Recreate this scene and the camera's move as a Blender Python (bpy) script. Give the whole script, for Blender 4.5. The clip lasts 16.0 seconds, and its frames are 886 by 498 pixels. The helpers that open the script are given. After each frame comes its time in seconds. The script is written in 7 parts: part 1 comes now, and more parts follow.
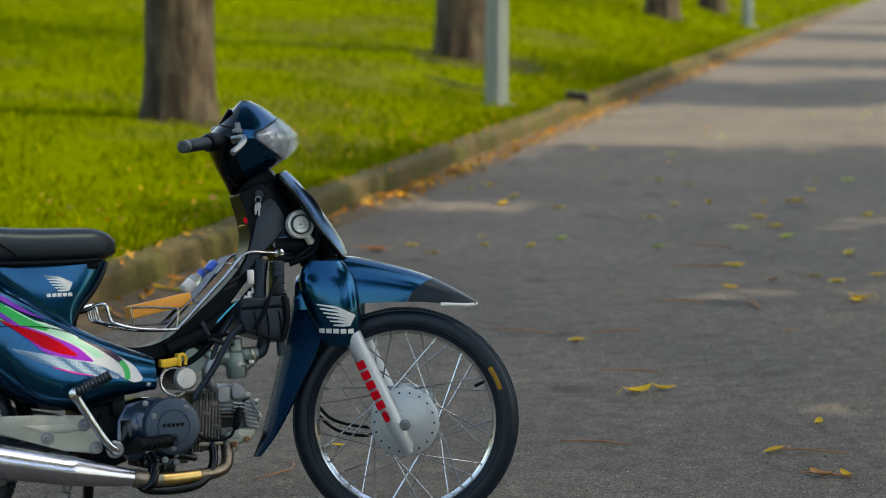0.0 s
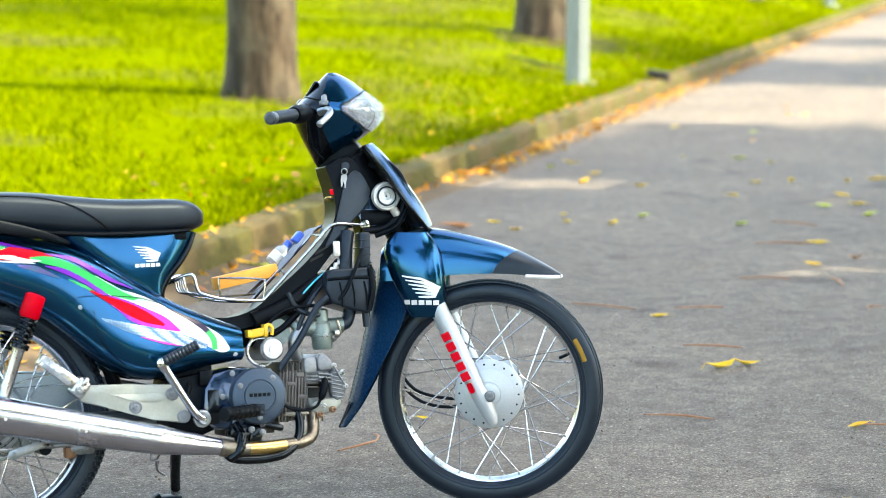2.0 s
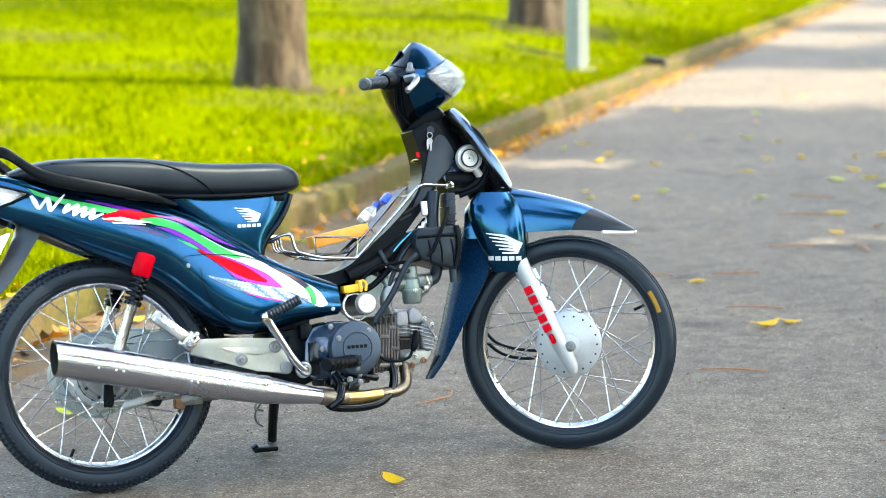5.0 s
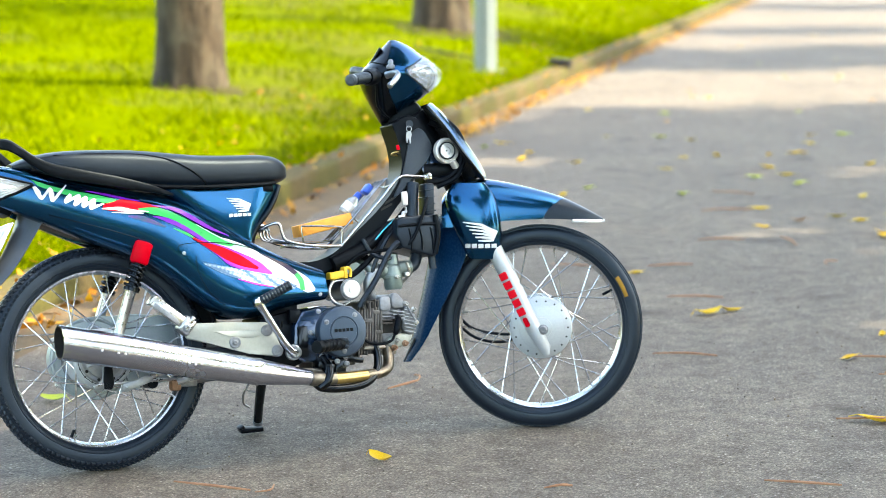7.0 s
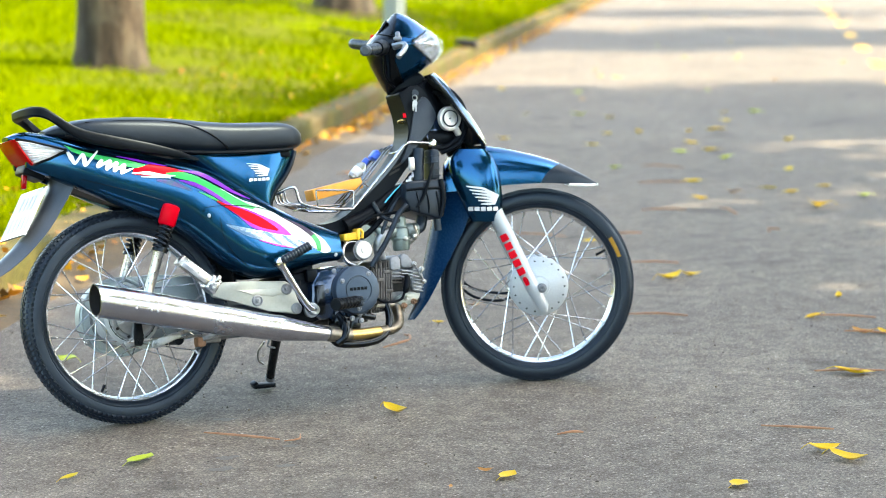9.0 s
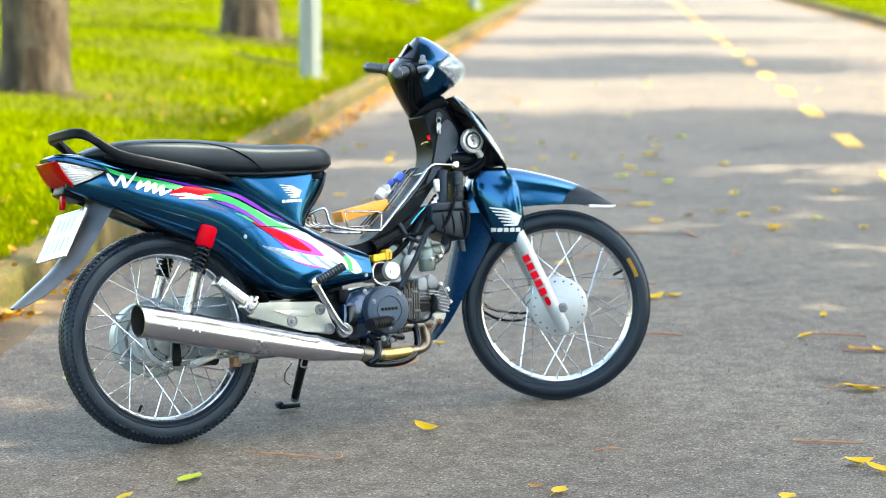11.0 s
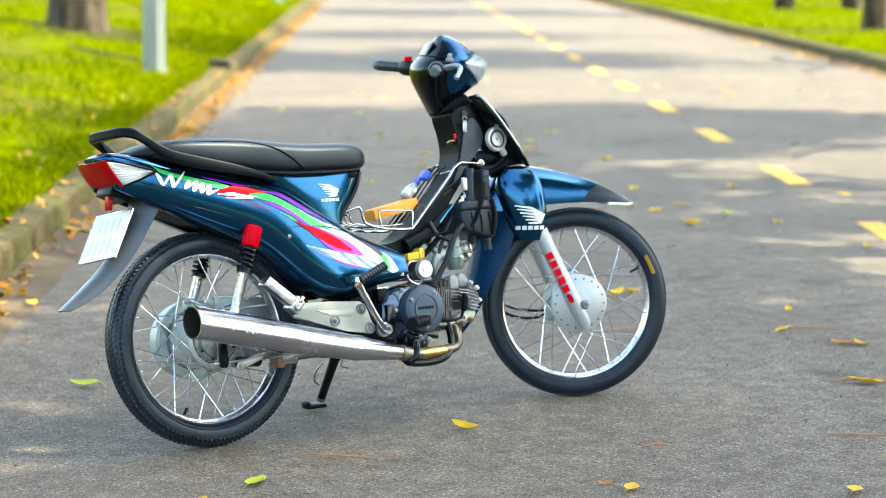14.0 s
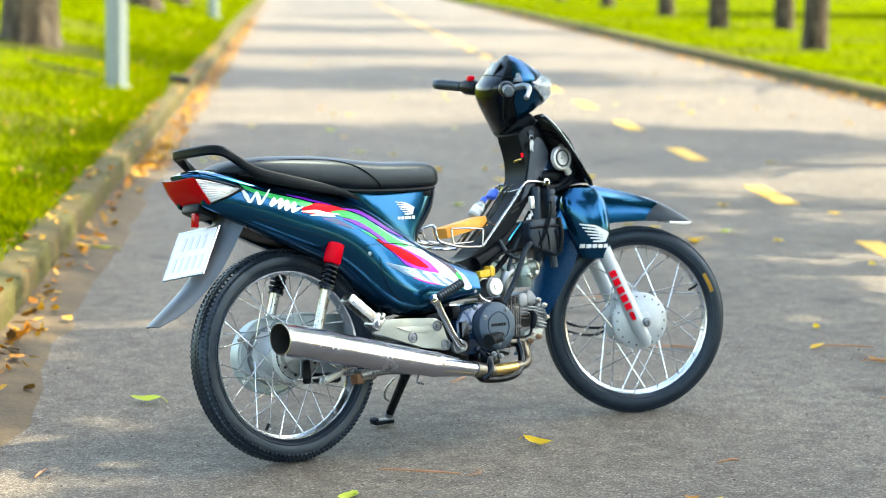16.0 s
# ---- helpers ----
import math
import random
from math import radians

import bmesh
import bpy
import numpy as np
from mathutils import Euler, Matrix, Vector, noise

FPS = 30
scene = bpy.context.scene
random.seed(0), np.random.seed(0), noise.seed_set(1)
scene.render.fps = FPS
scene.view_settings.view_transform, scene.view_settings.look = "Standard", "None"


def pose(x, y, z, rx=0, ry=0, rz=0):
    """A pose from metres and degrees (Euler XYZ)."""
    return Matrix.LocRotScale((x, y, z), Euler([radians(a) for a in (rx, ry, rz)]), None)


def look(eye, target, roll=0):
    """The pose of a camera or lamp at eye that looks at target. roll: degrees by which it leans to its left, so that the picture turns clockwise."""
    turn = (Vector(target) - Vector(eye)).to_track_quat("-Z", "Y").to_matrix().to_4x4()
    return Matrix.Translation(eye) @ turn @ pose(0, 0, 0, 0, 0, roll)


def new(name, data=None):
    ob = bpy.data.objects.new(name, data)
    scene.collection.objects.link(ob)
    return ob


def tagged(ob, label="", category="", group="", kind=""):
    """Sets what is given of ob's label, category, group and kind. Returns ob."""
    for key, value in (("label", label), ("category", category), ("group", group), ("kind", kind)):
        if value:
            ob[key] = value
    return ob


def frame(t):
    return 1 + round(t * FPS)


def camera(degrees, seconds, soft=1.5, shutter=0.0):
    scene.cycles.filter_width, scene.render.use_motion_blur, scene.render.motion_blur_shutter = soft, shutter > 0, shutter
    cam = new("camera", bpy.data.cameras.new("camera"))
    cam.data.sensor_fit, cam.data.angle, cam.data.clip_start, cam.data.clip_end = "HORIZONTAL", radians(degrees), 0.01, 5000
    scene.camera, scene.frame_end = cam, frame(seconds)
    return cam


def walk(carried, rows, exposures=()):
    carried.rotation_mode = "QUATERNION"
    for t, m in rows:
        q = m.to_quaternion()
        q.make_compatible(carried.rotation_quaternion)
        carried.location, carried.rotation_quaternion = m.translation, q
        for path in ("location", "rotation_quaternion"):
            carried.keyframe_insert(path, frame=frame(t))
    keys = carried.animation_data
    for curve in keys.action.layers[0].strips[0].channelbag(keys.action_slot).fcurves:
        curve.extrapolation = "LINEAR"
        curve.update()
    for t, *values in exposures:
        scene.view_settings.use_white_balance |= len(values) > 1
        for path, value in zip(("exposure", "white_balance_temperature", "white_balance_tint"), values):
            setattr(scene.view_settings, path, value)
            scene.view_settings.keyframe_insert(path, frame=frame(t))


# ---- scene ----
cam = camera(22.65, 16.0, soft=0.4)
cam.data.dof.use_dof, cam.data.dof.focus_distance, cam.data.dof.aperture_fstop = True, 5.5, 3.6
PATH = [
    (0, (-0.653, -4.912, 1.364), (0.079, -3.069, 1.108), 0.2),
    (0.5, (-0.658, -4.92, 1.362), (0.058, -3.07, 1.105), 0.0),
    (1, (-0.664, -4.921, 1.357), (0.034, -3.065, 1.096), -0.0),
    (1.5, (-0.67, -4.924, 1.354), (0.011, -3.063, 1.086), 0.1),
    (2, (-0.674, -4.922, 1.344), (-0.009, -3.056, 1.071), 0.1),
    (2.5, (-0.688, -4.935, 1.337), (-0.036, -3.065, 1.059), 0.1),
    (3, (-0.708, -4.942, 1.329), (-0.065, -3.07, 1.049), 0.0),
    (3.5, (-0.757, -4.962, 1.33), (-0.114, -3.089, 1.048), -0.1),
    (4, (-0.86, -4.995, 1.326), (-0.207, -3.125, 1.044), -0.3),
    (4.2, (-0.901, -5.011, 1.319), (-0.242, -3.144, 1.038), -0.5),
    (6.3, (-1.183, -5.267, 1.27), (-0.443, -3.429, 1.001), -0.2),
    (6.5, (-1.211, -5.273, 1.289), (-0.462, -3.439, 1.013), -0.2),
    (7, (-1.36, -5.274, 1.291), (-0.574, -3.455, 1.017), -0.5),
    (7.5, (-1.515, -5.276, 1.291), (-0.68, -3.48, 1.015), -0.8),
    (8, (-1.615, -5.3, 1.29), (-0.754, -3.517, 1.013), -0.5),
    (8.5, (-1.732, -5.359, 1.275), (-0.851, -3.585, 0.997), -0.5),
    (9, (-1.822, -5.399, 1.277), (-0.93, -3.632, 0.988), -0.3),
    (9.2, (-1.849, -5.399, 1.278), (-0.954, -3.635, 0.987), -0.3),
    (11.3, (-2.319, -5.24, 1.269), (-1.299, -3.54, 1.007), 0.1),
    (11.5, (-2.37, -5.23, 1.27), (-1.335, -3.539, 1.005), 0.2),
    (12, (-2.487, -5.185, 1.28), (-1.41, -3.52, 1.02), 0.3),
    (12.5, (-2.623, -5.106, 1.294), (-1.496, -3.474, 1.041), -0.2),
    (13, (-2.723, -5.036, 1.288), (-1.568, -3.424, 1.025), -0.2),
    (13.5, (-2.784, -4.964, 1.282), (-1.62, -3.359, 1.014), 0.1),
    (14, (-2.847, -4.861, 1.282), (-1.673, -3.265, 1.012), 0.5),
    (14.5, (-2.923, -4.795, 1.287), (-1.731, -3.211, 1.014), 0.8),
    (15, (-3.042, -4.707, 1.293), (-1.822, -3.146, 1.024), 0.8),
    (15.5, (-3.146, -4.648, 1.296), (-1.915, -3.093, 1.039), 0.9),
    (16, (-3.227, -4.65, 1.287), (-1.99, -3.099, 1.033), 1.0),
]
EXPOSURES = [(0.0, 1.57, 7950, 4), (0.4, 2.47, 7950, 4), (0.8, 3.04, 7950, 4), (1.2, 3.20, 7850, 4), (9.2, 3.22, 7850, 4), (12.5, 3.13, 7800, 3), (16.0, 3.11, 7750, 1)]
walk(cam, [(t, look(eye, target, roll)) for t, eye, target, roll in PATH], EXPOSURES)

# ---------- light ----------
ROAD = radians(34.6)                                  # the road's heading, from +y towards +x
ALONG = Vector((math.sin(ROAD), math.cos(ROAD), 0))
ACROSS = Vector((math.cos(ROAD), -math.sin(ROAD), 0))
KERB_L, KERB_R, CENTRE_LINE = -1.0, 5.85, 2.76        # across the road, from the motorcycle's rear wheel
GRASS_Z = 0.125


def site(along, across, z=0.0):
    """A place by its distance along and across the road."""
    return ALONG * along + ACROSS * across + Vector((0, 0, z))


def lawn(s, a):
    """Height of the lawn, which climbs gently away from the left-hand kerb."""
    d = max(KERB_L - 0.19 - a, 0.0)
    d = d if d < 2.2 else 2.2 + min(d - 2.2, 9.0) * 0.25
    return GRASS_Z + d * (0.072 + 0.0085 * (min(max(s, 4.0), 46.0) - 10.5)) + 0.012 * noise.noise((s * 0.5, a * 0.5, 0))


SUN_UP = radians(50)
to_sun = ACROSS * math.cos(SUN_UP) + Vector((0, 0, math.sin(SUN_UP)))
world = bpy.data.worlds.new("sky")
scene.world = world
world.use_nodes = True
wn = world.node_tree
sky = wn.nodes.new("ShaderNodeTexSky")
sky.sky_type, sky.sun_disc = "NISHITA", False
sky.sun_elevation, sky.sun_rotation = SUN_UP, math.atan2(to_sun.x, to_sun.y)
sky.air_density, sky.dust_density, sky.ozone_density = 1.0, 1.6, 1.0
wn.links.new(sky.outputs["Color"], wn.nodes["Background"].inputs["Color"])
wn.nodes["Background"].inputs["Strength"].default_value = 0.15
sun = new("sun", bpy.data.lights.new("sun", "SUN"))
sun.data.energy, sun.data.angle, sun.data.color = 1.75, radians(0.6), (1.0, 0.95, 0.85)
sun.matrix_world = look(to_sun * 60, (0, 0, 0))


# ---------- material helpers ----------
def material(name, rough=0.5, metal=0.0, base=(0.5, 0.5, 0.5), coat=0.0, spec=0.5):
    m = bpy.data.materials.new(name)
    m.use_nodes = True
    b = m.node_tree.nodes["Principled BSDF"]
    b.inputs["Base Color"].default_value = (*base, 1)
    b.inputs["Roughness"].default_value, b.inputs["Metallic"].default_value = rough, metal
    b.inputs["Coat Weight"].default_value, b.inputs["Coat Roughness"].default_value = coat, 0.03
    b.inputs["Specular IOR Level"].default_value = spec
    return m, m.node_tree, b


def node(nt, kind, **values):
    n = nt.nodes.new(kind)
    for key, value in values.items():
        n.inputs[key.replace("_", " ")].default_value = value
    return n


def ramp(nt, fac, stops):
    r = nt.nodes.new("ShaderNodeValToRGB")
    while len(r.color_ramp.elements) < len(stops):
        r.color_ramp.elements.new(0.5)
    for e, (pos, col) in zip(r.color_ramp.elements, stops):
        e.position, e.color = pos, (*col, 1)
    nt.links.new(fac, r.inputs[0])
    return r.outputs[0]


def coords(nt, kind="Object"):
    return nt.nodes.new("ShaderNodeTexCoord").outputs[kind]


def noise_of(nt, vec, scale, detail=4.0, rough=0.55):
    n = node(nt, "ShaderNodeTexNoise", Scale=scale, Detail=detail, Roughness=rough)
    nt.links.new(vec, n.inputs["Vector"])
    return n.outputs["Fac"]


def mix(nt, a, b, fac, how="MIX"):
    n = nt.nodes.new("ShaderNodeMix")
    n.data_type, n.blend_type = "RGBA", how
    for sock, value in ((n.inputs[0], fac), (n.inputs[6], a), (n.inputs[7], b)):
        if isinstance(value, (int, float)):
            sock.default_value = value
        elif isinstance(value, tuple):
            sock.default_value = (*value, 1)
        else:
            nt.links.new(value, sock)
    return n.outputs[2]


def bump(nt, b, height, strength, distance):
    n = node(nt, "ShaderNodeBump", Strength=strength, Distance=distance)
    nt.links.new(height, n.inputs["Height"])
    nt.links.new(n.outputs[0], b.inputs["Normal"])


def varied(name, dark, light, scale, rough=0.6, metal=0.0, coat=0.0, fine=0.0, spec=0.5, relief=0.3, depth=0.001):
    """A surface whose colour wanders between two tones at two scales, with a little relief."""
    m, nt, b = material(name, rough, metal, dark, coat, spec)
    c = coords(nt)
    big = noise_of(nt, c, scale, 5)
    small = noise_of(nt, c, fine or scale * 9, 3)
    both = mix(nt, big, small, 0.4)
    nt.links.new(ramp(nt, both, [(0.3, dark), (0.7, light)]), b.inputs["Base Color"])
    rr = nt.nodes.new("ShaderNodeMapRange")
    rr.inputs["To Min"].default_value, rr.inputs["To Max"].default_value = max(rough - 0.08, 0.02), min(rough + 0.1, 1)
    nt.links.new(small, rr.inputs["Value"])
    nt.links.new(rr.outputs[0], b.inputs["Roughness"])
    if relief:
        bump(nt, b, small, relief, depth)
    return m


def mat_asphalt():
    m, nt, b = material("asphalt", 0.85, spec=0.3)
    c = coords(nt)
    grit = node(nt, "ShaderNodeTexVoronoi", Scale=185.0)
    nt.links.new(c, grit.inputs["Vector"])
    sep = nt.nodes.new("ShaderNodeSeparateColor")
    nt.links.new(grit.outputs["Color"], sep.inputs[0])
    stones = ramp(nt, sep.outputs[0], [(0.0, (0.092, 0.076, 0.060)), (0.5, (0.131, 0.111, 0.090)), (0.85, (0.168, 0.146, 0.120)), (0.97, (0.21, 0.185, 0.155)), (1.0, (0.32, 0.29, 0.25))])
    tar = ramp(nt, grit.outputs["Distance"], [(0.35, (1.06, 1.06, 1.06)), (0.75, (0.62, 0.61, 0.60))])
    patch = ramp(nt, noise_of(nt, c, 0.9, 6), [(0.25, (0.80, 0.79, 0.79)), (0.75, (1.24, 1.22, 1.18))])
    mid = ramp(nt, noise_of(nt, c, 11.0, 6, 0.7), [(0.3, (0.62, 0.60, 0.58)), (0.7, (1.30, 1.29, 1.28))])
    stain = ramp(nt, noise_of(nt, c, 2.3, 3, 0.4), [(0.28, (0.55, 0.54, 0.54)), (0.36, (1, 1, 1))])
    spots = ramp(nt, noise_of(nt, c, 48.0, 3, 0.5), [(0.30, (0.42, 0.41, 0.40)), (0.37, (1, 1, 1))])
    col = stones
    for other in (tar, patch, mid, stain, spots):
        col = mix(nt, col, other, 1.0, "MULTIPLY")
    nt.links.new(col, b.inputs["Base Color"])
    low = nt.nodes.new("ShaderNodeMath")
    low.operation = "SUBTRACT"
    low.inputs[0].default_value = 1.0
    nt.links.new(grit.outputs["Distance"], low.inputs[1])
    bump(nt, b, mix(nt, low.outputs[0], noise_of(nt, c, 45.0, 5, 0.7), 0.5), 0.75, 0.006)
    return m


def mat_soil():
    m, nt, b = material("grass_ground", 0.95, spec=0.0)
    c = coords(nt)
    big = noise_of(nt, c, 0.35, 5)
    fine = noise_of(nt, c, 14.0, 6, 0.7)
    green = ramp(nt, fine, [(0.25, (0.040, 0.054, 0.002)), (0.55, (0.096, 0.124, 0.002)), (0.8, (0.148, 0.178, 0.003))])
    worn = ramp(nt, fine, [(0.3, (0.045, 0.038, 0.016)), (0.7, (0.10, 0.095, 0.028))])
    nt.links.new(mix(nt, green, worn, ramp(nt, big, [(0.52, (0, 0, 0)), (0.64, (0.8, 0.8, 0.8))])), b.inputs["Base Color"])
    bump(nt, b, fine, 0.8, 0.03)
    return m


def mat_leafy(name, tones, translucent=0.35, rough=0.55, spec=0.3):
    """Leaves and blades: the tone changes from piece to piece, and some light passes through."""
    m, nt, b = material(name, rough, spec=spec)
    geo = nt.nodes.new("ShaderNodeNewGeometry")
    info = nt.nodes.new("ShaderNodeObjectInfo")
    add = nt.nodes.new("ShaderNodeMath")
    add.operation = "ADD"
    nt.links.new(geo.outputs["Random Per Island"], add.inputs[0])
    nt.links.new(info.outputs["Random"], add.inputs[1])
    wrap = nt.nodes.new("ShaderNodeMath")
    wrap.operation = "FRACT"
    nt.links.new(add.outputs[0], wrap.inputs[0])
    n = len(tones)
    col = ramp(nt, wrap.outputs[0], [(i / max(n - 1, 1), t) for i, t in enumerate(tones)])
    col = mix(nt, col, ramp(nt, noise_of(nt, coords(nt), 40.0, 3), [(0.3, (0.8, 0.78, 0.75)), (0.7, (1.1, 1.1, 1.1))]), 1.0, "MULTIPLY")
    nt.links.new(col, b.inputs["Base Color"])
    if translucent:
        tr = nt.nodes.new("ShaderNodeBsdfTranslucent")
        nt.links.new(col, tr.inputs["Color"])
        sh = nt.nodes.new("ShaderNodeMixShader")
        sh.inputs[0].default_value = translucent
        out = nt.nodes["Material Output"]
        nt.links.new(b.outputs[0], sh.inputs[1])
        nt.links.new(tr.outputs[0], sh.inputs[2])
        nt.links.new(sh.outputs[0], out.inputs["Surface"])
    return m


def mat_bark():
    m, nt, b = material("bark", 0.9, spec=0.2)
    c = coords(nt)
    mp = nt.nodes.new("ShaderNodeMapping")
    mp.inputs["Scale"].default_value = (1, 1, 0.22)
    nt.links.new(c, mp.inputs["Vector"])
    ridges = noise_of(nt, mp.outputs[0], 16.0, 8, 0.7)
    lichen = noise_of(nt, c, 4.5, 5)
    patches = ramp(nt, noise_of(nt, mp.outputs[0], 6.0, 3), [(0.36, (0.45, 0.42, 0.38)), (0.6, (1.25, 1.15, 1.0))])
    col = mix(nt, ramp(nt, ridges, [(0.32, (0.014, 0.011, 0.008)), (0.52, (0.060, 0.047, 0.034)), (0.72, (0.125, 0.104, 0.078))]),
              (0.10, 0.092, 0.072), ramp(nt, lichen, [(0.5, (0, 0, 0)), (0.66, (0.6, 0.6, 0.6))]))
    col = mix(nt, col, patches, 1.0, "MULTIPLY")
    nt.links.new(col, b.inputs["Base Color"])
    bump(nt, b, ridges, 0.9, 0.03)
    return m


def mat_kerb():
    m, nt, b = material("kerb_concrete", 0.92, spec=0.25)
    c = coords(nt)
    info = nt.nodes.new("ShaderNodeObjectInfo")
    fine = noise_of(nt, c, 38.0, 6, 0.7)
    moss = noise_of(nt, c, 3.2, 6, 0.6)
    stone = ramp(nt, fine, [(0.25, (0.044, 0.032, 0.013)), (0.6, (0.100, 0.074, 0.027)), (0.85, (0.170, 0.130, 0.050))])
    col = mix(nt, stone, ramp(nt, fine, [(0.3, (0.030, 0.030, 0.007)), (0.7, (0.094, 0.086, 0.016))]), ramp(nt, moss, [(0.42, (0, 0, 0)), (0.56, (0.9, 0.9, 0.9))]))
    col = mix(nt, col, ramp(nt, info.outputs["Random"], [(0, (0.9, 0.9, 0.9)), (1, (1.1, 1.08, 1.05))]), 1.0, "MULTIPLY")
    nt.links.new(col, b.inputs["Base Color"])
    bump(nt, b, fine, 0.8, 0.012)
    return m


ASPHALT, SOIL, BARK, KERB = mat_asphalt(), mat_soil(), mat_bark(), mat_kerb()
GRASS = mat_leafy("grass_blades", [(0.056, 0.084, 0.0011), (0.120, 0.162, 0.0012), (0.180, 0.222, 0.0016), (0.245, 0.270, 0.0030), (0.095, 0.128, 0.0011)], 0.4, 0.8, 0.04)
CROWN = mat_leafy("tree_leaves", [(0.035, 0.075, 0.015), (0.06, 0.11, 0.02), (0.09, 0.15, 0.03)], 0.3)
YELLOW_LEAF = mat_leafy("yellow_leaf", [(0.56, 0.33, 0.01), (0.64, 0.40, 0.012), (0.48, 0.36, 0.02)], 0.2)
GREEN_LEAF = mat_leafy("green_yellow_leaf", [(0.45, 0.48, 0.04), (0.36, 0.45, 0.05)], 0.2)
BROWN_LEAF = mat_leafy("brown_leaf", [(0.33, 0.13, 0.03), (0.42, 0.20, 0.04), (0.22, 0.09, 0.03)], 0.15)
LITTER = mat_leafy("leaf_litter", [(0.28, 0.09, 0.008), (0.66, 0.25, 0.006), (0.13, 0.05, 0.010), (0.66, 0.36, 0.010), (0.38, 0.19, 0.012), (0.08, 0.045, 0.016)], 0.15)
TWIG = varied("twig_bark", (0.20, 0.085, 0.04), (0.36, 0.19, 0.10), 30, 0.8)
LINE_PAINT = varied("worn_yellow_paint", (0.46, 0.235, 0.022), (0.70, 0.39, 0.045), 6, 0.75, fine=90, relief=0.5, depth=0.002)
DIRT = varied("gutter_dirt", (0.034, 0.026, 0.015), (0.135, 0.085, 0.036), 5, 0.95, fine=60, relief=0.8, depth=0.006)
# soil darkened to carry the shade at the foot of the trunks
SHADED_EARTH = varied("shade_toned_earth", (0.022, 0.020, 0.006), (0.062, 0.052, 0.014), 5, 0.95, fine=60, spec=0.1, relief=0.8, depth=0.01)
POST = varied("pale_painted_steel", (0.150, 0.178, 0.170), (0.205, 0.235, 0.222), 1.5, 0.45, fine=30, relief=0.1)
CONCRETE = varied("concrete", (0.28, 0.27, 0.25), (0.42, 0.41, 0.38), 6, 0.9, fine=60)
DARK_WOOD = varied("dark_wet_wood", (0.006, 0.005, 0.004), (0.020, 0.016, 0.012), 9, 0.8)


# ---------- mesh helpers ----------
def link(name, bm, mat, parent=None, label="", smooth=True, basis=None):
    me = bpy.data.meshes.new(name)
    bmesh.ops.recalc_face_normals(bm, faces=bm.faces[:])
    bm.to_mesh(me)
    bm.free()
    if smooth:
        me.shade_smooth()
        me.set_sharp_from_angle(angle=radians(38))
    for one in mat if isinstance(mat, (list, tuple)) else [mat]:
        me.materials.append(one)
    ob = new(name, me)
    if parent:
        ob.parent = parent
    if basis is not None:
        ob.matrix_basis = basis
    if label:
        tagged(ob, label)
    return ob


def part(name, bm, mat, parent, label="", smooth=True, basis=None):
    return link(name, bm, mat, parent, label, smooth, basis)


def from_arrays(name, verts, faces, mat, smooth=False):
    me = bpy.data.meshes.new(name)
    me.from_pydata([tuple(v) for v in verts], [], faces)
    me.materials.append(mat)
    if smooth:
        me.shade_smooth()
    return new(name, me)


def rings(bm, sections, closed=True, caps=True):
    """Skin a row of rings of equal length."""
    rows = [[bm.verts.new(p) for p in ring] for ring in sections]
    n = len(rows[0])
    for a, b in zip(rows, rows[1:]):
        for i in range(n if closed else n - 1):
            j = (i + 1) % n
            bm.faces.new((a[i], a[j], b[j], b[i]))
    if caps and closed:
        bm.faces.new(rows[0][::-1])
        bm.faces.new(rows[-1])
    return rows


def smooth_line(points, steps=6):
    """A Catmull-Rom line through the points."""
    p = [Vector(q) for q in points]
    p = [p[0] * 2 - p[1]] + p + [p[-1] * 2 - p[-2]]
    out = []
    for i in range(1, len(p) - 2):
        for k in range(steps):
            t = k / steps
            a, b, c, d = p[i - 1], p[i], p[i + 1], p[i + 2]
            out.append(0.5 * ((2 * b) + (c - a) * t + (2 * a - 5 * b + 4 * c - d) * t * t + (3 * b - a - 3 * c + d) * t ** 3))
    out.append(p[-2])
    return out


def tube(bm, points, radius, seg=10, steps=6, curve=True, squash=1.0):
    """A round bar along a line; radius may be one number or one for each point."""
    line = smooth_line(points, steps) if curve and len(points) > 2 else [Vector(q) for q in points]
    n = len(line)
    rad = radius if isinstance(radius, (list, tuple)) else [radius, radius]
    up = Vector((0.13, 0.97, 0.21)).normalized()
    sections = []
    for i, q in enumerate(line):
        way = (line[min(i + 1, n - 1)] - line[max(i - 1, 0)]).normalized()
        side = way.cross(up).normalized() if abs(way.dot(up)) < 0.98 else way.cross(Vector((1, 0, 0))).normalized()
        top = side.cross(way).normalized()
        f = i / (n - 1) * (len(rad) - 1)
        k = min(int(f), len(rad) - 2)
        r = rad[k] + (rad[k + 1] - rad[k]) * (f - k)
        sections.append([q + (side * math.cos(a) + top * math.sin(a) * squash) * r for a in (2 * math.pi * s / seg for s in range(seg))])
    rings(bm, sections)
    return bm


def lathe(bm, profile, centre=(0, 0, 0), axis="Y", seg=32, closed=False):
    """Turn a profile of (radius, place along the axis) round the axis."""
    c = Vector(centre)
    rows = []
    for r, h in profile:
        ring = []
        for s in range(seg):
            a = 2 * math.pi * s / seg
            u, v = r * math.cos(a), r * math.sin(a)
            ring.append(c + Vector({"Y": (u, h, v), "X": (h, u, v), "Z": (u, v, h)}[axis]))
        rows.append(ring)
    if closed:
        rows.append(rows[0])
    rings(bm, rows, caps=not closed)
    if closed:
        bmesh.ops.remove_doubles(bm, verts=bm.verts[:], dist=1e-6)
    return bm


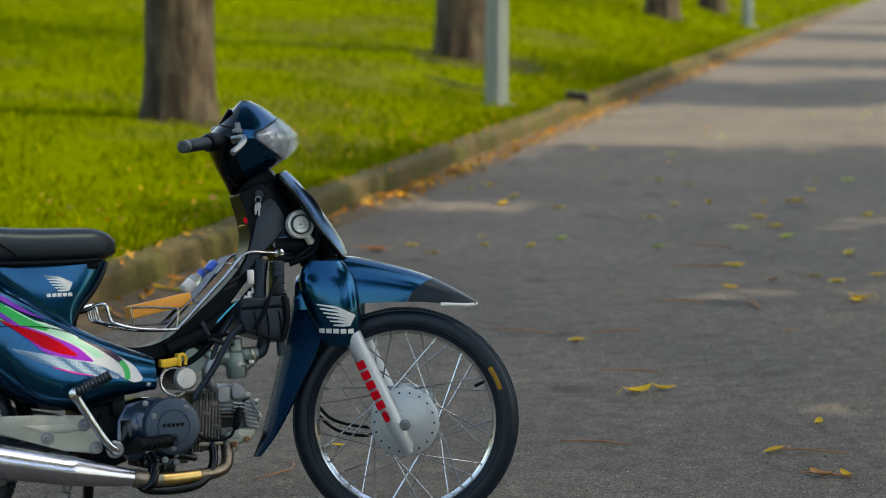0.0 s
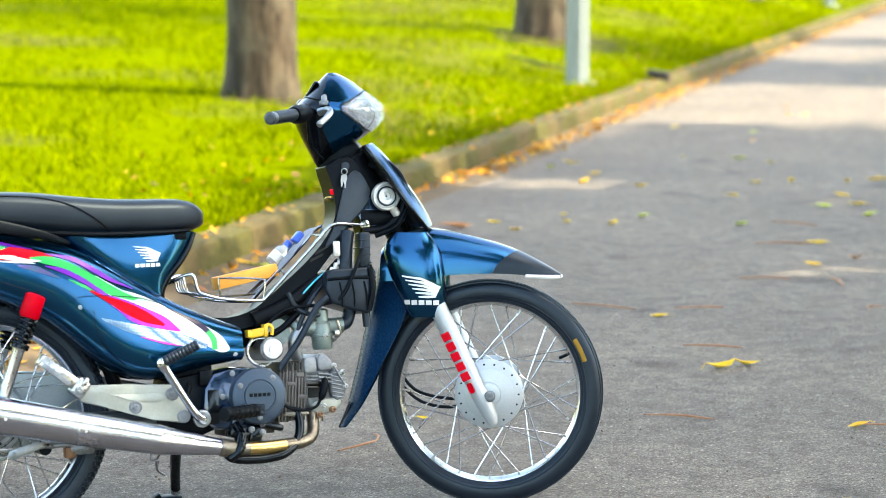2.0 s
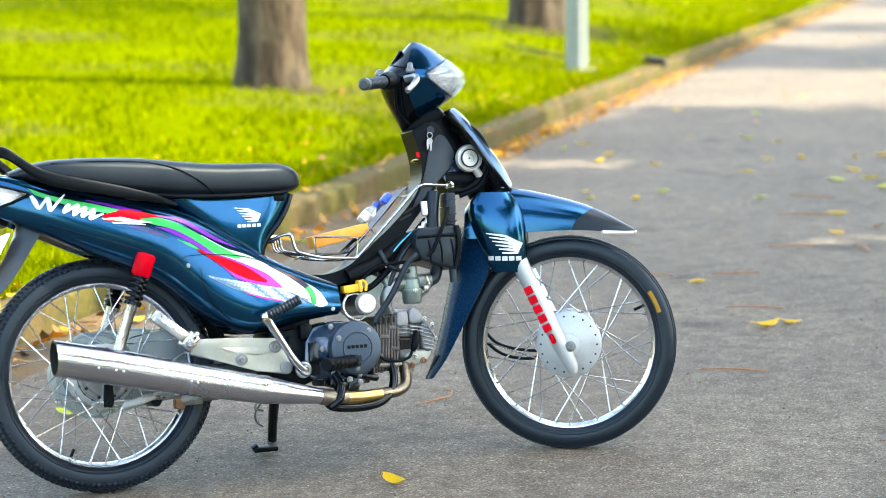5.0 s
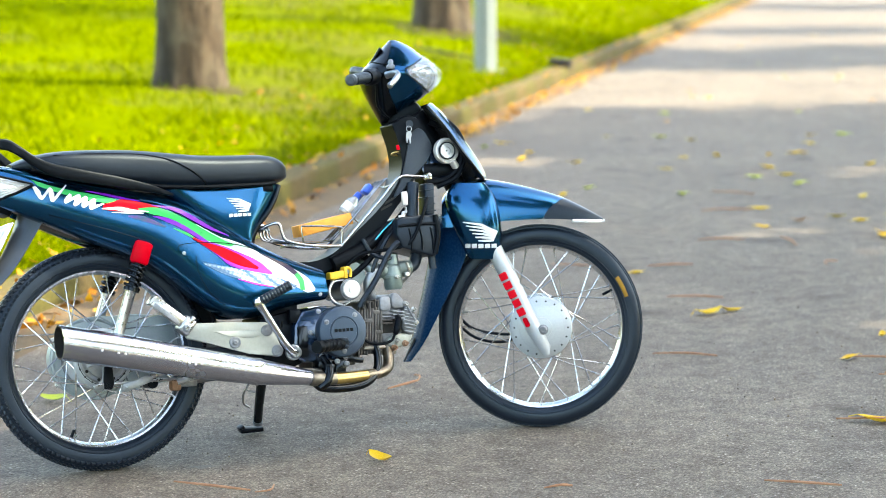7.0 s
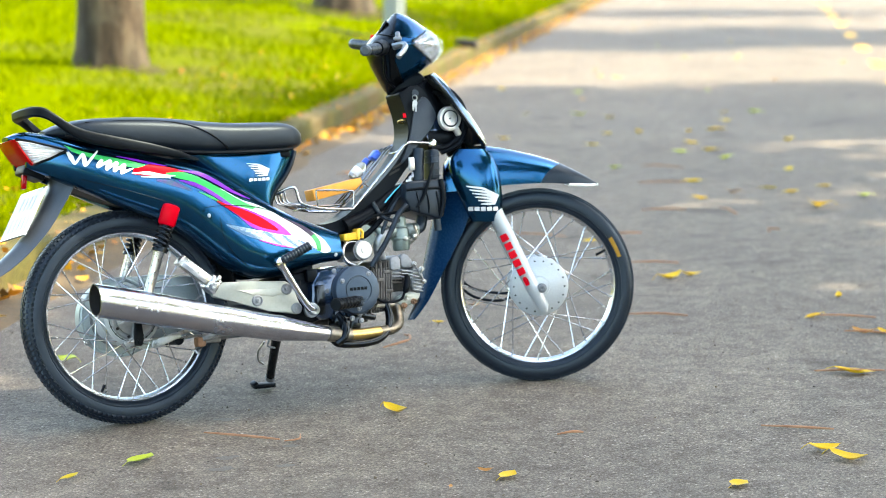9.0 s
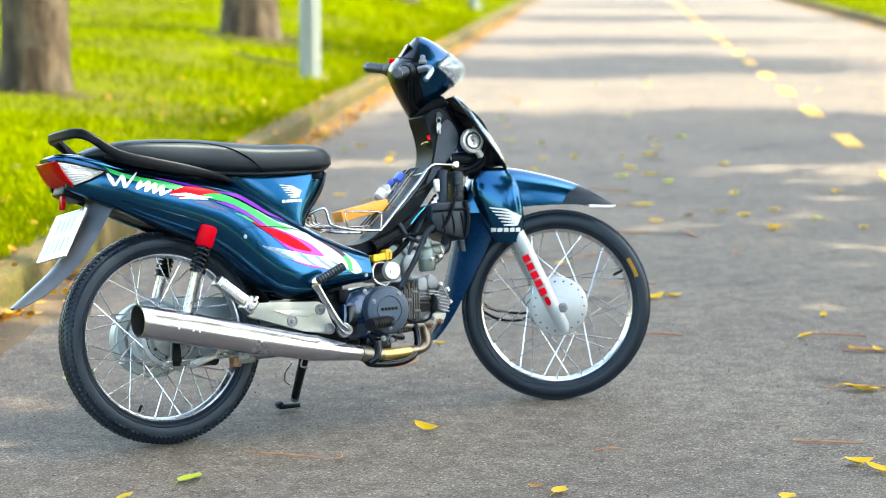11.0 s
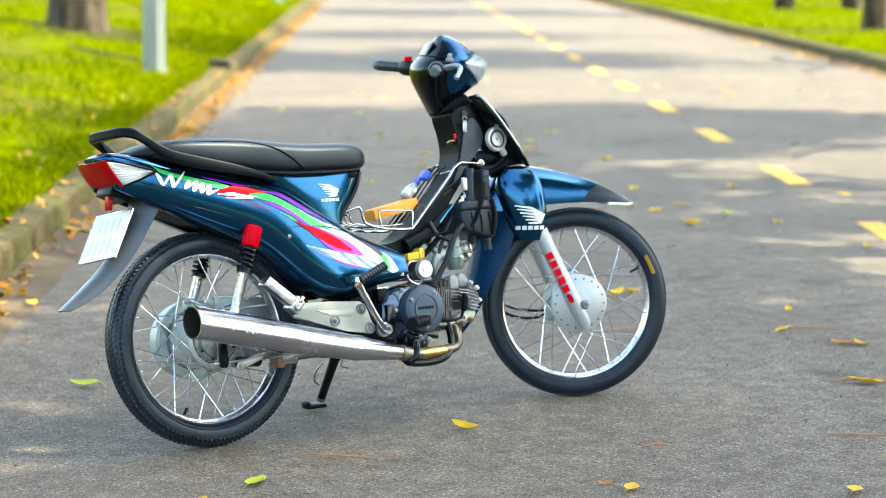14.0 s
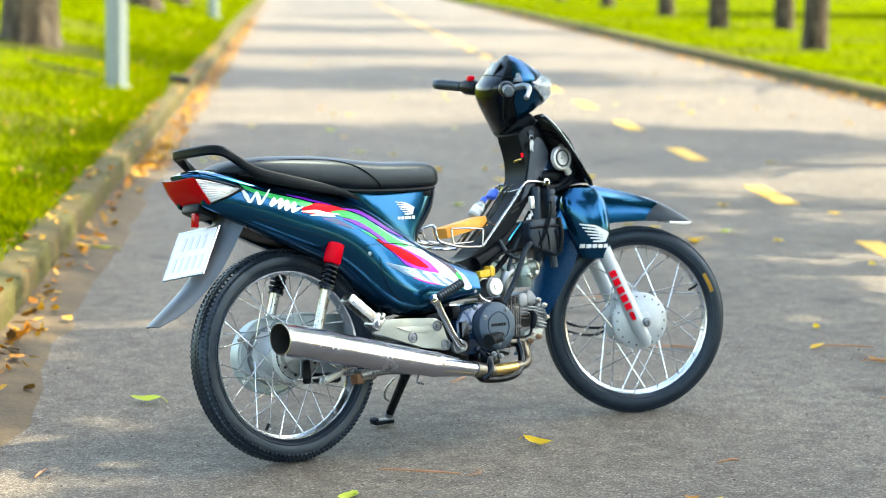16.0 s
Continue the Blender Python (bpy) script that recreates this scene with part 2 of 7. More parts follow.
def box(bm, size, centre=(0, 0, 0), turn=None, bevel=0.0, seg=2):
    m = Matrix.Translation(centre) @ (turn.to_4x4() if turn is not None else Matrix.Identity(4)) @ Matrix.Diagonal((*size, 1))
    made = bmesh.ops.create_cube(bm, size=1.0, matrix=m)["verts"]
    if bevel:
        edges = list({e for v in made for e in v.link_edges})
        bmesh.ops.bevel(bm, geom=edges, offset=bevel, segments=seg, affect="EDGES", profile=0.5)
    return bm


def slab(bm, outline, y0, y1, bevel=0.0, seg=2):
    """A plate with an outline in x and z, from y0 to y1."""
    a = [bm.verts.new((x, y0, z)) for x, z in outline]
    b = [bm.verts.new((x, y1, z)) for x, z in outline]
    n = len(a)
    faces = [bm.faces.new(a), bm.faces.new(b[::-1])]
    for i in range(n):
        faces.append(bm.faces.new((a[i], b[i], b[(i + 1) % n], a[(i + 1) % n])))
    if bevel:
        edges = list({e for v in a + b for e in v.link_edges})
        bmesh.ops.bevel(bm, geom=edges, offset=bevel, segments=seg, affect="EDGES", profile=0.5, clamp_overlap=True)
    return bm


def bolt(bm, centre, r, h, axis="Y", sign=-1):
    lathe(bm, [(0.001, 0), (r * 1.25, 0), (r * 1.25, sign * h * 0.35), (r * 0.92, sign * h * 0.4), (r * 0.92, sign * h * 0.9), (r * 0.75, sign * h), (r * 0.4, sign * h), (r * 0.35, sign * h * 0.6), (0.001, sign * h * 0.6)], centre, axis, 6 * 2)
    return bm


# ---------- ground, road, kerbs ----------
def build_ground():
    bm = bmesh.new()
    left = [-900, -60, -25, -14, -9, -6.5, -5, -4, -3.4, -2.8, -2.3, -1.9, -1.5, KERB_L - 0.2]
    right = [KERB_R + 0.2, KERB_R + 1, 10, 20, 60, 900]
    stations = [-900, -60, -20] + [i * 1.5 - 10 for i in range(60)] + [85, 100, 130, 180, 300, 900]
    rows = []
    for s in stations:
        row = [site(s, a, lawn(s, a) - 0.008) for a in left] + [site(s, KERB_L - 0.17, -0.05), site(s, KERB_R + 0.17, -0.05)]
        rows.append(row + [site(s, a, lawn(s, a) - 0.008) for a in right])
    rings(bm, rows, closed=False)
    tagged(link("ground", bm, SOIL), "flat lawn of bright green grass beside the road", "ground", kind="structure")
    bm = bmesh.new()
    rings(bm, [[site(s, a, -0.008 + 0.008 * math.cos((a - 2.4) * 0.35)) for a in np.linspace(KERB_L - 0.02, KERB_R + 0.02, 24)] for s in [-60, -20, -8, -4, 0, 4, 8, 12, 20, 40, 80, 160, 400]], closed=False)
    tagged(link("road", bm, ASPHALT), "grey asphalt road in dappled shade", "road", kind="structure")


def build_kerbs():
    rng = random.Random(3)
    for name, edge, side in (("kerb_left", KERB_L, -1), ("kerb_right", KERB_R, 1)):
        line = tagged(new(name), "weathered mossy concrete kerb along the lawn", "kerb", kind="structure")
        shapes = []
        for k in range(4):
            bm = bmesh.new()
            sec = []
            for n in range(11):
                x = -0.4985 + 0.997 * n / 10
                free = math.sin(math.pi * n / 10)
                ring = []
                for y, z in ((-0.095, -0.135), (-0.095, 0.0), (-0.095, 0.105), (-0.088, 0.126), (-0.070, 0.135), (0.0, 0.138), (0.070, 0.135), (0.088, 0.126), (0.095, 0.105), (0.095, 0.0), (0.095, -0.135)):
                    p = Vector((x, y, z))
                    ring.append(p + Vector((0, 1, 1)) * 0.012 * (0.35 + 0.65 * free) * noise.noise(p * 8 + Vector((0 if n in (0, 10) else k * 7, 0, 0))) - Vector((0, 0, 0.004 * (1 - free))))
                sec.append(ring)
            rings(bm, sec)
            me = bpy.data.meshes.new("kerb_stone")
            bmesh.ops.recalc_face_normals(bm, faces=bm.faces[:])
            bm.to_mesh(me)
            bm.free()
            me.shade_smooth()
            me.set_sharp_from_angle(angle=radians(40))
            me.materials.append(KERB)
            shapes.append(me)
        for i in range(88):
            s = -20 + i
            ob = new("kerb_stone", rng.choice(shapes))
            ob.parent = line
            c = site(s, edge + side * 0.095, 0.0 + rng.uniform(-0.002, 0.002))
            ob.matrix_basis = Matrix.Translation(c) @ Euler((rng.uniform(-0.01, 0.01), 0, math.pi / 2 - ROAD + rng.uniform(-0.002, 0.002))).to_matrix().to_4x4()


def build_lines():
    rng = random.Random(5)
    for i in range(-1, 26):
        s = 4.25 + 2.74 * i + rng.uniform(-0.03, 0.03)
        bm = bmesh.new()
        near, far = [], []
        n = 14
        for k in range(n + 1):
            f = s - 0.5 + k / n
            near.append(site(f, CENTRE_LINE - 0.062 + rng.uniform(-0.006, 0.006)))
            far.append(site(f, CENTRE_LINE + 0.062 + rng.uniform(-0.006, 0.006)))
        outline = near + far[::-1]
        low = [bm.verts.new(p) for p in outline]
        high = [bm.verts.new(p + Vector((0, 0, 0.005))) for p in outline]
        bm.faces.new(high)
        for k in range(len(low)):
            bm.faces.new((low[k], low[(k + 1) % len(low)], high[(k + 1) % len(low)], high[k]))
        tagged(link("road_marking", bm, LINE_PAINT), "worn yellow centre line dash painted on the asphalt", "road marking", "yellow dashes down the road", "structure")


build_ground()
build_kerbs()
build_lines()


# ---------- trees ----------
def leaf_cloud(rng, n, centre, radii, size, blobs):
    """Leaves scattered in clumps within an uneven crown."""
    verts, faces = [], []
    clumps = []
    for _ in range(blobs):
        d = Vector((rng.gauss(0, 1), rng.gauss(0, 1), rng.gauss(0, 1))).normalized() * rng.uniform(0.35, 1.0)
        clumps.append((centre + Vector((d.x * radii[0], d.y * radii[1], d.z * radii[2])), rng.uniform(0.5, 1.15)))
    for _ in range(n):
        c, r = rng.choice(clumps)
        p = c + Vector((rng.gauss(0, 0.45), rng.gauss(0, 0.45), rng.gauss(0, 0.3))) * r
        q = Euler((rng.uniform(-0.9, 0.9), rng.uniform(-0.9, 0.9), rng.uniform(0, 6.3))).to_matrix()
        s = size * rng.uniform(0.7, 1.3)
        b = len(verts)
        for u, v, w in ((-1, 0, 0), (-0.2, 0.45, 0.12), (1, 0, -0.1), (-0.2, -0.45, 0.12)):
            verts.append(p + q @ Vector((u * s, v * s, w * s)))
        faces.append((b, b + 1, b + 2, b + 3))
    return verts, faces


def tree(along, across, r, seed, height=8.0, crown=(3.2, 3.2, 1.8), leaves=2600, blobs=34, label="", lean=(0, 0), size=0.17, shift=0.0):
    rng = random.Random(seed)
    base = site(along, across, lawn(along, across) - 0.06)
    ob = tagged(new("tree"), label or "mature roadside tree with grey-brown fissured bark on the lawn", "tree", "trees along the road")
    ob.location = base
    bm = bmesh.new()
    sections = []
    seg = 28
    for k, (h, w) in enumerate([(0, 1.12), (0.08, 1.08), (0.2, 1.03), (0.45, 1.0), (0.9, 0.99), (1.4, 0.97), (2.0, 0.94), (2.8, 0.9), (3.6, 0.8), (height * 0.6, 0.6), (height * 0.85, 0.25)]):
        ring = []
        for s in range(seg):
            a = 2 * math.pi * s / seg
            flare = 1 + (0.13 * max(0, 1 - h / 0.4)) * max(0, math.sin(a * 5 + seed)) + 0.05 * math.sin(a * 3 + seed + h) + 0.05 * noise.noise((math.cos(a) * 3, math.sin(a) * 3, h * 1.5 + seed))
            ring.append(Vector((math.cos(a), math.sin(a), 0)) * r * w * flare + Vector((lean[0] * h, lean[1] * h, h)))
        sections.append(ring)
    rings(bm, sections)
    part("trunk", bm, BARK, ob)
    for k in range(6):
        a = k * 2.4 + seed
        h = 2.9 + 0.55 * k
        out = Vector((math.cos(a), math.sin(a), 0))
        bm = bmesh.new()
        tube(bm, [Vector((0, 0, h)), out * crown[0] * 0.35 + Vector((0, 0, h + 1.0)), out * crown[0] * 0.8 + Vector((0, 0, min(h + 1.7, height + 0.8)))], [r * 0.42, r * 0.28, r * 0.08], 8)
        part("limb", bm, BARK, ob)
    v, f = leaf_cloud(rng, leaves, Vector((0, 0, height)) + ACROSS * shift, crown, size, blobs)
    c = from_arrays("crown", v, f, CROWN)
    c.parent = ob
    return ob


# the left-hand row; of these five only the trunks come into view
tree(10.54, -3.12, 0.245, 1, leaves=1300, size=0.15, crown=(3.0, 3.0, 1.6))
tree(18.84, -2.88, 0.305, 2, leaves=1300, size=0.15, crown=(3.0, 3.0, 1.6), label="stout roadside tree with flared roots and brown bark")
tree(33.0, -2.58, 0.28, 3, leaves=1300, size=0.15, crown=(3.0, 3.0, 1.6))
tree(38.8, -2.34, 0.26, 4, leaves=1300, size=0.15, crown=(3.0, 3.0, 1.6))
tree(50.0, -3.0, 0.28, 5, leaves=1300, size=0.15, crown=(3.0, 3.0, 1.6))
# two unseen trees, added so their crowns darken overhead light and reflections
tree(0.3, -3.9, 0.28, 6, height=8.4, crown=(3.4, 3.4, 1.3), leaves=9500, blobs=60, size=0.2, shift=3.3, label="unseen roadside tree, its wide crown added to darken reflections")
tree(-11.6, -4.0, 0.28, 7, height=6.2, crown=(4.0, 3.6, 2.2), leaves=5200, blobs=44, size=0.22)
# the right-hand row; several trees are unseen, added to throw shade across the road
for k, (s, a, r, big, n, size, shift) in enumerate([(-12.0, 8.4, 0.26, 4.6, 9000, 0.2, 0), (-4.2, 8.0, 0.26, 4.2, 13000, 0.22, 0), (0.5, 8.75, 0.26, 2.2, 5800, 0.22, -0.1), (3.7, 7.1, 0.22, 1.15, 4400, 0.2, 0.28), (6.4, 7.05, 0.24, 1.15, 4400, 0.2, 0.1),
                                               (9.0, 7.2, 0.22, 1.5, 4800, 0.2, 0.5), (10.3, 8.5, 0.24, 2.4, 7000, 0.2, 0.2), (19.8, 8.9, 0.24, 2.9, 9000, 0.2, -1.7), (27.4, 7.85, 0.19, 1.9, 1800, 0.17, 0),
                                               (39.0, 8.6, 0.2, 2.3, 2600, 0.17, -0.5), (39.0, 9.95, 0.2, 2.2, 1600, 0.17, 0), (50.0, 9.4, 0.2, 2.6, 2600, 0.17, -0.8), (62.0, 9.6, 0.2, 2.6, 2600, 0.17, -0.8), (74.0, 9.6, 0.2, 2.6, 2600, 0.17, -0.8), (5.0, 10.3, 0.18, 0.45, 520, 0.2, 0)]):
    tree(s, a, r, 20 + k, height=8.2 if big < 4 else 7.6, crown=(big, big, 1.3 if big < 4 else 2.3), leaves=n, blobs=int(10 + big * 9), size=size, shift=shift, label="slim dark-barked tree of the far row, some added unseen for shade")

# a thick belt of unseen trees, added beyond the far lawn to darken reflections
for k in range(9):
    tree(-34 + 11 * k, 19.5 + 2.5 * math.sin(k * 2.1), 0.25, 50 + k, height=3.0, crown=(5.4, 3.0, 1.9), leaves=8000, blobs=60, size=0.36, label="unseen low spreading tree added beyond the far lawn to darken reflections")

# and another unseen belt, added behind the viewpoint to block low sky in reflections
for k in range(5):
    tree(-27 + 1.5 * math.sin(k * 1.7), -21 + 8.5 * k if k < 2 else -1 + 8.5 * k, 0.25, 70 + k, height=3.6, crown=(4.8, 4.2, 2.4), leaves=5000, blobs=46, size=0.36, label="unseen leafy tree added behind the viewpoint to darken reflections")


# ---------- the motorcycle: materials ----------
BLUE = varied("dark_blue_metallic_paint", (0.0010, 0.050, 0.122), (0.0015, 0.064, 0.152), 2.0, 0.17, metal=0.9, coat=0.22, fine=900, relief=0.0)
BLUE_PLASTIC_DARK = varied("dark_navy_plastic", (0.0008, 0.020, 0.060), (0.0014, 0.027, 0.078), 6, 0.26, fine=200, spec=0.16, relief=0.03)
GLOSS_BLACK = varied("gloss_black_plastic", (0.0014, 0.0018, 0.0026), (0.003, 0.0036, 0.0048), 8, 0.2, spec=0.25, coat=0.08, relief=0.02)
MATT_BLACK = varied("matt_black_plastic", (0.0016, 0.0020, 0.0030), (0.0040, 0.0048, 0.0065), 14, 0.38, fine=300, spec=0.09, relief=0.12)
DARK_PLASTIC = varied("dark_grey_plastic", (0.007, 0.010, 0.016), (0.013, 0.0175, 0.026), 9, 0.34, fine=200, spec=0.3, relief=0.05)
GREY_PLASTIC = varied("grey_fender_plastic", (0.032, 0.038, 0.046), (0.050, 0.057, 0.068), 9, 0.33, fine=200, relief=0.05)
VINYL = varied("black_seat_vinyl", (0.0024, 0.0038, 0.0070), (0.0054, 0.0078, 0.0130), 7, 0.42, fine=420, spec=0.3, relief=0.35)
RUBBER = varied("tyre_rubber", (0.0052, 0.0084, 0.0140), (0.0105, 0.0155, 0.0245), 7, 0.38, fine=160, spec=0.36, relief=0.2)
CHROME = varied("chrome", (0.43, 0.455, 0.50), (0.53, 0.555, 0.60), 5, 0.10, metal=1.0, fine=60, relief=0.01)
MUFFLER_CHROME = varied("worn_muffler_chrome", (0.42, 0.455, 0.55), (0.50, 0.535, 0.63), 2, 0.23, metal=1.0, fine=9, relief=0.0)
RIM_CHROME = varied("brushed_rim_chrome", (0.48, 0.50, 0.54), (0.60, 0.62, 0.66), 2, 0.22, metal=0.95, fine=8, relief=0.0)
STEEL = varied("bright_steel", (0.34, 0.34, 0.34), (0.50, 0.50, 0.49), 10, 0.28, metal=1.0, fine=120, relief=0.05)
ALLOY = varied("cast_alloy", (0.22, 0.245, 0.265), (0.36, 0.39, 0.41), 9, 0.42, metal=0.85, fine=150, relief=0.15)
DULL_ALLOY = varied("dull_engine_alloy", (0.11, 0.122, 0.138), (0.28, 0.30, 0.325), 14, 0.5, metal=0.8, fine=120, relief=0.25)
SILVER_PAINT = varied("silver_paint", (0.345, 0.385, 0.415), (0.435, 0.475, 0.50), 5, 0.38, metal=0.35, fine=200, relief=0.03)
PALE_CASE = varied("pale_green_silver_paint", (0.27, 0.33, 0.345), (0.35, 0.41, 0.42), 6, 0.4, metal=0.25, fine=160, relief=0.04)
ENGINE_BLUE = varied("dark_blue_grey_engine_paint", (0.005, 0.020, 0.052), (0.010, 0.034, 0.078), 9, 0.2, metal=0.6, coat=0.8, fine=160, relief=0.06)
COVER_GREY = varied("dark_grey_cover_paint", (0.025, 0.040, 0.064), (0.040, 0.060, 0.092), 9, 0.38, metal=0.2, fine=220, relief=0.1)
# darker than the fins; used for the barrel's core and the sump
FIN_DARK = varied("dark_core_castings", (0.028, 0.025, 0.023), (0.085, 0.078, 0.070), 25, 0.6, metal=0.6, fine=160)
HEAD_ALLOY = varied("matt_grey_head_alloy", (0.14, 0.152, 0.168), (0.255, 0.275, 0.30), 18, 0.55, metal=0.7, fine=150, relief=0.2)
BARREL = varied("dull_brown_grey_castings", (0.042, 0.041, 0.041), (0.125, 0.121, 0.118), 25, 0.55, metal=0.55, fine=160, relief=0.2)
GOLD_PIPE = varied("heat_tinted_pipe", (0.42, 0.27, 0.08), (0.62, 0.47, 0.20), 12, 0.3, metal=0.95, fine=140, relief=0.08)
BEND_GOLD = varied("straw_tinted_steel", (0.085, 0.075, 0.062), (0.25, 0.22, 0.17), 16, 0.32, metal=0.9, fine=140, relief=0.1)
PIPE_GREY = varied("sooty_steel_pipe", (0.10, 0.095, 0.085), (0.26, 0.24, 0.20), 14, 0.38, metal=0.85, fine=140, relief=0.1)
CAST_GREEN = varied("cast_pale_alloy", (0.27, 0.295, 0.265), (0.36, 0.38, 0.35), 9, 0.5, metal=0.45, fine=150, relief=0.12)
RACK_CHROME = varied("tarnished_rack_chrome", (0.20, 0.20, 0.20), (0.34, 0.34, 0.34), 12, 0.16, metal=1.0, fine=90, relief=0.0)
RUST = varied("rusty_steel", (0.16, 0.07, 0.03), (0.34, 0.22, 0.15), 30, 0.75, metal=0.4)
RED_PAINT = varied("bright_red", (0.46, 0.0004, 0.009), (0.55, 0.0006, 0.013), 9, 0.32, coat=0.0, spec=0.06, relief=0.0)
MAGENTA = varied("magenta_decal", (0.42, 0.004, 0.24), (0.50, 0.006, 0.30), 9, 0.3, coat=0.15, spec=0.3, relief=0.0)
PURPLE = varied("purple_decal", (0.13, 0.004, 0.34), (0.17, 0.006, 0.42), 9, 0.3, coat=0.15, spec=0.3, relief=0.0)
GREEN = varied("green_decal", (0.008, 0.36, 0.075), (0.012, 0.43, 0.10), 9, 0.3, coat=0.15, spec=0.3, relief=0.0)
MINT = varied("mint_decal", (0.34, 0.62, 0.46), (0.40, 0.68, 0.52), 9, 0.3, coat=0.15, spec=0.3, relief=0.0)
PURPLE_DROP = varied("violet_magenta_decal", (0.26, 0.003, 0.40), (0.32, 0.004, 0.48), 9, 0.3, coat=0.15, spec=0.3, relief=0.0)
DARK_STRIPE = varied("dark_violet_decal", (0.012, 0.008, 0.03), (0.02, 0.012, 0.05), 9, 0.3, coat=0.15, spec=0.3, relief=0.0)
WHITE = varied("white_decal", (0.58, 0.59, 0.60), (0.66, 0.66, 0.66), 9, 0.35, coat=0.15, relief=0.0)
PLATE = varied("white_plate", (0.58, 0.56, 0.62), (0.68, 0.66, 0.70), 20, 0.5, relief=0.05)
PLATE_INK = varied("faded_violet_ink", (0.48, 0.47, 0.60), (0.56, 0.55, 0.66), 60, 0.5, relief=0.0)
YELLOW = varied("yellow_plastic", (0.62, 0.36, 0.015), (0.74, 0.47, 0.03), 20, 0.45)
STICKER = varied("ochre_sticker", (0.42, 0.22, 0.02), (0.55, 0.31, 0.03), 30, 0.6, relief=0.0)
ORANGE = varied("orange_card", (0.72, 0.27, 0.03), (0.85, 0.36, 0.05), 14, 0.6, fine=120, relief=0.06)
AMBER = varied("amber_bulb_glass", (0.55, 0.16, 0.03), (0.65, 0.22, 0.05), 30, 0.25, relief=0.0)
BLUE_PLASTIC = varied("bright_blue_plastic", (0.02, 0.08, 0.50), (0.04, 0.14, 0.66), 12, 0.35)
CARB = varied("grey_green_alloy", (0.13, 0.175, 0.170), (0.21, 0.26, 0.255), 20, 0.45, metal=0.6)
CYAN_WIRE = varied("cyan_wire", (0.02, 0.42, 0.60), (0.04, 0.5, 0.7), 30, 0.4)
ZINC = varied("white_zinc", (0.48, 0.48, 0.47), (0.60, 0.60, 0.59), 20, 0.35, metal=0.5)
NECK_GREY = varied("neck_grey_plastic", (0.014, 0.019, 0.027), (0.024, 0.030, 0.040), 9, 0.36, fine=200, spec=0.3, relief=0.05)
# the sky's blue sheen on dark parts, put into their specular tint
for _m in (MATT_BLACK, DARK_PLASTIC, NECK_GREY, GREY_PLASTIC, VINYL, RUBBER, GLOSS_BLACK, COVER_GREY, BLUE_PLASTIC_DARK):
    _m.node_tree.nodes["Principled BSDF"].inputs["Specular Tint"].default_value = (0.66, 0.85, 1.0, 1)
# black of the muffler bore, also painted shade for slots and holes
RECESS_BLACK, _, _ = material("black_recess", 0.8, base=(0.008, 0.008, 0.008))
RED_LENS, _nt, _b = material("red_lens", 0.18, base=(0.27, 0.001, 0.004), coat=0.03, spec=0.10)
CLEAR_LENS, _nt, _b = material("clear_lens", 0.04, base=(1, 1, 1))
_t, _m = _nt.nodes.new("ShaderNodeBsdfTransparent"), _nt.nodes.new("ShaderNodeMixShader")
_t.inputs["Color"].default_value, _m.inputs[0].default_value = (0.95, 0.97, 0.98, 1), 0.10
_b.inputs["Metallic"].default_value = 0.6
_nt.links.new(_t.outputs[0], _m.inputs[1])
_nt.links.new(_b.outputs[0], _m.inputs[2])
_nt.links.new(_m.outputs[0], _nt.nodes["Material Output"].inputs["Surface"])
PRISM = varied("white_prism_plastic", (0.50, 0.51, 0.53), (0.66, 0.67, 0.68), 20, 0.24, metal=0.35, fine=60, relief=0.0)
REFLECTOR, _nt, _b = material("lamp_reflector", 0.14, 0.85, (0.74, 0.76, 0.78))
_w = node(_nt, "ShaderNodeTexVoronoi", Scale=42.0)
bump(_nt, _b, _w.outputs["Distance"], 1.0, 0.02)


def mat_halftone(name, dots, ground):
    """Rows of dots on the paint."""
    m, nt, b = material(name, 0.3, coat=0.3)
    v = node(nt, "ShaderNodeTexVoronoi", Scale=300.0, Randomness=0.0)
    nt.links.new(coords(nt), v.inputs["Vector"])
    nt.links.new(ramp(nt, v.outputs["Distance"], [(0.40, dots), (0.50, ground)]), b.inputs["Base Color"])
    return m


HALFTONE = mat_halftone("halftone_decal", (0.46, 0.58, 0.66), (0.02, 0.10, 0.22))
VIOLET_DOTS = mat_halftone("violet_halftone_decal", (0.06, 0.01, 0.16), (0.004, 0.04, 0.11))

# ---------- the motorcycle: frame of reference ----------
LEAN = radians(9.74)
bike = tagged(new("motorcycle"), "dark blue underbone motorcycle with rainbow stripes, leaning on its side stand", "motorcycle")
bike.matrix_world = Matrix.Rotation(-LEAN, 4, "X")
STEER = Matrix.Translation((1.2012, -0.0023, 0.2714)) @ Matrix.Rotation(radians(-23.97), 4, "Z") @ Matrix.Rotation(radians(-3.86), 4, "X")
FRONT = Matrix.Rotation(LEAN, 4, "X") @ STEER          # the steered front end, within the motorcycle


def body(name, bm, mat, label="", smooth=True):
    return part(name, bm, mat, bike, label, smooth)


def steered(name, bm, mat, label="", smooth=True):
    return part(name, bm, mat, bike, label, smooth, basis=FRONT)


def shell(bm, sections, thickness):
    """An open skin with thickness."""
    rings(bm, sections, closed=False)
    bmesh.ops.recalc_face_normals(bm, faces=bm.faces[:])
    bmesh.ops.solidify(bm, geom=bm.faces[:], thickness=thickness)
    return bm


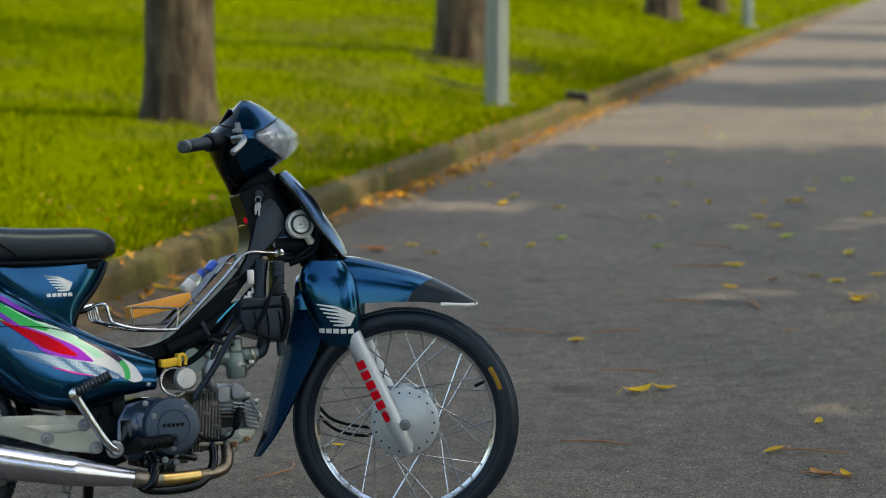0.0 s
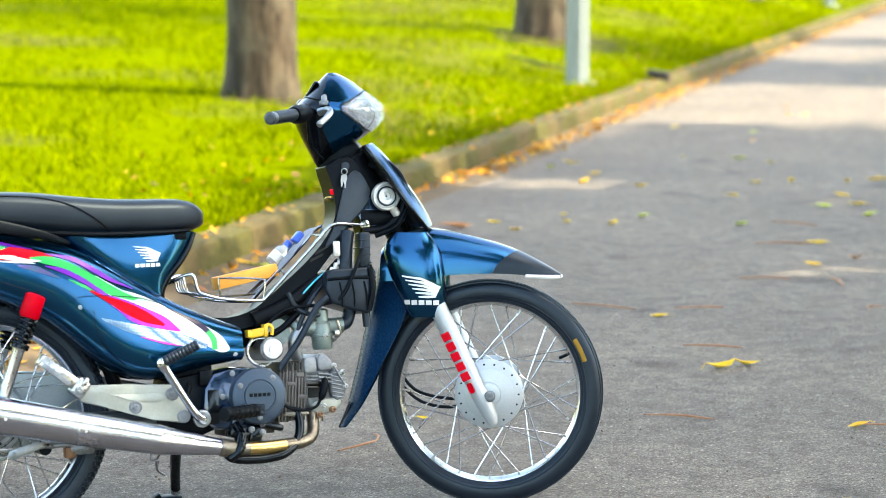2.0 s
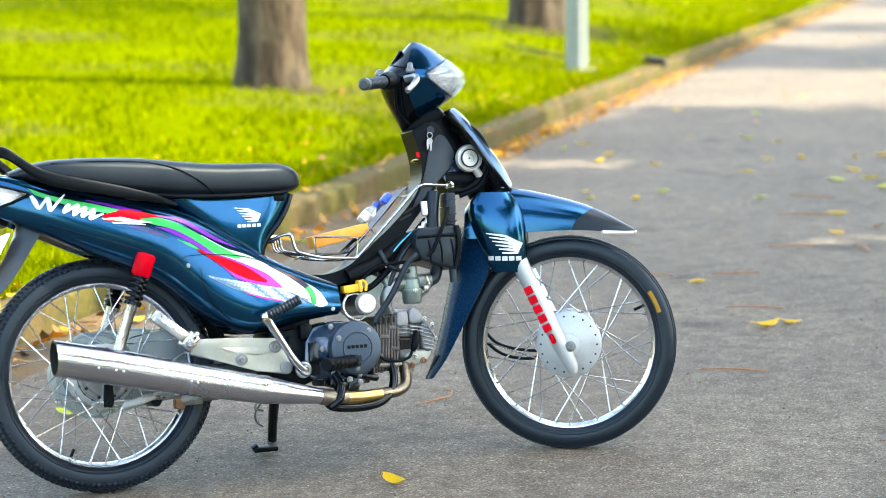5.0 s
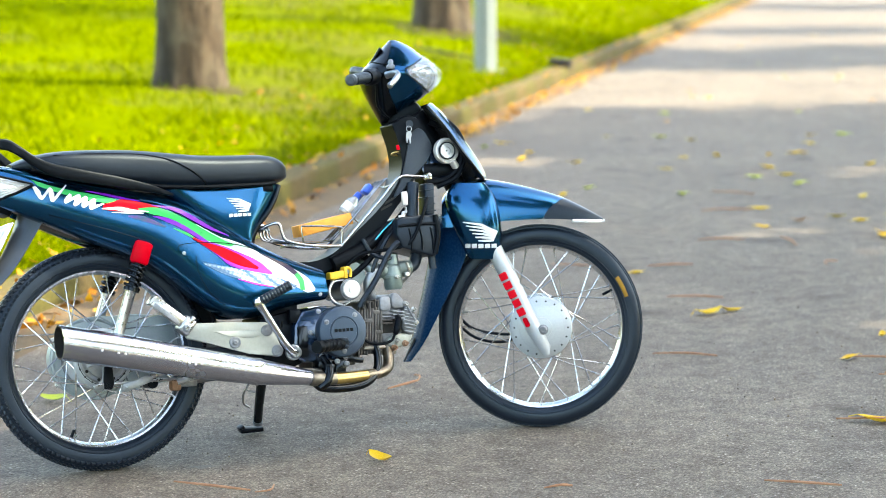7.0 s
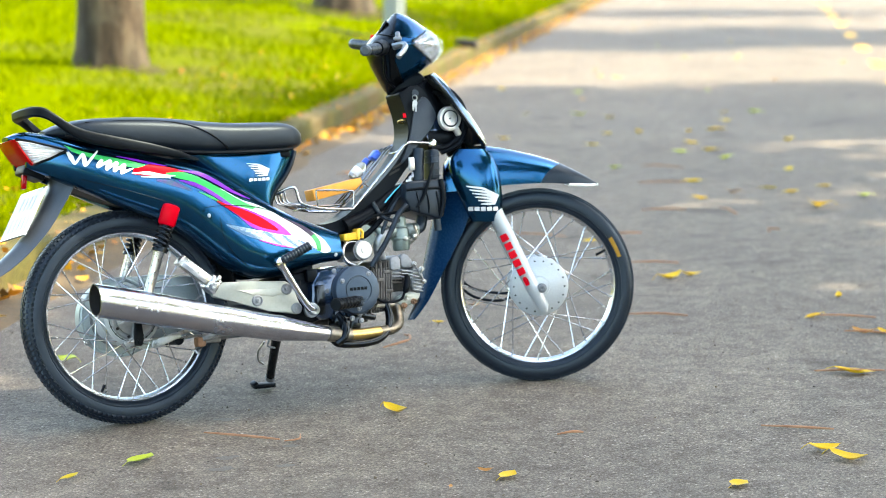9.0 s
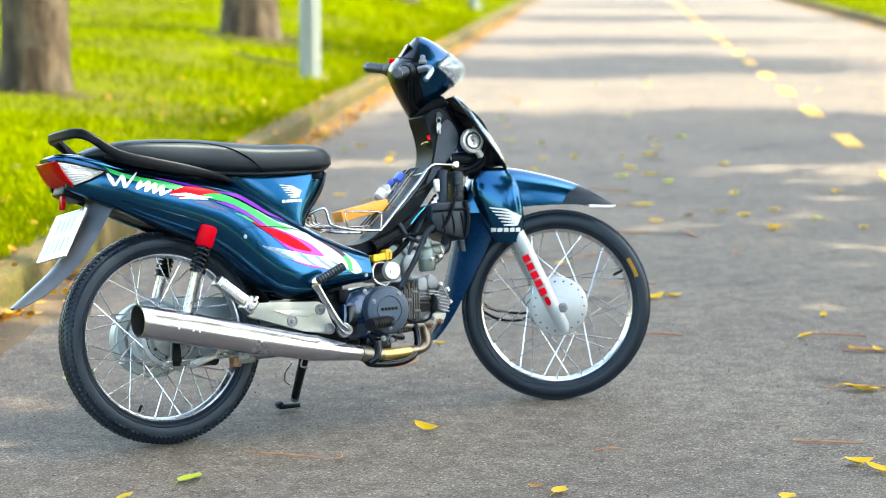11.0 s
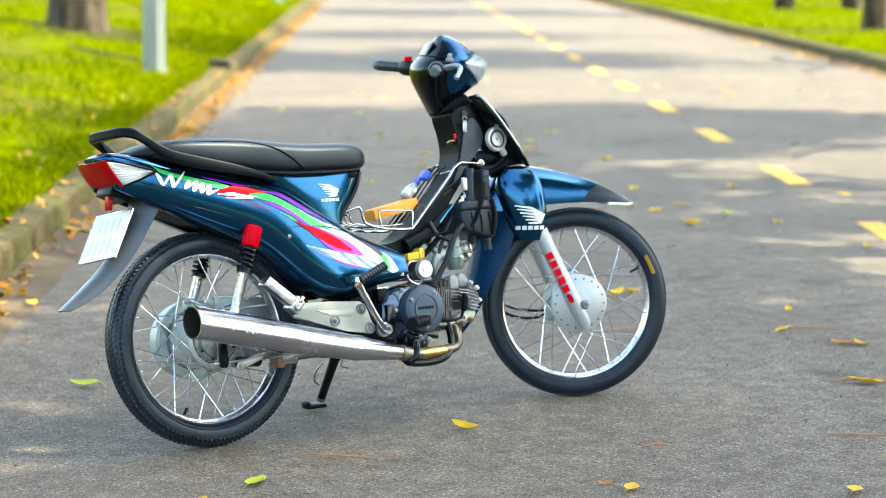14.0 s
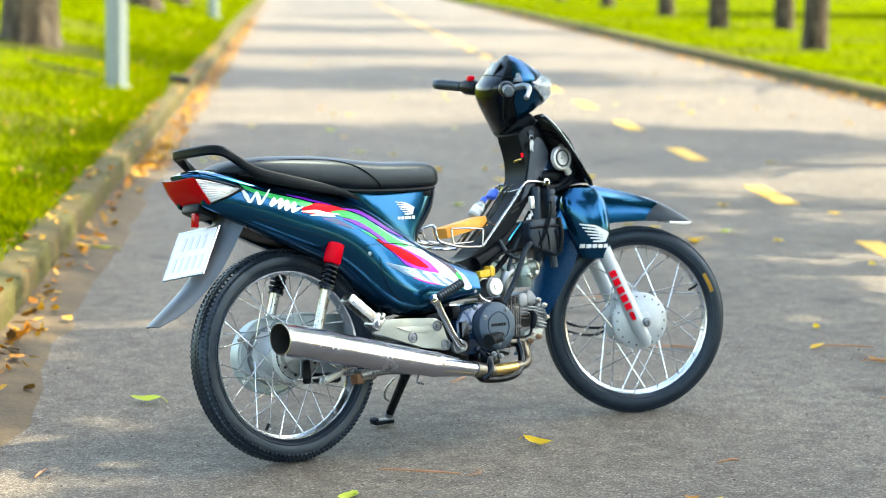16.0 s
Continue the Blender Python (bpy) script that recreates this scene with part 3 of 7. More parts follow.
def lerp_rows(rows, n):
    """n rows spread evenly between given rows of numbers, whose first number leads."""
    rows = np.array(rows, float)
    d = np.r_[0, np.cumsum(np.maximum(np.linalg.norm(np.diff(rows, axis=0), axis=1), 1e-6))]
    t = np.linspace(0, d[-1], n)
    lin = np.stack([np.interp(t, d, rows[:, k]) for k in range(rows.shape[1])], 1)
    for _ in range(max(2, n // 6)):
        lin[1:-1] = (lin[:-2] + 2 * lin[1:-1] + lin[2:]) / 4
    return lin


# ---------- wheels ----------
def wheel(name, radius, half, rim_out, hub_r, hub_half, place, matrix, knobs, seed, label):
    rng = random.Random(seed)
    top = part(name, lathe(bmesh.new(), [(hub_r * 0.35, -hub_half), (hub_r * 0.9, -hub_half), (hub_r, -hub_half + 0.006), (hub_r, -hub_half + 0.011), (hub_r * 0.78, -hub_half + 0.015), (hub_r * 0.74, 0),
                                                   (hub_r * 0.78, hub_half - 0.015), (hub_r, hub_half - 0.011), (hub_r, hub_half - 0.006), (hub_r * 0.9, hub_half), (hub_r * 0.35, hub_half)], place, "Y", 40), SILVER_PAINT, bike, label, basis=matrix)
    # tyre: a rounded carcass with a flatter tread
    prof = []
    mid = (radius + rim_out - 0.006) / 2
    deep = radius - mid
    for k in range(17):
        a = math.pi * (-0.92 + 1.84 * k / 16)
        c, s = math.cos(a), math.sin(a)
        prof.append((mid + deep * math.copysign(abs(c) ** 0.8, c), half * math.copysign(abs(s) ** 0.75, s)))
    part("tyre", lathe(bmesh.new(), prof, place, "Y", 96, closed=True), RUBBER, top, "worn black rubber tyre")
    bm = bmesh.new()
    if knobs:
        n = 124
        for k in range(n):
            for row, (y, w) in enumerate(((-0.0315, 0.011), (-0.023, 0.010), (-0.012, 0.010), (0.0, 0.010), (0.012, 0.010), (0.023, 0.010), (0.0315, 0.011))):
                a = 2 * math.pi * (k + (0.5 if row % 2 else 0)) / n
                drop = 1 - abs(y / half) ** 2.2
                r = mid + deep * max(drop, 0) ** 0.42 - 0.0012
                c = Vector(place) + Vector((math.cos(a) * r, y, math.sin(a) * r))
                tilt = -math.asin(min(abs(y) / half, 1)) * 0.8 * (1 if y > 0 else -1)
                box(bm, (0.005, w * 0.9, 0.0088), c, (Matrix.Rotation(-a, 3, "Y") @ Matrix.Rotation(tilt, 3, "Z") @ Matrix.Rotation(0.35 * (1 if row % 2 else -1), 3, "X")))
    else:
        for y in (-0.019, -0.010, 0.0, 0.010, 0.019):
            drop = 1 - abs(y / half) ** 2.2
            r = mid + deep * drop ** 0.42
            lathe(bm, [(r - 0.003, y - 0.0035), (r + 0.0015, y - 0.003), (r + 0.0015, y + 0.003), (r - 0.003, y + 0.0035)], place, "Y", 96, closed=True)
    part("tread", bm, RUBBER, top, "ribbed rubber tread", smooth=False)
    # side-wall beads
    bm = bmesh.new()
    for sgn in (-1, 1):
        for rr, yy in ((rim_out + 0.006, 0.86), (rim_out + 0.013, 0.97)):
            lathe(bm, [(rr - 0.0015, sgn * half * yy), (rr, sgn * (half * yy + 0.0018)), (rr + 0.0015, sgn * half * yy)], place, "Y", 72, closed=True)
    part("sidewall_ring", bm, RUBBER, top)
    w = half * 0.42
    lip = half * 0.60
    prof = [(rim_out + 0.005, -lip), (rim_out + 0.003, -lip - 0.003), (rim_out - 0.003, -lip), (rim_out - 0.0065, -lip + 0.0015), (rim_out - 0.008, -w), (rim_out - 0.009, -w * 0.8), (rim_out - 0.0115, -w * 0.35), (rim_out - 0.0125, 0),
            (rim_out - 0.0115, w * 0.35), (rim_out - 0.009, w * 0.8), (rim_out - 0.008, w), (rim_out - 0.0065, lip - 0.0015), (rim_out - 0.003, lip), (rim_out + 0.003, lip + 0.003), (rim_out + 0.005, lip), (rim_out - 0.002, 0)]
    part("rim", lathe(bmesh.new(), prof, place, "Y", 96, closed=True), RIM_CHROME, top, "chromed steel rim")
    # thirty-six laced spokes with nipples
    nipples = bmesh.new()
    for k in range(36):
        side = -1 if k % 2 else 1
        a1 = 2 * math.pi * k / 36
        a0 = a1 + (1 if (k // 2) % 2 else -1) * 0.95
        y0 = side * (hub_half - 0.008) * (1.0 if (k // 2) % 2 else 0.86)
        p0 = Vector(place) + Vector((math.cos(a0) * hub_r * 0.92, y0, math.sin(a0) * hub_r * 0.92))
        p1 = Vector(place) + Vector((math.cos(a1) * (rim_out - 0.012), side * 0.004, math.sin(a1) * (rim_out - 0.012)))
        bm = bmesh.new()
        tube(bm, [p0, p1], 0.0019, 6, curve=False)
        part("spoke", bm, RIM_CHROME, top)
        q = p1 + (p0 - p1).normalized() * 0.014
        tube(nipples, [p1, q], 0.0025, 6, curve=False)
    tagged(part("nipple_ring", nipples, STEEL, top), kind="stuff")
    bm = bmesh.new()
    # black discs on the flange, painting the dark inside of holes
    for k in range(18):
        a = 2 * math.pi * k / 18
        lathe(bm, [(0.0005, -hub_half - 0.0012), (0.0026, -hub_half - 0.0012), (0.0026, -hub_half + 0.003)], Vector(place) + Vector((math.cos(a) * hub_r * 0.86, 0, math.sin(a) * hub_r * 0.86)), "Y", 8)
    tagged(part("hole_shade_ring", bm, RECESS_BLACK, top), kind="stuff")
    return top


fw = wheel("front_wheel", 0.272, 0.030, 0.221, 0.083, 0.052, (0, 0, 0), FRONT, False, 1, "spoked front wheel with a silver hub")
rw = wheel("rear_wheel", 0.277, 0.034, 0.221, 0.075, 0.055, (0, 0, 0.277), Matrix.Identity(4), True, 2, "spoked rear wheel with a silver hub")
bm = bmesh.new()
lathe(bm, [(0.058, -0.050), (0.060, -0.0545), (0.054, -0.057), (0.030, -0.059), (0.028, -0.066), (0.012, -0.068), (0.001, -0.068)], seg=40)
part("brake_panel", bm, SILVER_PAINT, fw)
bm = bmesh.new()
bolt(bm, (0.004, -0.088, -0.001), 0.011, 0.016)
tube(bm, [(0.004, -0.088, -0.001), (0.004, 0.1, -0.001)], 0.006, 10, curve=False)
part("axle", bm, DULL_ALLOY, fw)
# valve stem and an ochre mark on the side wall
bm = bmesh.new()
tube(bm, [(0.186, 0.0, 0.092), (0.166, -0.004, 0.083)], 0.004, 8, curve=False)
part("valve", bm, MATT_BLACK, fw)
bm = bmesh.new()
rings(bm, [[Vector((math.cos(a) * r, -y, math.sin(a) * r)) for r, y in ((0.231, 0.0268), (0.238, 0.0302), (0.246, 0.0304), (0.253, 0.0275))] for a in np.linspace(radians(19), radians(33), 9)], closed=False)
bmesh.ops.solidify(bm, geom=bm.faces[:], thickness=0.0008)
part("sticker", bm, STICKER, fw, "ochre sticker on the tyre wall")
bm = bmesh.new()
lathe(bm, [(0.060, -0.050), (0.062, -0.058), (0.058, -0.062), (0.050, -0.060), (0.048, -0.066), (0.036, -0.069), (0.030, -0.076), (0.014, -0.080), (0.001, -0.080)], (0, 0, 0.277), seg=40)
for k in range(4):
    a = 2 * math.pi * k / 4 + 0.4
    box(bm, (0.030, 0.008, 0.006), (math.cos(a) * 0.036, -0.069, 0.277 + math.sin(a) * 0.036), Matrix.Rotation(-a, 3, "Y"), 0.002)
part("brake_panel", bm, ALLOY, rw)
# raised dark ring, the shade of a groove put into its colour
bm = bmesh.new()
lathe(bm, [(0.0625, -0.0545), (0.0645, -0.0555), (0.0665, -0.0545), (0.0645, -0.052)], (0, 0, 0.277), seg=40, closed=True)
part("groove_shade_ring", bm, DARK_PLASTIC, rw)
bm = bmesh.new()
# black discs that paint the shade of small openings in the panel
for k in range(9):
    a = 2 * math.pi * k / 9 + 0.2
    lathe(bm, [(0.0005, -0.0640), (0.0040, -0.0640), (0.0040, -0.058)], (math.cos(a) * 0.054, 0, 0.277 + math.sin(a) * 0.054), "Y", 10)
tagged(part("vent_shade_ring", bm, RECESS_BLACK, rw), kind="stuff")
bm = bmesh.new()
tube(bm, [(-0.082, -0.002, 0.089), (-0.074, -0.006, 0.107)], 0.004, 8, curve=False)
part("valve", bm, MATT_BLACK, rw)
bm = bmesh.new()
tube(bm, [(0.0, -0.11, 0.277), (0.0, 0.12, 0.277)], 0.007, 10, curve=False)
bolt(bm, (0, -0.1, 0.277), 0.012, 0.014)
part("axle", bm, STEEL, rw)

# ---------- front end ----------
# fork legs
for sgn, y in ((-1, -0.077), (1, 0.077)):
    bm = bmesh.new()
    tube(bm, [(0.012, y, -0.070), (0.009, y, -0.055), (-0.02, y, 0.0), (-0.118, y, 0.200), (-0.15, y, 0.265)], [0.010, 0.0165, 0.0205, 0.0215, 0.0215], 20, curve=False)
    leg = steered("fork_leg", bm, SILVER_PAINT, "silver telescopic fork leg")
    if sgn < 0:
        # red lettering, simplified to blocks
        way = Vector((0.098, 0, -0.2)).normalized()
        for k in range(6):
            c = Vector((-0.1005, y - 0.0218, 0.141)) + way * (0.0263 * k + (0.004 if k == 5 else 0))
            size = (0.021, 0.0026, 0.0205) if k < 5 else (0.013, 0.0024, 0.026)
            bm = bmesh.new()
            box(bm, size, c, Matrix.Rotation(-math.atan2(0.098, 0.2), 3, "Y"), 0.0012 if k < 5 else 0.005, 1 if k < 5 else 3)
            part("decal_block", bm, RED_PAINT, leg, "red block decal")
# fender beak: an arch along x
def beak(x0, x1, n, grow=0.0, slant=0.0, fore=False):
    rows = lerp_rows([(-0.262, 0.345, 0.270, 0.078), (-0.245, 0.376, 0.270, 0.080), (-0.215, 0.392, 0.272, 0.081), (-0.150, 0.397, 0.282, 0.079), (-0.083, 0.386, 0.288, 0.074), (0.0, 0.366, 0.291, 0.066),
                      (0.055, 0.349, 0.290, 0.058), (0.110, 0.322, 0.284, 0.045), (0.150, 0.300, 0.280, 0.028), (0.168, 0.288, 0.280, 0.012)], 48)
    out = []
    for i in range(n):
        f = i / (n - 1)
        ring = []
        for k in range(17):
            a = math.pi * k / 16
            c, s = math.cos(a), math.sin(a)
            x = x0 + (x1 - x0) * f + slant * (2 * s - 1.35) * ((1 - f) if fore else f)
            zt, zb, w = (np.interp(x, rows[:, 0], rows[:, m]) for m in (1, 2, 3))
            ring.append(Vector((x, math.copysign(abs(c) ** 0.7, c) * (w + grow), zb + (zt + grow - zb) * abs(s) ** 0.75)))
        out.append(ring)
    return out


bm = bmesh.new()
shell(bm, beak(-0.262, 0.045, 26, 0.0, 0.030), 0.003)
fender = steered("front_fender", bm, BLUE, "glossy dark blue front fender")
bm = bmesh.new()
shell(bm, beak(0.0458, 0.168, 14, 0.0, 0.030, True), 0.003)
part("fender_tip", bm, DARK_PLASTIC, fender, "dark grey plastic fender tip")
bm = bmesh.new()
for sgn in (-1, 1):
    tube(bm, [(0.085, sgn * 0.053, 0.2845), (0.12, sgn * 0.041, 0.283), (0.15, sgn * 0.028, 0.2815), (0.170, 0, 0.282)], 0.0045, 8)
part("white_edge", bm, WHITE, fender, "white trim at the fender's tip")
# fork covers either side
for sgn in (-1, 1):
    sec = []
    FORK_COVER = lerp_rows([(-0.190, -0.112, 0.187, 0.024), (-0.204, -0.104, 0.21, 0.034), (-0.232, -0.103, 0.27, 0.040), (-0.252, -0.110, 0.32, 0.038), (-0.256, -0.122, 0.36, 0.030), (-0.228, -0.150, 0.388, 0.014)], 14)
    for x0, x1, z, w in FORK_COVER:
        ring = []
        for k in range(20):
            a = 2 * math.pi * k / 20
            c, s = math.cos(a), math.sin(a)
            ring.append(Vector(((x0 + x1) / 2 + (x1 - x0) / 2 * math.copysign(abs(c) ** 0.8, c), sgn * (0.072 + w * math.copysign(abs(s) ** 0.8, s)), z)))
        sec.append(ring)
    bm = bmesh.new()
    rings(bm, sec)
    cov = part("fork_cover", bm, BLUE, fender, "glossy dark blue fork cover")
    if sgn < 0:
        wing_parent = cov
# rear flap of the fender
bm = bmesh.new()
sec = []
for bx, bz, fx, fz, w in lerp_rows([(-0.272, 0.300, -0.185, 0.275, 0.075), (-0.292, 0.210, -0.198, 0.190, 0.072), (-0.312, 0.120, -0.240, 0.105, 0.068), (-0.331, 0.030, -0.283, 0.020, 0.060), (-0.350, -0.045, -0.318, -0.050, 0.046), (-0.366, -0.094, -0.350, -0.092, 0.022)], 20):
    ring = []
    for k in range(15):
        t = -1 + k / 7
        f = 1 - abs(t) ** 2.2
        ring.append(Vector((fx + (bx - fx) * f, w * t, fz + (bz - fz) * f)))
    sec.append(ring)
shell(bm, sec, 0.0035)
part("rear_flap", bm, BLUE_PLASTIC_DARK, fender, "long blue flap behind the wheel")
bm = bmesh.new()
tube(bm, [(-0.366, 0.0, -0.094), (-0.352, -0.016, -0.062), (-0.338, -0.034, -0.03)], 0.004, 6)
part("flap_edge", bm, GREY_PLASTIC, fender)


def laid(bm, a, b, w0, w1, skin, n=6):
    """A flat band from a to b (x, z), laid on a skin whose outer y is skin(x, z)."""
    a, b = Vector((a[0], 0, a[1])), Vector((b[0], 0, b[1]))
    up = (b - a).normalized()
    up = Vector((-up.z, 0, up.x))
    sec = []
    for i in range(n + 1):
        f = i / n
        p, w = a.lerp(b, f), w0 + (w1 - w0) * f
        sec.append([Vector((q.x, -skin(q.x, q.z) - 0.0012, q.z)) for q in (p + up * w * t for t in (-1, -0.33, 0.33, 1))])
    rings(bm, sec, closed=False)
    return bm


def wing(parent, at, size, skin):
    """A white winged emblem, simplified to plain feathers, and bars in place of its lettering."""
    for k in range(6):
        a = (at[0] + size * 0.088 * k, at[1] + size * (0.57 - 0.108 * k))
        m = (at[0] + size * (0.52 + 0.030 * k), at[1] + size * (0.50 - 0.094 * k))
        b = (at[0] + size * (1.0 - 0.022 * k), at[1] + size * (0.27 - 0.046 * k))
        bm = laid(bmesh.new(), a, m, size * 0.016, size * 0.034, skin)
        laid(bm, m, b, size * 0.034, size * 0.030, skin)
        part("feather", bm, WHITE, parent, "white emblem feather", smooth=False)
    for k in range(5):
        x = at[0] + size * (0.06 + 0.190 * k)
        part("letter_bar", laid(bmesh.new(), (x, at[1] - size * 0.125), (x + size * 0.15, at[1] - size * 0.120), size * 0.062, size * 0.062, skin, 2), WHITE, parent, "white bar in place of lettering", smooth=False)


def fork_skin(x, z):
    x0, x1, w = (float(np.interp(z, FORK_COVER[:, 2], FORK_COVER[:, k])) for k in (0, 1, 3))
    u = min(abs((x - (x0 + x1) / 2) / ((x1 - x0) / 2)), 1) ** (1 / 0.8)
    return 0.072 + w * max(1 - u * u, 0) ** 0.4


wing(wing_parent, (-0.206, 0.234), 0.091, fork_skin)


# handlebar cowl: rings stacked upwards
COWL = lerp_rows([(0.545, -0.426, -0.404, 0.050), (0.556, -0.432, -0.398, 0.058), (0.586, -0.449, -0.352, 0.074), (0.616, -0.465, -0.307, 0.092), (0.640, -0.476, -0.282, 0.104), (0.662, -0.482, -0.270, 0.116), (0.682, -0.480, -0.268, 0.122),
                  (0.696, -0.464, -0.280, 0.114), (0.712, -0.448, -0.298, 0.098), (0.729, -0.433, -0.317, 0.080), (0.747, -0.418, -0.341, 0.058), (0.758, -0.408, -0.360, 0.042), (0.766, -0.399, -0.381, 0.018)], 60)
SEAM_Z, SEAM_X = (0.545, 0.572, 0.633, 0.653, 0.70), (-0.402, -0.377, -0.400, -0.399, -0.380)


def cowl_point(a, z, grow=0.0):
    x0, x1, w = (float(np.interp(z, COWL[:, 0], COWL[:, k])) for k in (1, 2, 3))
    c, s = math.cos(a), math.sin(a)
    return Vector(((x0 + x1) / 2 + ((x1 - x0) / 2 + grow) * math.copysign(abs(c) ** 0.85, c), (w + grow) * math.copysign(abs(s) ** 0.9, s), z))


def seam_angle(z):
    """Where round the cowl the black rear half meets the blue front half."""
    x0, x1 = (float(np.interp(z, COWL[:, 0], COWL[:, k])) for k in (1, 2))
    u = (float(np.interp(z, SEAM_Z, SEAM_X)) - (x0 + x1) / 2) / ((x1 - x0) / 2)
    u = max(-0.9, min(0.9, u))
    return math.acos(math.copysign(abs(u) ** (1 / 0.85), u))


def cowl_skin(zone, n, grow=0.0):
    out = []
    for i in range(n):
        f, ring = i / (n - 1), []
        for k in range(33):
            if zone in ("top", "dash"):
                a = radians(-108 + 216 * k / 32) if zone == "top" else radians(108 + 144 * k / 32)
                z0 = 0.699 - 0.012 * math.cos(a)
                z = z0 + (0.766 - z0) * f
            else:
                z = 0.547 + (0.698 - 0.547) * f
                m = seam_angle(z)
                a = m + (2 * math.pi - 2 * m) * k / 32 if zone == "rear" else -m + 2 * m * k / 32
                z += (-0.0005 - 0.012 * math.cos(a)) * f ** 3
            ring.append(cowl_point(a, z, grow))
        out.append(ring)
    return out


bm = bmesh.new()
shell(bm, cowl_skin("rear", 20), 0.004)
cowl = steered("handlebar_cowl", bm, GLOSS_BLACK, "black rear cowl of the handlebar")
bm = bmesh.new()
shell(bm, cowl_skin("front", 20), 0.004)
front_cowl = steered("headlight_cowl", bm, BLUE, "glossy blue headlight cowl")
bm = bmesh.new()
shell(bm, cowl_skin("top", 14), 0.003)
part("cowl_top", bm, BLUE, front_cowl)
bm = bmesh.new()
shell(bm, cowl_skin("dash", 14), 0.003)
part("dash_cover", bm, GLOSS_BLACK, cowl, "glossy black instrument cover")
bm = bmesh.new()
rear = cowl_skin("rear", 20, 0.0006)
tube(bm, [r[0] for r in rear], 0.0018, 6, curve=False)
tube(bm, [r[-1] for r in rear], 0.0018, 6, curve=False)
tube(bm, rear[-1], 0.0018, 6, curve=False)
part("cowl_seam", bm, MATT_BLACK, cowl)
bm = bmesh.new()
slab(bm, [(-0.428, 0.548), (-0.380, 0.590), (-0.330, 0.604), (-0.312, 0.582), (-0.335, 0.545), (-0.400, 0.520)], -0.040, 0.040, 0.010, 3)
part("steering_boot", bm, MATT_BLACK, cowl, "black collar under the cowl")


def lens_skin(spread, margin, grow):
    """The headlight's outline on the cowl: tall in front, drawn to a point at the sides."""
    out = []
    for k in range(29):
        a = spread * (k / 14 - 1)
        f = min(abs(a) / 80, 1.0)
        z0, z1 = 0.627 + 0.050 * f ** 2.4 + margin, 0.724 - 0.034 * f ** 2.0 - margin
        row = []
        for j in range(9):
            z = z0 + (z1 - z0) * j / 8
            x0, x1, w = (float(np.interp(z, COWL[:, 0], COWL[:, m])) for m in (1, 2, 3))
            c, s = math.cos(radians(a)), math.sin(radians(a))
            puff = grow + 0.006 * math.sin(math.pi * j / 8) * (grow > 0.004)
            row.append(Vector(((x0 + x1) / 2 + ((x1 - x0) / 2 + puff) * math.copysign(abs(c) ** 0.85, c), (w + puff) * math.copysign(abs(s) ** 0.9, s), z)))
        out.append(row)
    return out


bm = bmesh.new()
shell(bm, lens_skin(76, 0.003, 0.002), 0.001)
part("headlight", bm, REFLECTOR, front_cowl, "silvered headlight reflector")
bm = bmesh.new()
shell(bm, lens_skin(80, 0.0, 0.007), 0.002)
ob = part("lens", bm, CLEAR_LENS, front_cowl, "clear headlight lens")
ob.visible_shadow = False
edge = lens_skin(81, -0.001, 0.0035)
bm = bmesh.new()
tube(bm, [r[0] for r in edge] + [r[-1] for r in edge[::-1]] + [edge[0][0]], 0.0015, 6, curve=False)
part("lens_rim", bm, GLOSS_BLACK, front_cowl)
bm = bmesh.new()
for a, z0, z1 in ((-62, 0.650, 0.706), (-30, 0.632, 0.72), (30, 0.632, 0.72), (62, 0.650, 0.706)):
    tube(bm, [cowl_point(radians(a + 4 * math.sin(k)), z0 + (z1 - z0) * k / 6, 0.0035) for k in range(7)], 0.0009, 6)
tube(bm, [cowl_point(radians(a), 0.703, 0.0045) for a in range(-60, 61, 10)], 0.0009, 6)
part("lamp_divider", bm, DARK_PLASTIC, front_cowl, "dark ridges inside the headlight")
bm = bmesh.new()
tube(bm, [(-0.330, -0.094, 0.672), (-0.316, -0.094, 0.674)], 0.0055, 10, curve=False)
part("amber_bulb", bm, AMBER, front_cowl)
bm = bmesh.new()
box(bm, (0.055, 0.10, 0.006), (-0.436, 0, 0.722), Matrix.Rotation(radians(-58), 3, "Y"), 0.002)
part("meter_glass", bm, GLOSS_BLACK, cowl)
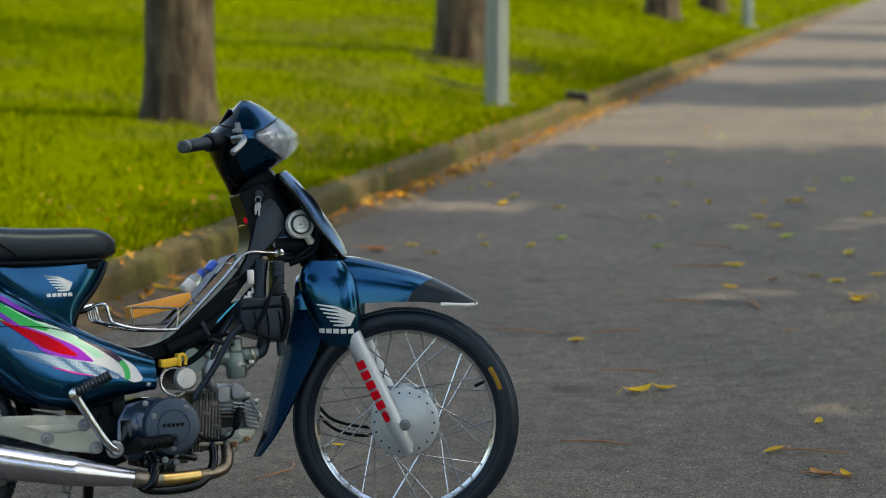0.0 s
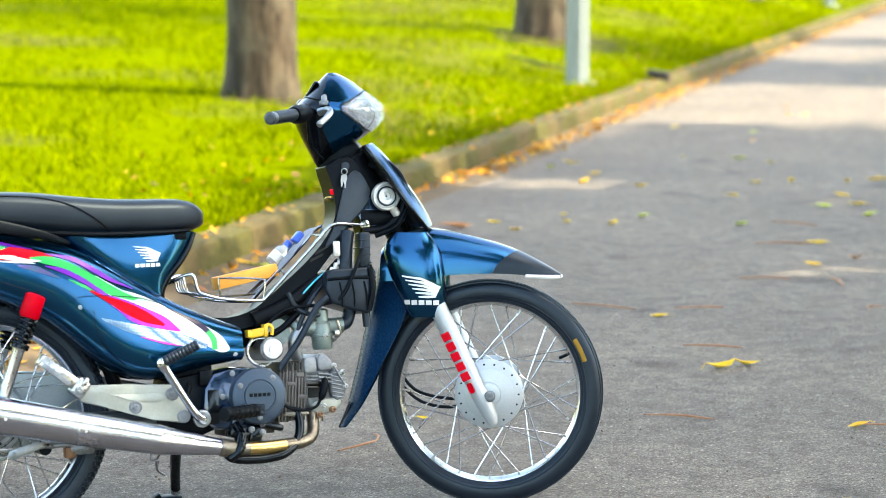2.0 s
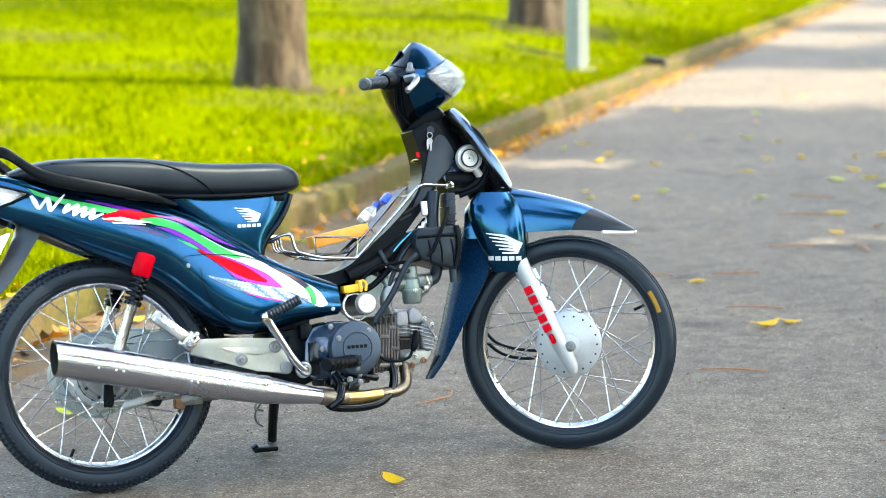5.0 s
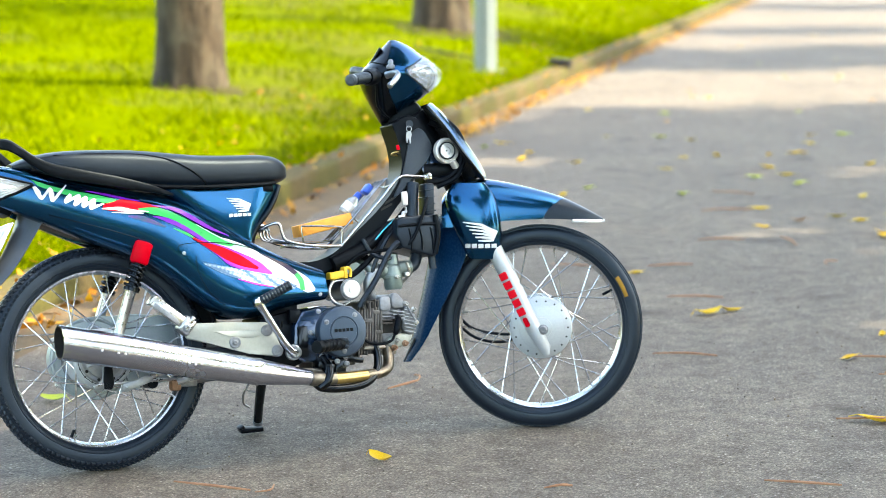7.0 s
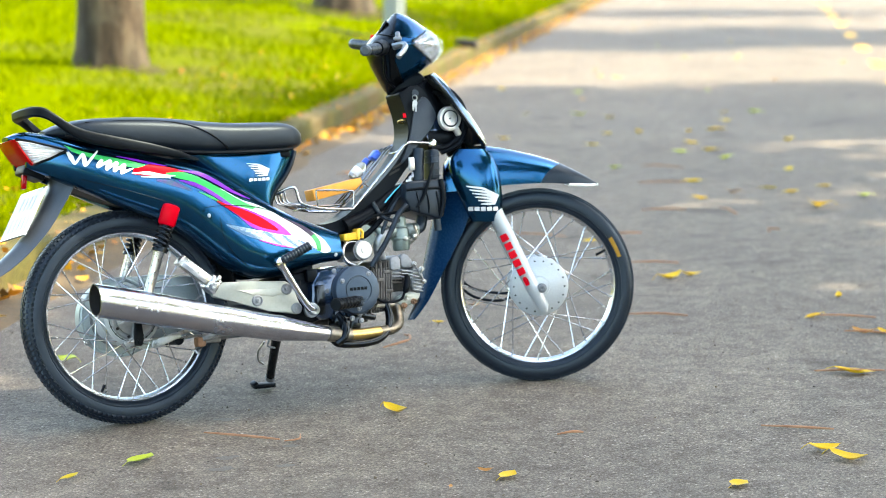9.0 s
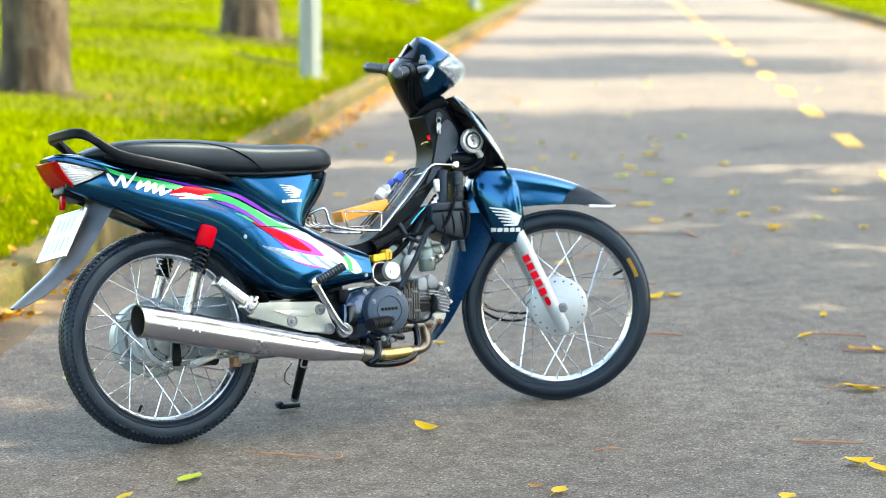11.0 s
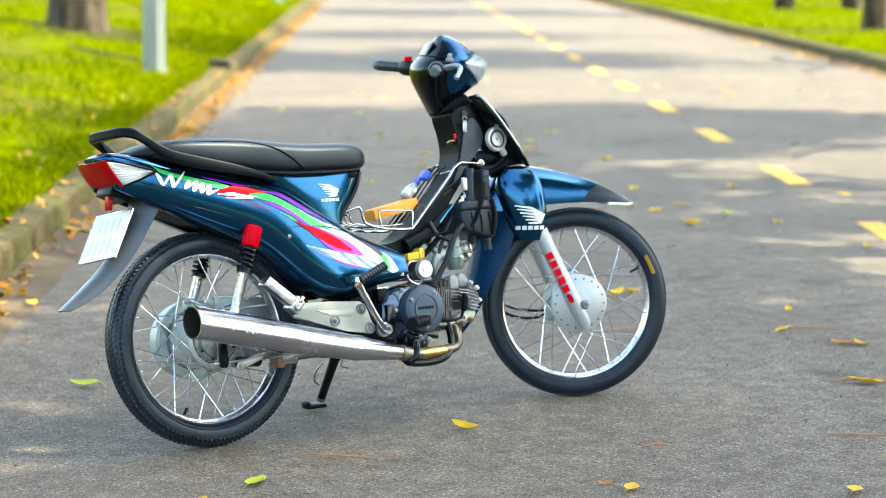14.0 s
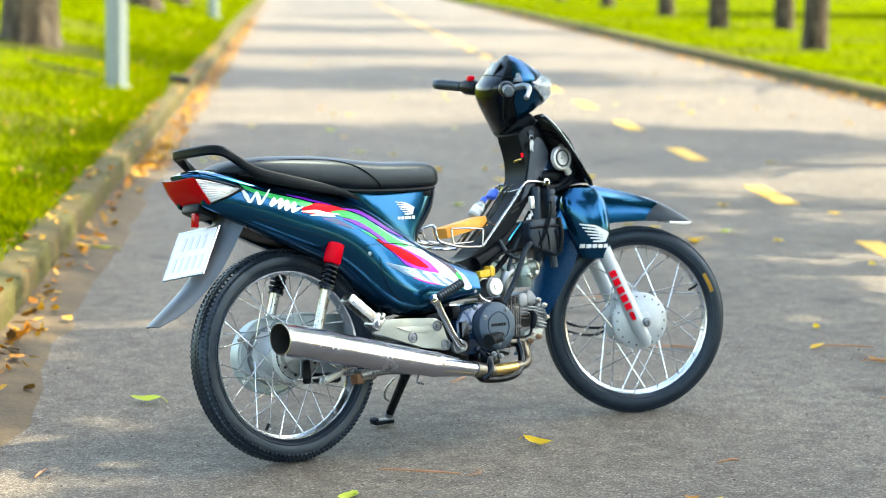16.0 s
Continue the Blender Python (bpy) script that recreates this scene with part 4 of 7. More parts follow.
# handlebar, grips, levers
for sgn, gx, gz in ((-1, -0.482, 0.660), (1, -0.506, 0.687)):
    root = Vector((-0.425, sgn * 0.105, 0.672))
    end = Vector((gx, sgn * 0.335, gz))
    way = (end - root).normalized()
    bm = bmesh.new()
    tube(bm, [root - way * 0.05, end - way * 0.02], 0.011, 14, curve=False)
    bar = part("handlebar", bm, MATT_BLACK, cowl)
    bm = bmesh.new()
    g0 = end - way * 0.125
    pts = [g0 + way * (0.118 * k / 40) for k in range(41)]
    tube(bm, pts, [0.0152 if k % 3 else 0.0135 for k in range(41)], 18, curve=False)
    part("grip", bm, RUBBER, cowl, "ribbed black rubber grip")
    bm = bmesh.new()
    tube(bm, [end - way * 0.012, end - way * 0.004, end + way * 0.012, end + way * 0.016], [0.0135, 0.0150, 0.0150, 0.010], 18, curve=False)
    part("bar_end", bm, GREY_PLASTIC, cowl, "grey bar end weight")
    bm = bmesh.new()
    tube(bm, [root + way * 0.035, root + way * 0.05, root + way * 0.095, root + way * 0.108], [0.018, 0.0225, 0.0225, 0.018], 18, curve=False)
    part("switch_housing", bm, MATT_BLACK, cowl)
    bm = bmesh.new()
    if sgn < 0:
        tube(bm, [(-0.404, -0.118, 0.672), (-0.380, -0.135, 0.678), (-0.372, -0.158, 0.673), (-0.380, -0.182, 0.658), (-0.390, -0.196, 0.648)], [0.010, 0.0095, 0.008, 0.007, 0.007], 12, squash=0.7)
        lathe(bm, [(0.001, -0.009), (0.006, -0.006), (0.009, 0), (0.006, 0.006), (0.001, 0.009)], (-0.391, -0.199, 0.646), "Z", 14)
        part("brake_lever", bm, ALLOY, cowl, "polished brake lever with a ball end")
        bm = bmesh.new()
        box(bm, (0.022, 0.022, 0.012), (-0.392, -0.118, 0.694), None, 0.004)
        lathe(bm, [(0.007, 0.0), (0.007, 0.012), (0.004, 0.016), (0.001, 0.016)], (-0.392, -0.118, 0.698), "Z", 12)
        part("lever_clamp", bm, DULL_ALLOY, cowl)
        bm = bmesh.new()
        tube(bm, [(-0.43, -0.125, 0.655), (-0.428, -0.105, 0.60), (-0.415, -0.08, 0.575), (-0.40, -0.066, 0.56)], 0.0035, 8)
        part("throttle_cable", bm, MATT_BLACK, cowl)
    else:
        box(bm, (0.02, 0.024, 0.016), root + way * 0.07 + Vector((-0.004, 0, 0.026)), None, 0.003)
        part("switch", bm, RED_PAINT, cowl, "red handlebar switch")

# brake cable and speedometer cable down to the front hub
for off, y in ((0.0, 0.06), (0.022, 0.07)):
    bm = bmesh.new()
    tube(bm, [(-0.30, 0.05, 0.30), (-0.262, y, 0.14), (-0.24 - off, y + 0.02, 0.06), (-0.19, y + 0.02, -0.01 - off), (-0.10, y + 0.01, -0.03 - off), (-0.04, y, -0.02)], 0.0042, 8)
    steered("front_cable", bm, MATT_BLACK)

# ---------- body: side covers, tail, seat ----------
COVER = lerp_rows([(-0.250, 0.762, 0.676, 0.066), (-0.200, 0.758, 0.650, 0.086), (-0.120, 0.740, 0.614, 0.105), (-0.050, 0.722, 0.580, 0.115), (0.030, 0.702, 0.546, 0.122), (0.100, 0.685, 0.517, 0.128), (0.150, 0.674, 0.488, 0.131),
                   (0.200, 0.660, 0.437, 0.134), (0.250, 0.636, 0.390, 0.135), (0.300, 0.604, 0.356, 0.135), (0.370, 0.558, 0.342, 0.133), (0.430, 0.522, 0.357, 0.128), (0.500, 0.488, 0.373, 0.122), (0.577, 0.460, 0.379, 0.112)], 60)
INNER = 0.052


def cover_at(x):
    return tuple(float(np.interp(x, COVER[:, 0], COVER[:, k])) for k in (1, 2, 3))


def cover_swell(x, s):
    """Extra bulge of the lower flank; s runs from -1 at the lower edge to 1 at the upper one."""
    f = min(max((x - 0.14) / 0.22, 0.0), 1.0)
    return 0.012 * f * f * (3 - 2 * f) * math.exp(-((s + 0.65) / 0.45) ** 2)


def cover_y(x, z):
    """How far out the side cover's skin lies."""
    zt, zb, w = cover_at(x)
    s = max(-1.0, min(1.0, (z - (zt + zb) / 2) / ((zt - zb) / 2)))
    sn = abs(s) ** (1 / 0.85)
    return INNER + (w - INNER) * max(1 - sn * sn, 0) ** (0.5 * 0.62) + cover_swell(x, s)


for sgn in (-1, 1):
    sec = []
    for x in np.linspace(-0.250, 0.577, 64):
        zt, zb, w = cover_at(x)
        ring = []
        for k in range(21):
            a = math.pi * (0.5 - k / 20)
            c, s = max(math.cos(a), 0), math.sin(a)
            ring.append(Vector((x, sgn * (INNER + (w - INNER) * c ** 0.62 + cover_swell(x, math.copysign(abs(s) ** 0.85, s))), (zt + zb) / 2 + (zt - zb) / 2 * math.copysign(abs(s) ** 0.85, s))))
        for f in (0.25, 0.5, 0.75):
            ring.append(Vector((x, sgn * (INNER - 0.004), zb + (zt - zb) * f)))
        sec.append(ring)
    bm = bmesh.new()
    rings(bm, sec)
    ob = body("side_cover", bm, BLUE, "glossy dark blue side cover with rainbow stripes" if sgn < 0 else "glossy dark blue side cover")
    if sgn < 0:
        cover = ob


def ribbon(name, line, widths, mat, lift, label="", n=30):
    """A decal laid on the side cover: a band along a line of (x, z)."""
    pts = smooth_line([(x, 0, z) for x, z in line], 8)
    bm = bmesh.new()
    sec = []
    for i, p in enumerate(pts):
        way = (pts[min(i + 1, len(pts) - 1)] - pts[max(i - 1, 0)]).normalized()
        up = Vector((-way.z, 0, way.x))
        f = i / (len(pts) - 1) * (len(widths) - 1)
        k = min(int(f), len(widths) - 2)
        w = widths[k] + (widths[k + 1] - widths[k]) * (f - k)
        ring = []
        for j in range(7):
            q = p + up * w * (j / 3 - 1)
            ring.append(Vector((q.x, -cover_y(q.x, q.z) - lift, q.z)))
        sec.append(ring)
    rings(bm, sec, closed=False)
    return part(name, bm, mat, cover, label)


def patch(name, top, low, mat, lift, label=""):
    """A decal laid on the side cover between an upper and a lower line of (x, z)."""
    lines = []
    for pts in (top, low):
        line = smooth_line([(x, 0, z) for x, z in pts], 8)
        d = np.r_[0, np.cumsum([max((b - a).length, 1e-6) for a, b in zip(line, line[1:])])]
        t = np.linspace(0, d[-1], 32)
        lines.append([(float(np.interp(v, d, [p.x for p in line])), float(np.interp(v, d, [p.z for p in line]))) for v in t])
    sec = []
    for (x0, z0), (x1, z1) in zip(*lines):
        sec.append([Vector((x, -cover_y(x, z) - lift, z)) for x, z in ((x0 + (x1 - x0) * k / 7, z0 + (z1 - z0) * k / 7) for k in range(8))])
    bm = bmesh.new()
    rings(bm, sec, closed=False)
    return part(name, bm, mat, cover, label)


patch("green_stripe", [(-0.158, 0.727), (-0.111, 0.707), (-0.056, 0.691), (-0.007, 0.680), (0.045, 0.664)], [(-0.142, 0.709), (-0.118, 0.698), (-0.050, 0.673), (0.0, 0.661), (0.040, 0.652)], GREEN, 0.0010, "green stripe")
ribbon("purple_stripe", [(-0.028, 0.690), (0.020, 0.678), (0.060, 0.667), (0.105, 0.657)], [0.001, 0.0030, 0.0030, 0.001], PURPLE, 0.0012, "purple stripe")
patch("red_patch", [(0.012, 0.654), (0.040, 0.660), (0.060, 0.664), (0.105, 0.655), (0.152, 0.641)], [(0.008, 0.641), (0.046, 0.635), (0.089, 0.632), (0.120, 0.635), (0.150, 0.639)], RED_PAINT, 0.0014, "red patch")
ribbon("white_stroke", [(0.006, 0.644), (0.050, 0.641), (0.085, 0.633), (0.122, 0.630)], [0.001, 0.005, 0.004, 0.001], WHITE, 0.0020, "white stroke")
ribbon("white_stroke", [(0.030, 0.633), (0.070, 0.630), (0.108, 0.625)], [0.001, 0.0025, 0.001], WHITE, 0.0020, "white stroke")
patch("white_field", [(0.270, 0.560), (0.310, 0.553), (0.356, 0.536), (0.406, 0.509), (0.457, 0.483), (0.502, 0.457), (0.528, 0.437), (0.543, 0.411)], [(0.262, 0.545), (0.300, 0.500), (0.340, 0.474), (0.390, 0.458), (0.440, 0.444), (0.492, 0.417), (0.520, 0.402), (0.541, 0.405)], WHITE, 0.0010, "white sweep of the decal")
patch("mint_stripe", [(0.240, 0.592), (0.301, 0.556), (0.365, 0.529), (0.425, 0.492), (0.458, 0.466)], [(0.240, 0.575), (0.296, 0.540), (0.350, 0.517), (0.405, 0.488), (0.440, 0.461)], MINT, 0.0014, "pale mint stripe")
patch("green_stripe", [(0.096, 0.639), (0.133, 0.640), (0.168, 0.631), (0.217, 0.605), (0.259, 0.578), (0.301, 0.552), (0.337, 0.535)], [(0.098, 0.636), (0.125, 0.624), (0.174, 0.609), (0.215, 0.583), (0.250, 0.556), (0.285, 0.541), (0.325, 0.531)], GREEN, 0.0016, "green stripe")
ribbon("purple_stripe", [(0.132, 0.646), (0.190, 0.632), (0.232, 0.609), (0.274, 0.582), (0.325, 0.558)], [0.001, 0.0055, 0.0060, 0.0045, 0.001], PURPLE, 0.0018, "purple stripe")
ribbon("purple_stripe", [(0.130, 0.618), (0.165, 0.607), (0.205, 0.586), (0.243, 0.560), (0.270, 0.543)], [0.001, 0.0055, 0.0055, 0.0045, 0.001], PURPLE, 0.0019, "purple stripe")
ribbon("green_stripe", [(0.180, 0.585), (0.212, 0.569), (0.245, 0.549)], [0.001, 0.0035, 0.001], GREEN, 0.0012, "thin green stripe")
ribbon("violet_haze", [(0.070, 0.622), (0.110, 0.612), (0.160, 0.590)], [0.002, 0.007, 0.002], VIOLET_DOTS, 0.0008, "faint violet dotted haze")
patch("purple_drop", [(0.236, 0.556), (0.300, 0.535), (0.352, 0.512), (0.396, 0.489), (0.430, 0.457)], [(0.234, 0.552), (0.285, 0.512), (0.320, 0.482), (0.375, 0.465), (0.428, 0.454)], PURPLE_DROP, 0.0020, "purple outline of the red drop")
patch("red_drop", [(0.228, 0.560), (0.256, 0.546), (0.300, 0.531), (0.350, 0.506), (0.394, 0.474)], [(0.226, 0.556), (0.272, 0.524), (0.308, 0.499), (0.347, 0.480), (0.390, 0.469)], RED_PAINT, 0.0024, "red drop")
patch("halftone_band", [(0.246, 0.496), (0.296, 0.484), (0.350, 0.471), (0.405, 0.457), (0.450, 0.442), (0.494, 0.422)], [(0.255, 0.488), (0.309, 0.459), (0.360, 0.442), (0.403, 0.428), (0.440, 0.419), (0.486, 0.413)], HALFTONE, 0.0014, "pale dotted band")
ribbon("magenta_line", [(0.335, 0.448), (0.386, 0.432), (0.430, 0.422)], [0.0008, 0.0022, 0.0008], MAGENTA, 0.0018, "thin magenta line")
ribbon("dark_edge", [(0.400, 0.511), (0.447, 0.486), (0.472, 0.471), (0.496, 0.450)], [0.001, 0.0040, 0.0065, 0.0060], DARK_STRIPE, 0.0020, "dark edge stripe")
ribbon("green_tip", [(0.494, 0.452), (0.506, 0.432), (0.507, 0.409)], [0.0060, 0.0072, 0.0060], GREEN, 0.0022, "green tip of the decal")
# script lettering, simplified to one waving white stroke
for turns, lift in (([(-0.152, 0.708), (-0.136, 0.678), (-0.114, 0.700), (-0.110, 0.671), (-0.074, 0.707)], 0.0024),
                    ([(-0.066, 0.684), (-0.080, 0.665), (-0.046, 0.680), (-0.058, 0.657), (-0.030, 0.674), (-0.038, 0.652), (-0.010, 0.667), (-0.020, 0.646), (0.012, 0.656)], 0.0026)):
    line, wide = [], []
    for a, b in zip(turns, turns[1:]):
        line += [a, ((a[0] + b[0]) / 2, (a[1] + b[1]) / 2)]
        wide += [0.0036, 0.0066 if b[1] < a[1] else 0.0034]
    ribbon("script_stroke", line + [turns[-1]], wide + [0.0015], WHITE, lift, "waving white stroke in place of lettering")
# cover screws and panel gaps
for x, z in ((0.203, 0.522), (0.556, 0.396)):
    bm = bmesh.new()
    bolt(bm, (x, -cover_y(x, z) + 0.001, z), 0.0045, 0.003)
    part("screw", bm, ALLOY, cover, "bright screw")
for line in ([(0.188, 0.532), (0.196, 0.543), (0.252, 0.545), (0.331, 0.537), (0.393, 0.520)], [(-0.12, 0.636), (0.0, 0.598), (0.09, 0.566)], [(0.232, 0.512), (0.236, 0.47), (0.262, 0.42), (0.30, 0.385)]):
    bm = bmesh.new()
    tube(bm, [(x, -cover_y(x, z) - 0.0022, z) for x, z in line], 0.0010, 6)
    part("panel_gap", bm, GLOSS_BLACK, cover)

# centre panels below the saddle, with the emblem
PANEL = lerp_rows([(0.534, 0.392, 0.400), (0.548, 0.360, 0.404), (0.562, 0.334, 0.410), (0.586, 0.296, 0.426), (0.617, 0.255, 0.453), (0.655, 0.206, 0.477), (0.675, 0.182, 0.486), (0.684, 0.170, 0.489)], 18)


def panel_y(x, z):
    x0, x1 = (float(np.interp(z, PANEL[:, 0], PANEL[:, k])) for k in (1, 2))
    u = max(-1.0, min(1.0, 2 * (x - x0) / (x1 - x0) - 1))
    return 0.050 + 0.028 * (1 - abs(u) ** 7) ** 0.5 + 0.004 * (1 - u * u) * math.sin(math.pi * max(0.0, min(1.0, (z - 0.534) / 0.15)))


for sgn in (-1, 1):
    bm = bmesh.new()
    sec = []
    for z, x0, x1 in PANEL:
        xs = [(x0 + x1) / 2 - (x1 - x0) / 2 * math.cos(math.pi * k / 20) for k in range(21)]
        sec.append([Vector((x, sgn * panel_y(x, z), z)) for x in xs])
    shell(bm, sec, 0.003)
    panel = body("centre_panel", bm, BLUE, "glossy blue panel below the seat")
    if sgn < 0:
        wing(panel, (0.338, 0.618), 0.064, panel_y)
bm = bmesh.new()
slab(bm, [(0.12, 0.68), (0.486, 0.679), (0.450, 0.61), (0.405, 0.555), (0.40, 0.50), (0.30, 0.45), (0.2, 0.52)], -0.045, 0.045, 0.006)
body("inner_body", bm, MATT_BLACK)
bm = bmesh.new()
tube(bm, [(0.486, -0.06, 0.681), (0.470, -0.066, 0.645), (0.448, -0.068, 0.612), (0.420, -0.068, 0.580), (0.404, -0.066, 0.548), (0.405, -0.06, 0.52)], 0.007, 10)
body("panel_edge", bm, GLOSS_BLACK)
bm = bmesh.new()
box(bm, (0.03, 0.016, 0.018), (0.452, -0.07, 0.674), None, 0.003)
body("seat_catch", bm, MATT_BLACK)

# saddle
SEAT = lerp_rows([(-0.190, 0.756, 0.764, 0.045), (-0.160, 0.748, 0.778, 0.085), (-0.120, 0.738, 0.787, 0.106), (-0.050, 0.722, 0.790, 0.118), (0.050, 0.704, 0.787, 0.122), (0.120, 0.692, 0.783, 0.122), (0.200, 0.684, 0.772, 0.118),
                  (0.280, 0.681, 0.762, 0.113), (0.360, 0.680, 0.759, 0.107), (0.430, 0.681, 0.758, 0.099), (0.484, 0.682, 0.756, 0.090), (0.504, 0.687, 0.746, 0.078), (0.512, 0.698, 0.732, 0.055)], 48)
sec = []
for x, zb, zt, w in SEAT:
    ring = []
    for k in range(32):
        a = 2 * math.pi * k / 32
        c, s = math.cos(a), math.sin(a)
        ring.append(Vector((x, w * math.copysign(abs(c) ** 0.45, c), (zt + zb) / 2 + (zt - zb) / 2 * math.copysign(abs(s) ** 0.5, s) + 0.006 * (1 - abs(c)) * (s > 0))))
    sec.append(ring)
bm = bmesh.new()
rings(bm, sec)
seat = body("seat", bm, VINYL, "black vinyl dual seat")


def seat_y(x, z):
    zb, zt, w = (float(np.interp(x, SEAT[:, 0], SEAT[:, k])) for k in (1, 2, 3))
    s = min(abs((z - (zt + zb) / 2) / ((zt - zb) / 2)), 1) ** (1 / 0.5)
    return w * max(1 - s * s, 0) ** (0.5 * 0.45)


for sgn in (-1, 1):
    bm = bmesh.new()
    tube(bm, [(x, sgn * (seat_y(x, z) + 0.0005), z) for x, z in ((-0.10, 0.780), (0.0, 0.779), (0.10, 0.774), (0.160, 0.764), (0.205, 0.748), (0.245, 0.724), (0.275, 0.698), (0.284, 0.686))], 0.0022, 6)
    part("seam", bm, GLOSS_BLACK, seat, "piped seam")
    bm = bmesh.new()
    tube(bm, [(x, sgn * (np.interp(x, SEAT[:, 0], SEAT[:, 3]) * 0.97), np.interp(x, SEAT[:, 0], SEAT[:, 1]) + 0.003) for x in np.linspace(-0.15, 0.47, 20)], 0.005, 8)
    part("base_edge", bm, MATT_BLACK, seat)

# grab rail: one flat black loop round the back of the seat, with long arms
bm = bmesh.new()
half_loop = [(0.186, 0.128, 0.668, 0.004, 0.005), (0.130, 0.131, 0.686, 0.010, 0.008), (0.050, 0.131, 0.706, 0.014, 0.009), (-0.050, 0.130, 0.728, 0.016, 0.010), (-0.110, 0.127, 0.744, 0.016, 0.010), (-0.148, 0.122, 0.764, 0.015, 0.010),
             (-0.180, 0.114, 0.790, 0.014, 0.010), (-0.203, 0.103, 0.808, 0.014, 0.013), (-0.222, 0.084, 0.815, 0.013, 0.013), (-0.231, 0.052, 0.816, 0.013, 0.013), (-0.234, 0.0, 0.816, 0.013, 0.013)]
loop = [(x, -y, z, h, t) for x, y, z, h, t in half_loop] + [(x, y, z, h, t) for x, y, z, h, t in half_loop[-2::-1]]
line = smooth_line([p[:3] for p in loop], 5)
sec = []
for i, q in enumerate(line):
    way = line[min(i + 1, len(line) - 1)] - line[max(i - 1, 0)]
    out = Vector((-way.y, way.x, 0)).normalized()
    k = min(i // 5, len(loop) - 2)
    f = i / 5 - k
    h, t = (loop[k][m] + (loop[k + 1][m] - loop[k][m]) * f for m in (3, 4))
    sec.append([q + out * t * c + Vector((0, 0, h * s)) for c, s in ((-1, -0.6), (-0.75, -0.9), (-0.3, -1), (0.3, -1), (0.75, -0.9), (1, -0.6), (1, 0.6), (0.75, 0.9), (0.3, 1), (-0.3, 1), (-0.75, 0.9), (-1, 0.6))])
rings(bm, sec)
body("grab_rail", bm, MATT_BLACK, "black grab rail looped behind the seat")

# tail: bridge, lamps, fender flap, plate
bm = bmesh.new()
sec = []
for x, zt, zb, w in lerp_rows([(-0.283, 0.759, 0.749, 0.030), (-0.268, 0.767, 0.738, 0.052), (-0.240, 0.771, 0.70, 0.062), (-0.190, 0.763, 0.68, 0.072), (-0.120, 0.748, 0.66, 0.08)], 12):
    sec.append([Vector((x, w * math.copysign(abs(math.cos(a)) ** 0.6, math.cos(a)), (zt + zb) / 2 + (zt - zb) / 2 * math.copysign(abs(math.sin(a)) ** 0.7, math.sin(a)))) for a in (2 * math.pi * k / 24 for k in range(24))])
rings(bm, sec)
body("tail_bridge", bm, BLUE)
LAMP = smooth_line([(-0.264, 0.0, 0), (-0.2635, -0.028, 0), (-0.262, -0.054, 0), (-0.254, -0.075, 0), (-0.235, -0.088, 0), (-0.200, -0.0975, 0), (-0.156, -0.104, 0)], 6)


def lamp_skin(i0, i1, grow=0.0, ridge=0.0, n=13, margin=0.0):
    """Upright strips of the tail lamp's outer face, from the middle of the back (0) to the side's tip (36)."""
    out = []
    for i in range(i0, i1 + 1):
        f = i / 36
        p = LAMP[i]
        way = LAMP[min(i + 1, 36)] - LAMP[max(i - 1, 0)]
        side = Vector((way.y, -way.x, 0)).normalized()
        zt = float(np.interp(f, (0, 0.5, 0.66, 0.83, 1), (0.745, 0.748, 0.741, 0.728, 0.7135))) - margin
        zb = float(np.interp(f, (0, 0.5, 0.66, 0.83, 1), (0.675, 0.680, 0.683, 0.693, 0.7105))) + margin
        rake = float(np.interp(f, (0, 0.5, 0.7, 1), (0.80, 0.62, 0.25, 0.0)))
        strip = []
        for k in range(n):
            v = k / (n - 1)
            z = zb + (zt - zb) * v
            puff = grow + 0.006 * math.sin(math.pi * v) * (1 - f ** 3) + ridge * (k % 2)
            strip.append(p + side * puff + Vector((-(z - 0.711) * rake, 0, z)))
        out.append(strip)
    return out


def mirrored(rows):
    return [[Vector((p.x, -p.y, p.z)) for p in r] for r in rows]


near = lamp_skin(0, 18)
bm = bmesh.new()
shell(bm, near[::-1] + mirrored(near)[1:], 0.004)
tail = body("tail_lamp", bm, RED_LENS, "red tail lamp lens")
for flip in (False, True):
    turned = mirrored if flip else (lambda rows: rows)
    bm = bmesh.new()
    shell(bm, turned(lamp_skin(18, 36, 0.001)), 0.002)
    ob = part("indicator_lens", bm, CLEAR_LENS, tail, "clear indicator lens")
    ob.visible_shadow = False
    bm = bmesh.new()
    shell(bm, turned(lamp_skin(18, 35, -0.0065, 0.0022, 19, 0.002)), 0.001)
    part("indicator_reflector", bm, PRISM, tail, "silvered reflector with fine ridges")
    edge = turned(lamp_skin(18, 36, 0.001))
    bm = bmesh.new()
    tube(bm, [r[0] for r in edge] + [r[-1] for r in edge[::-1]], 0.0030, 6, curve=False)
    part("indicator_edge", bm, GLOSS_BLACK, tail)
    bm = bmesh.new()
    tube(bm, edge[0], 0.0016, 6, curve=False)
    part("lens_seam", bm, RED_LENS, tail)
bm = bmesh.new()
sec = []
for x, zt, zb, w in ((-0.256, 0.736, 0.690, 0.040), (-0.245, 0.742, 0.678, 0.064), (-0.215, 0.742, 0.672, 0.072), (-0.170, 0.735, 0.670, 0.075)):
    sec.append([Vector((x - (z - 0.711) * 0.4, y, z)) for y, z in ((-w, zb), (w, zb), (w, zt), (-w, zt))])
rings(bm, sec)
part("lamp_body", bm, MATT_BLACK, tail)
bm = bmesh.new()
box(bm, (0.06, 0.084, 0.034), (-0.222, 0, 0.667), Matrix.Rotation(radians(25), 3, "Y"), 0.006)
body("lamp_base", bm, MATT_BLACK)
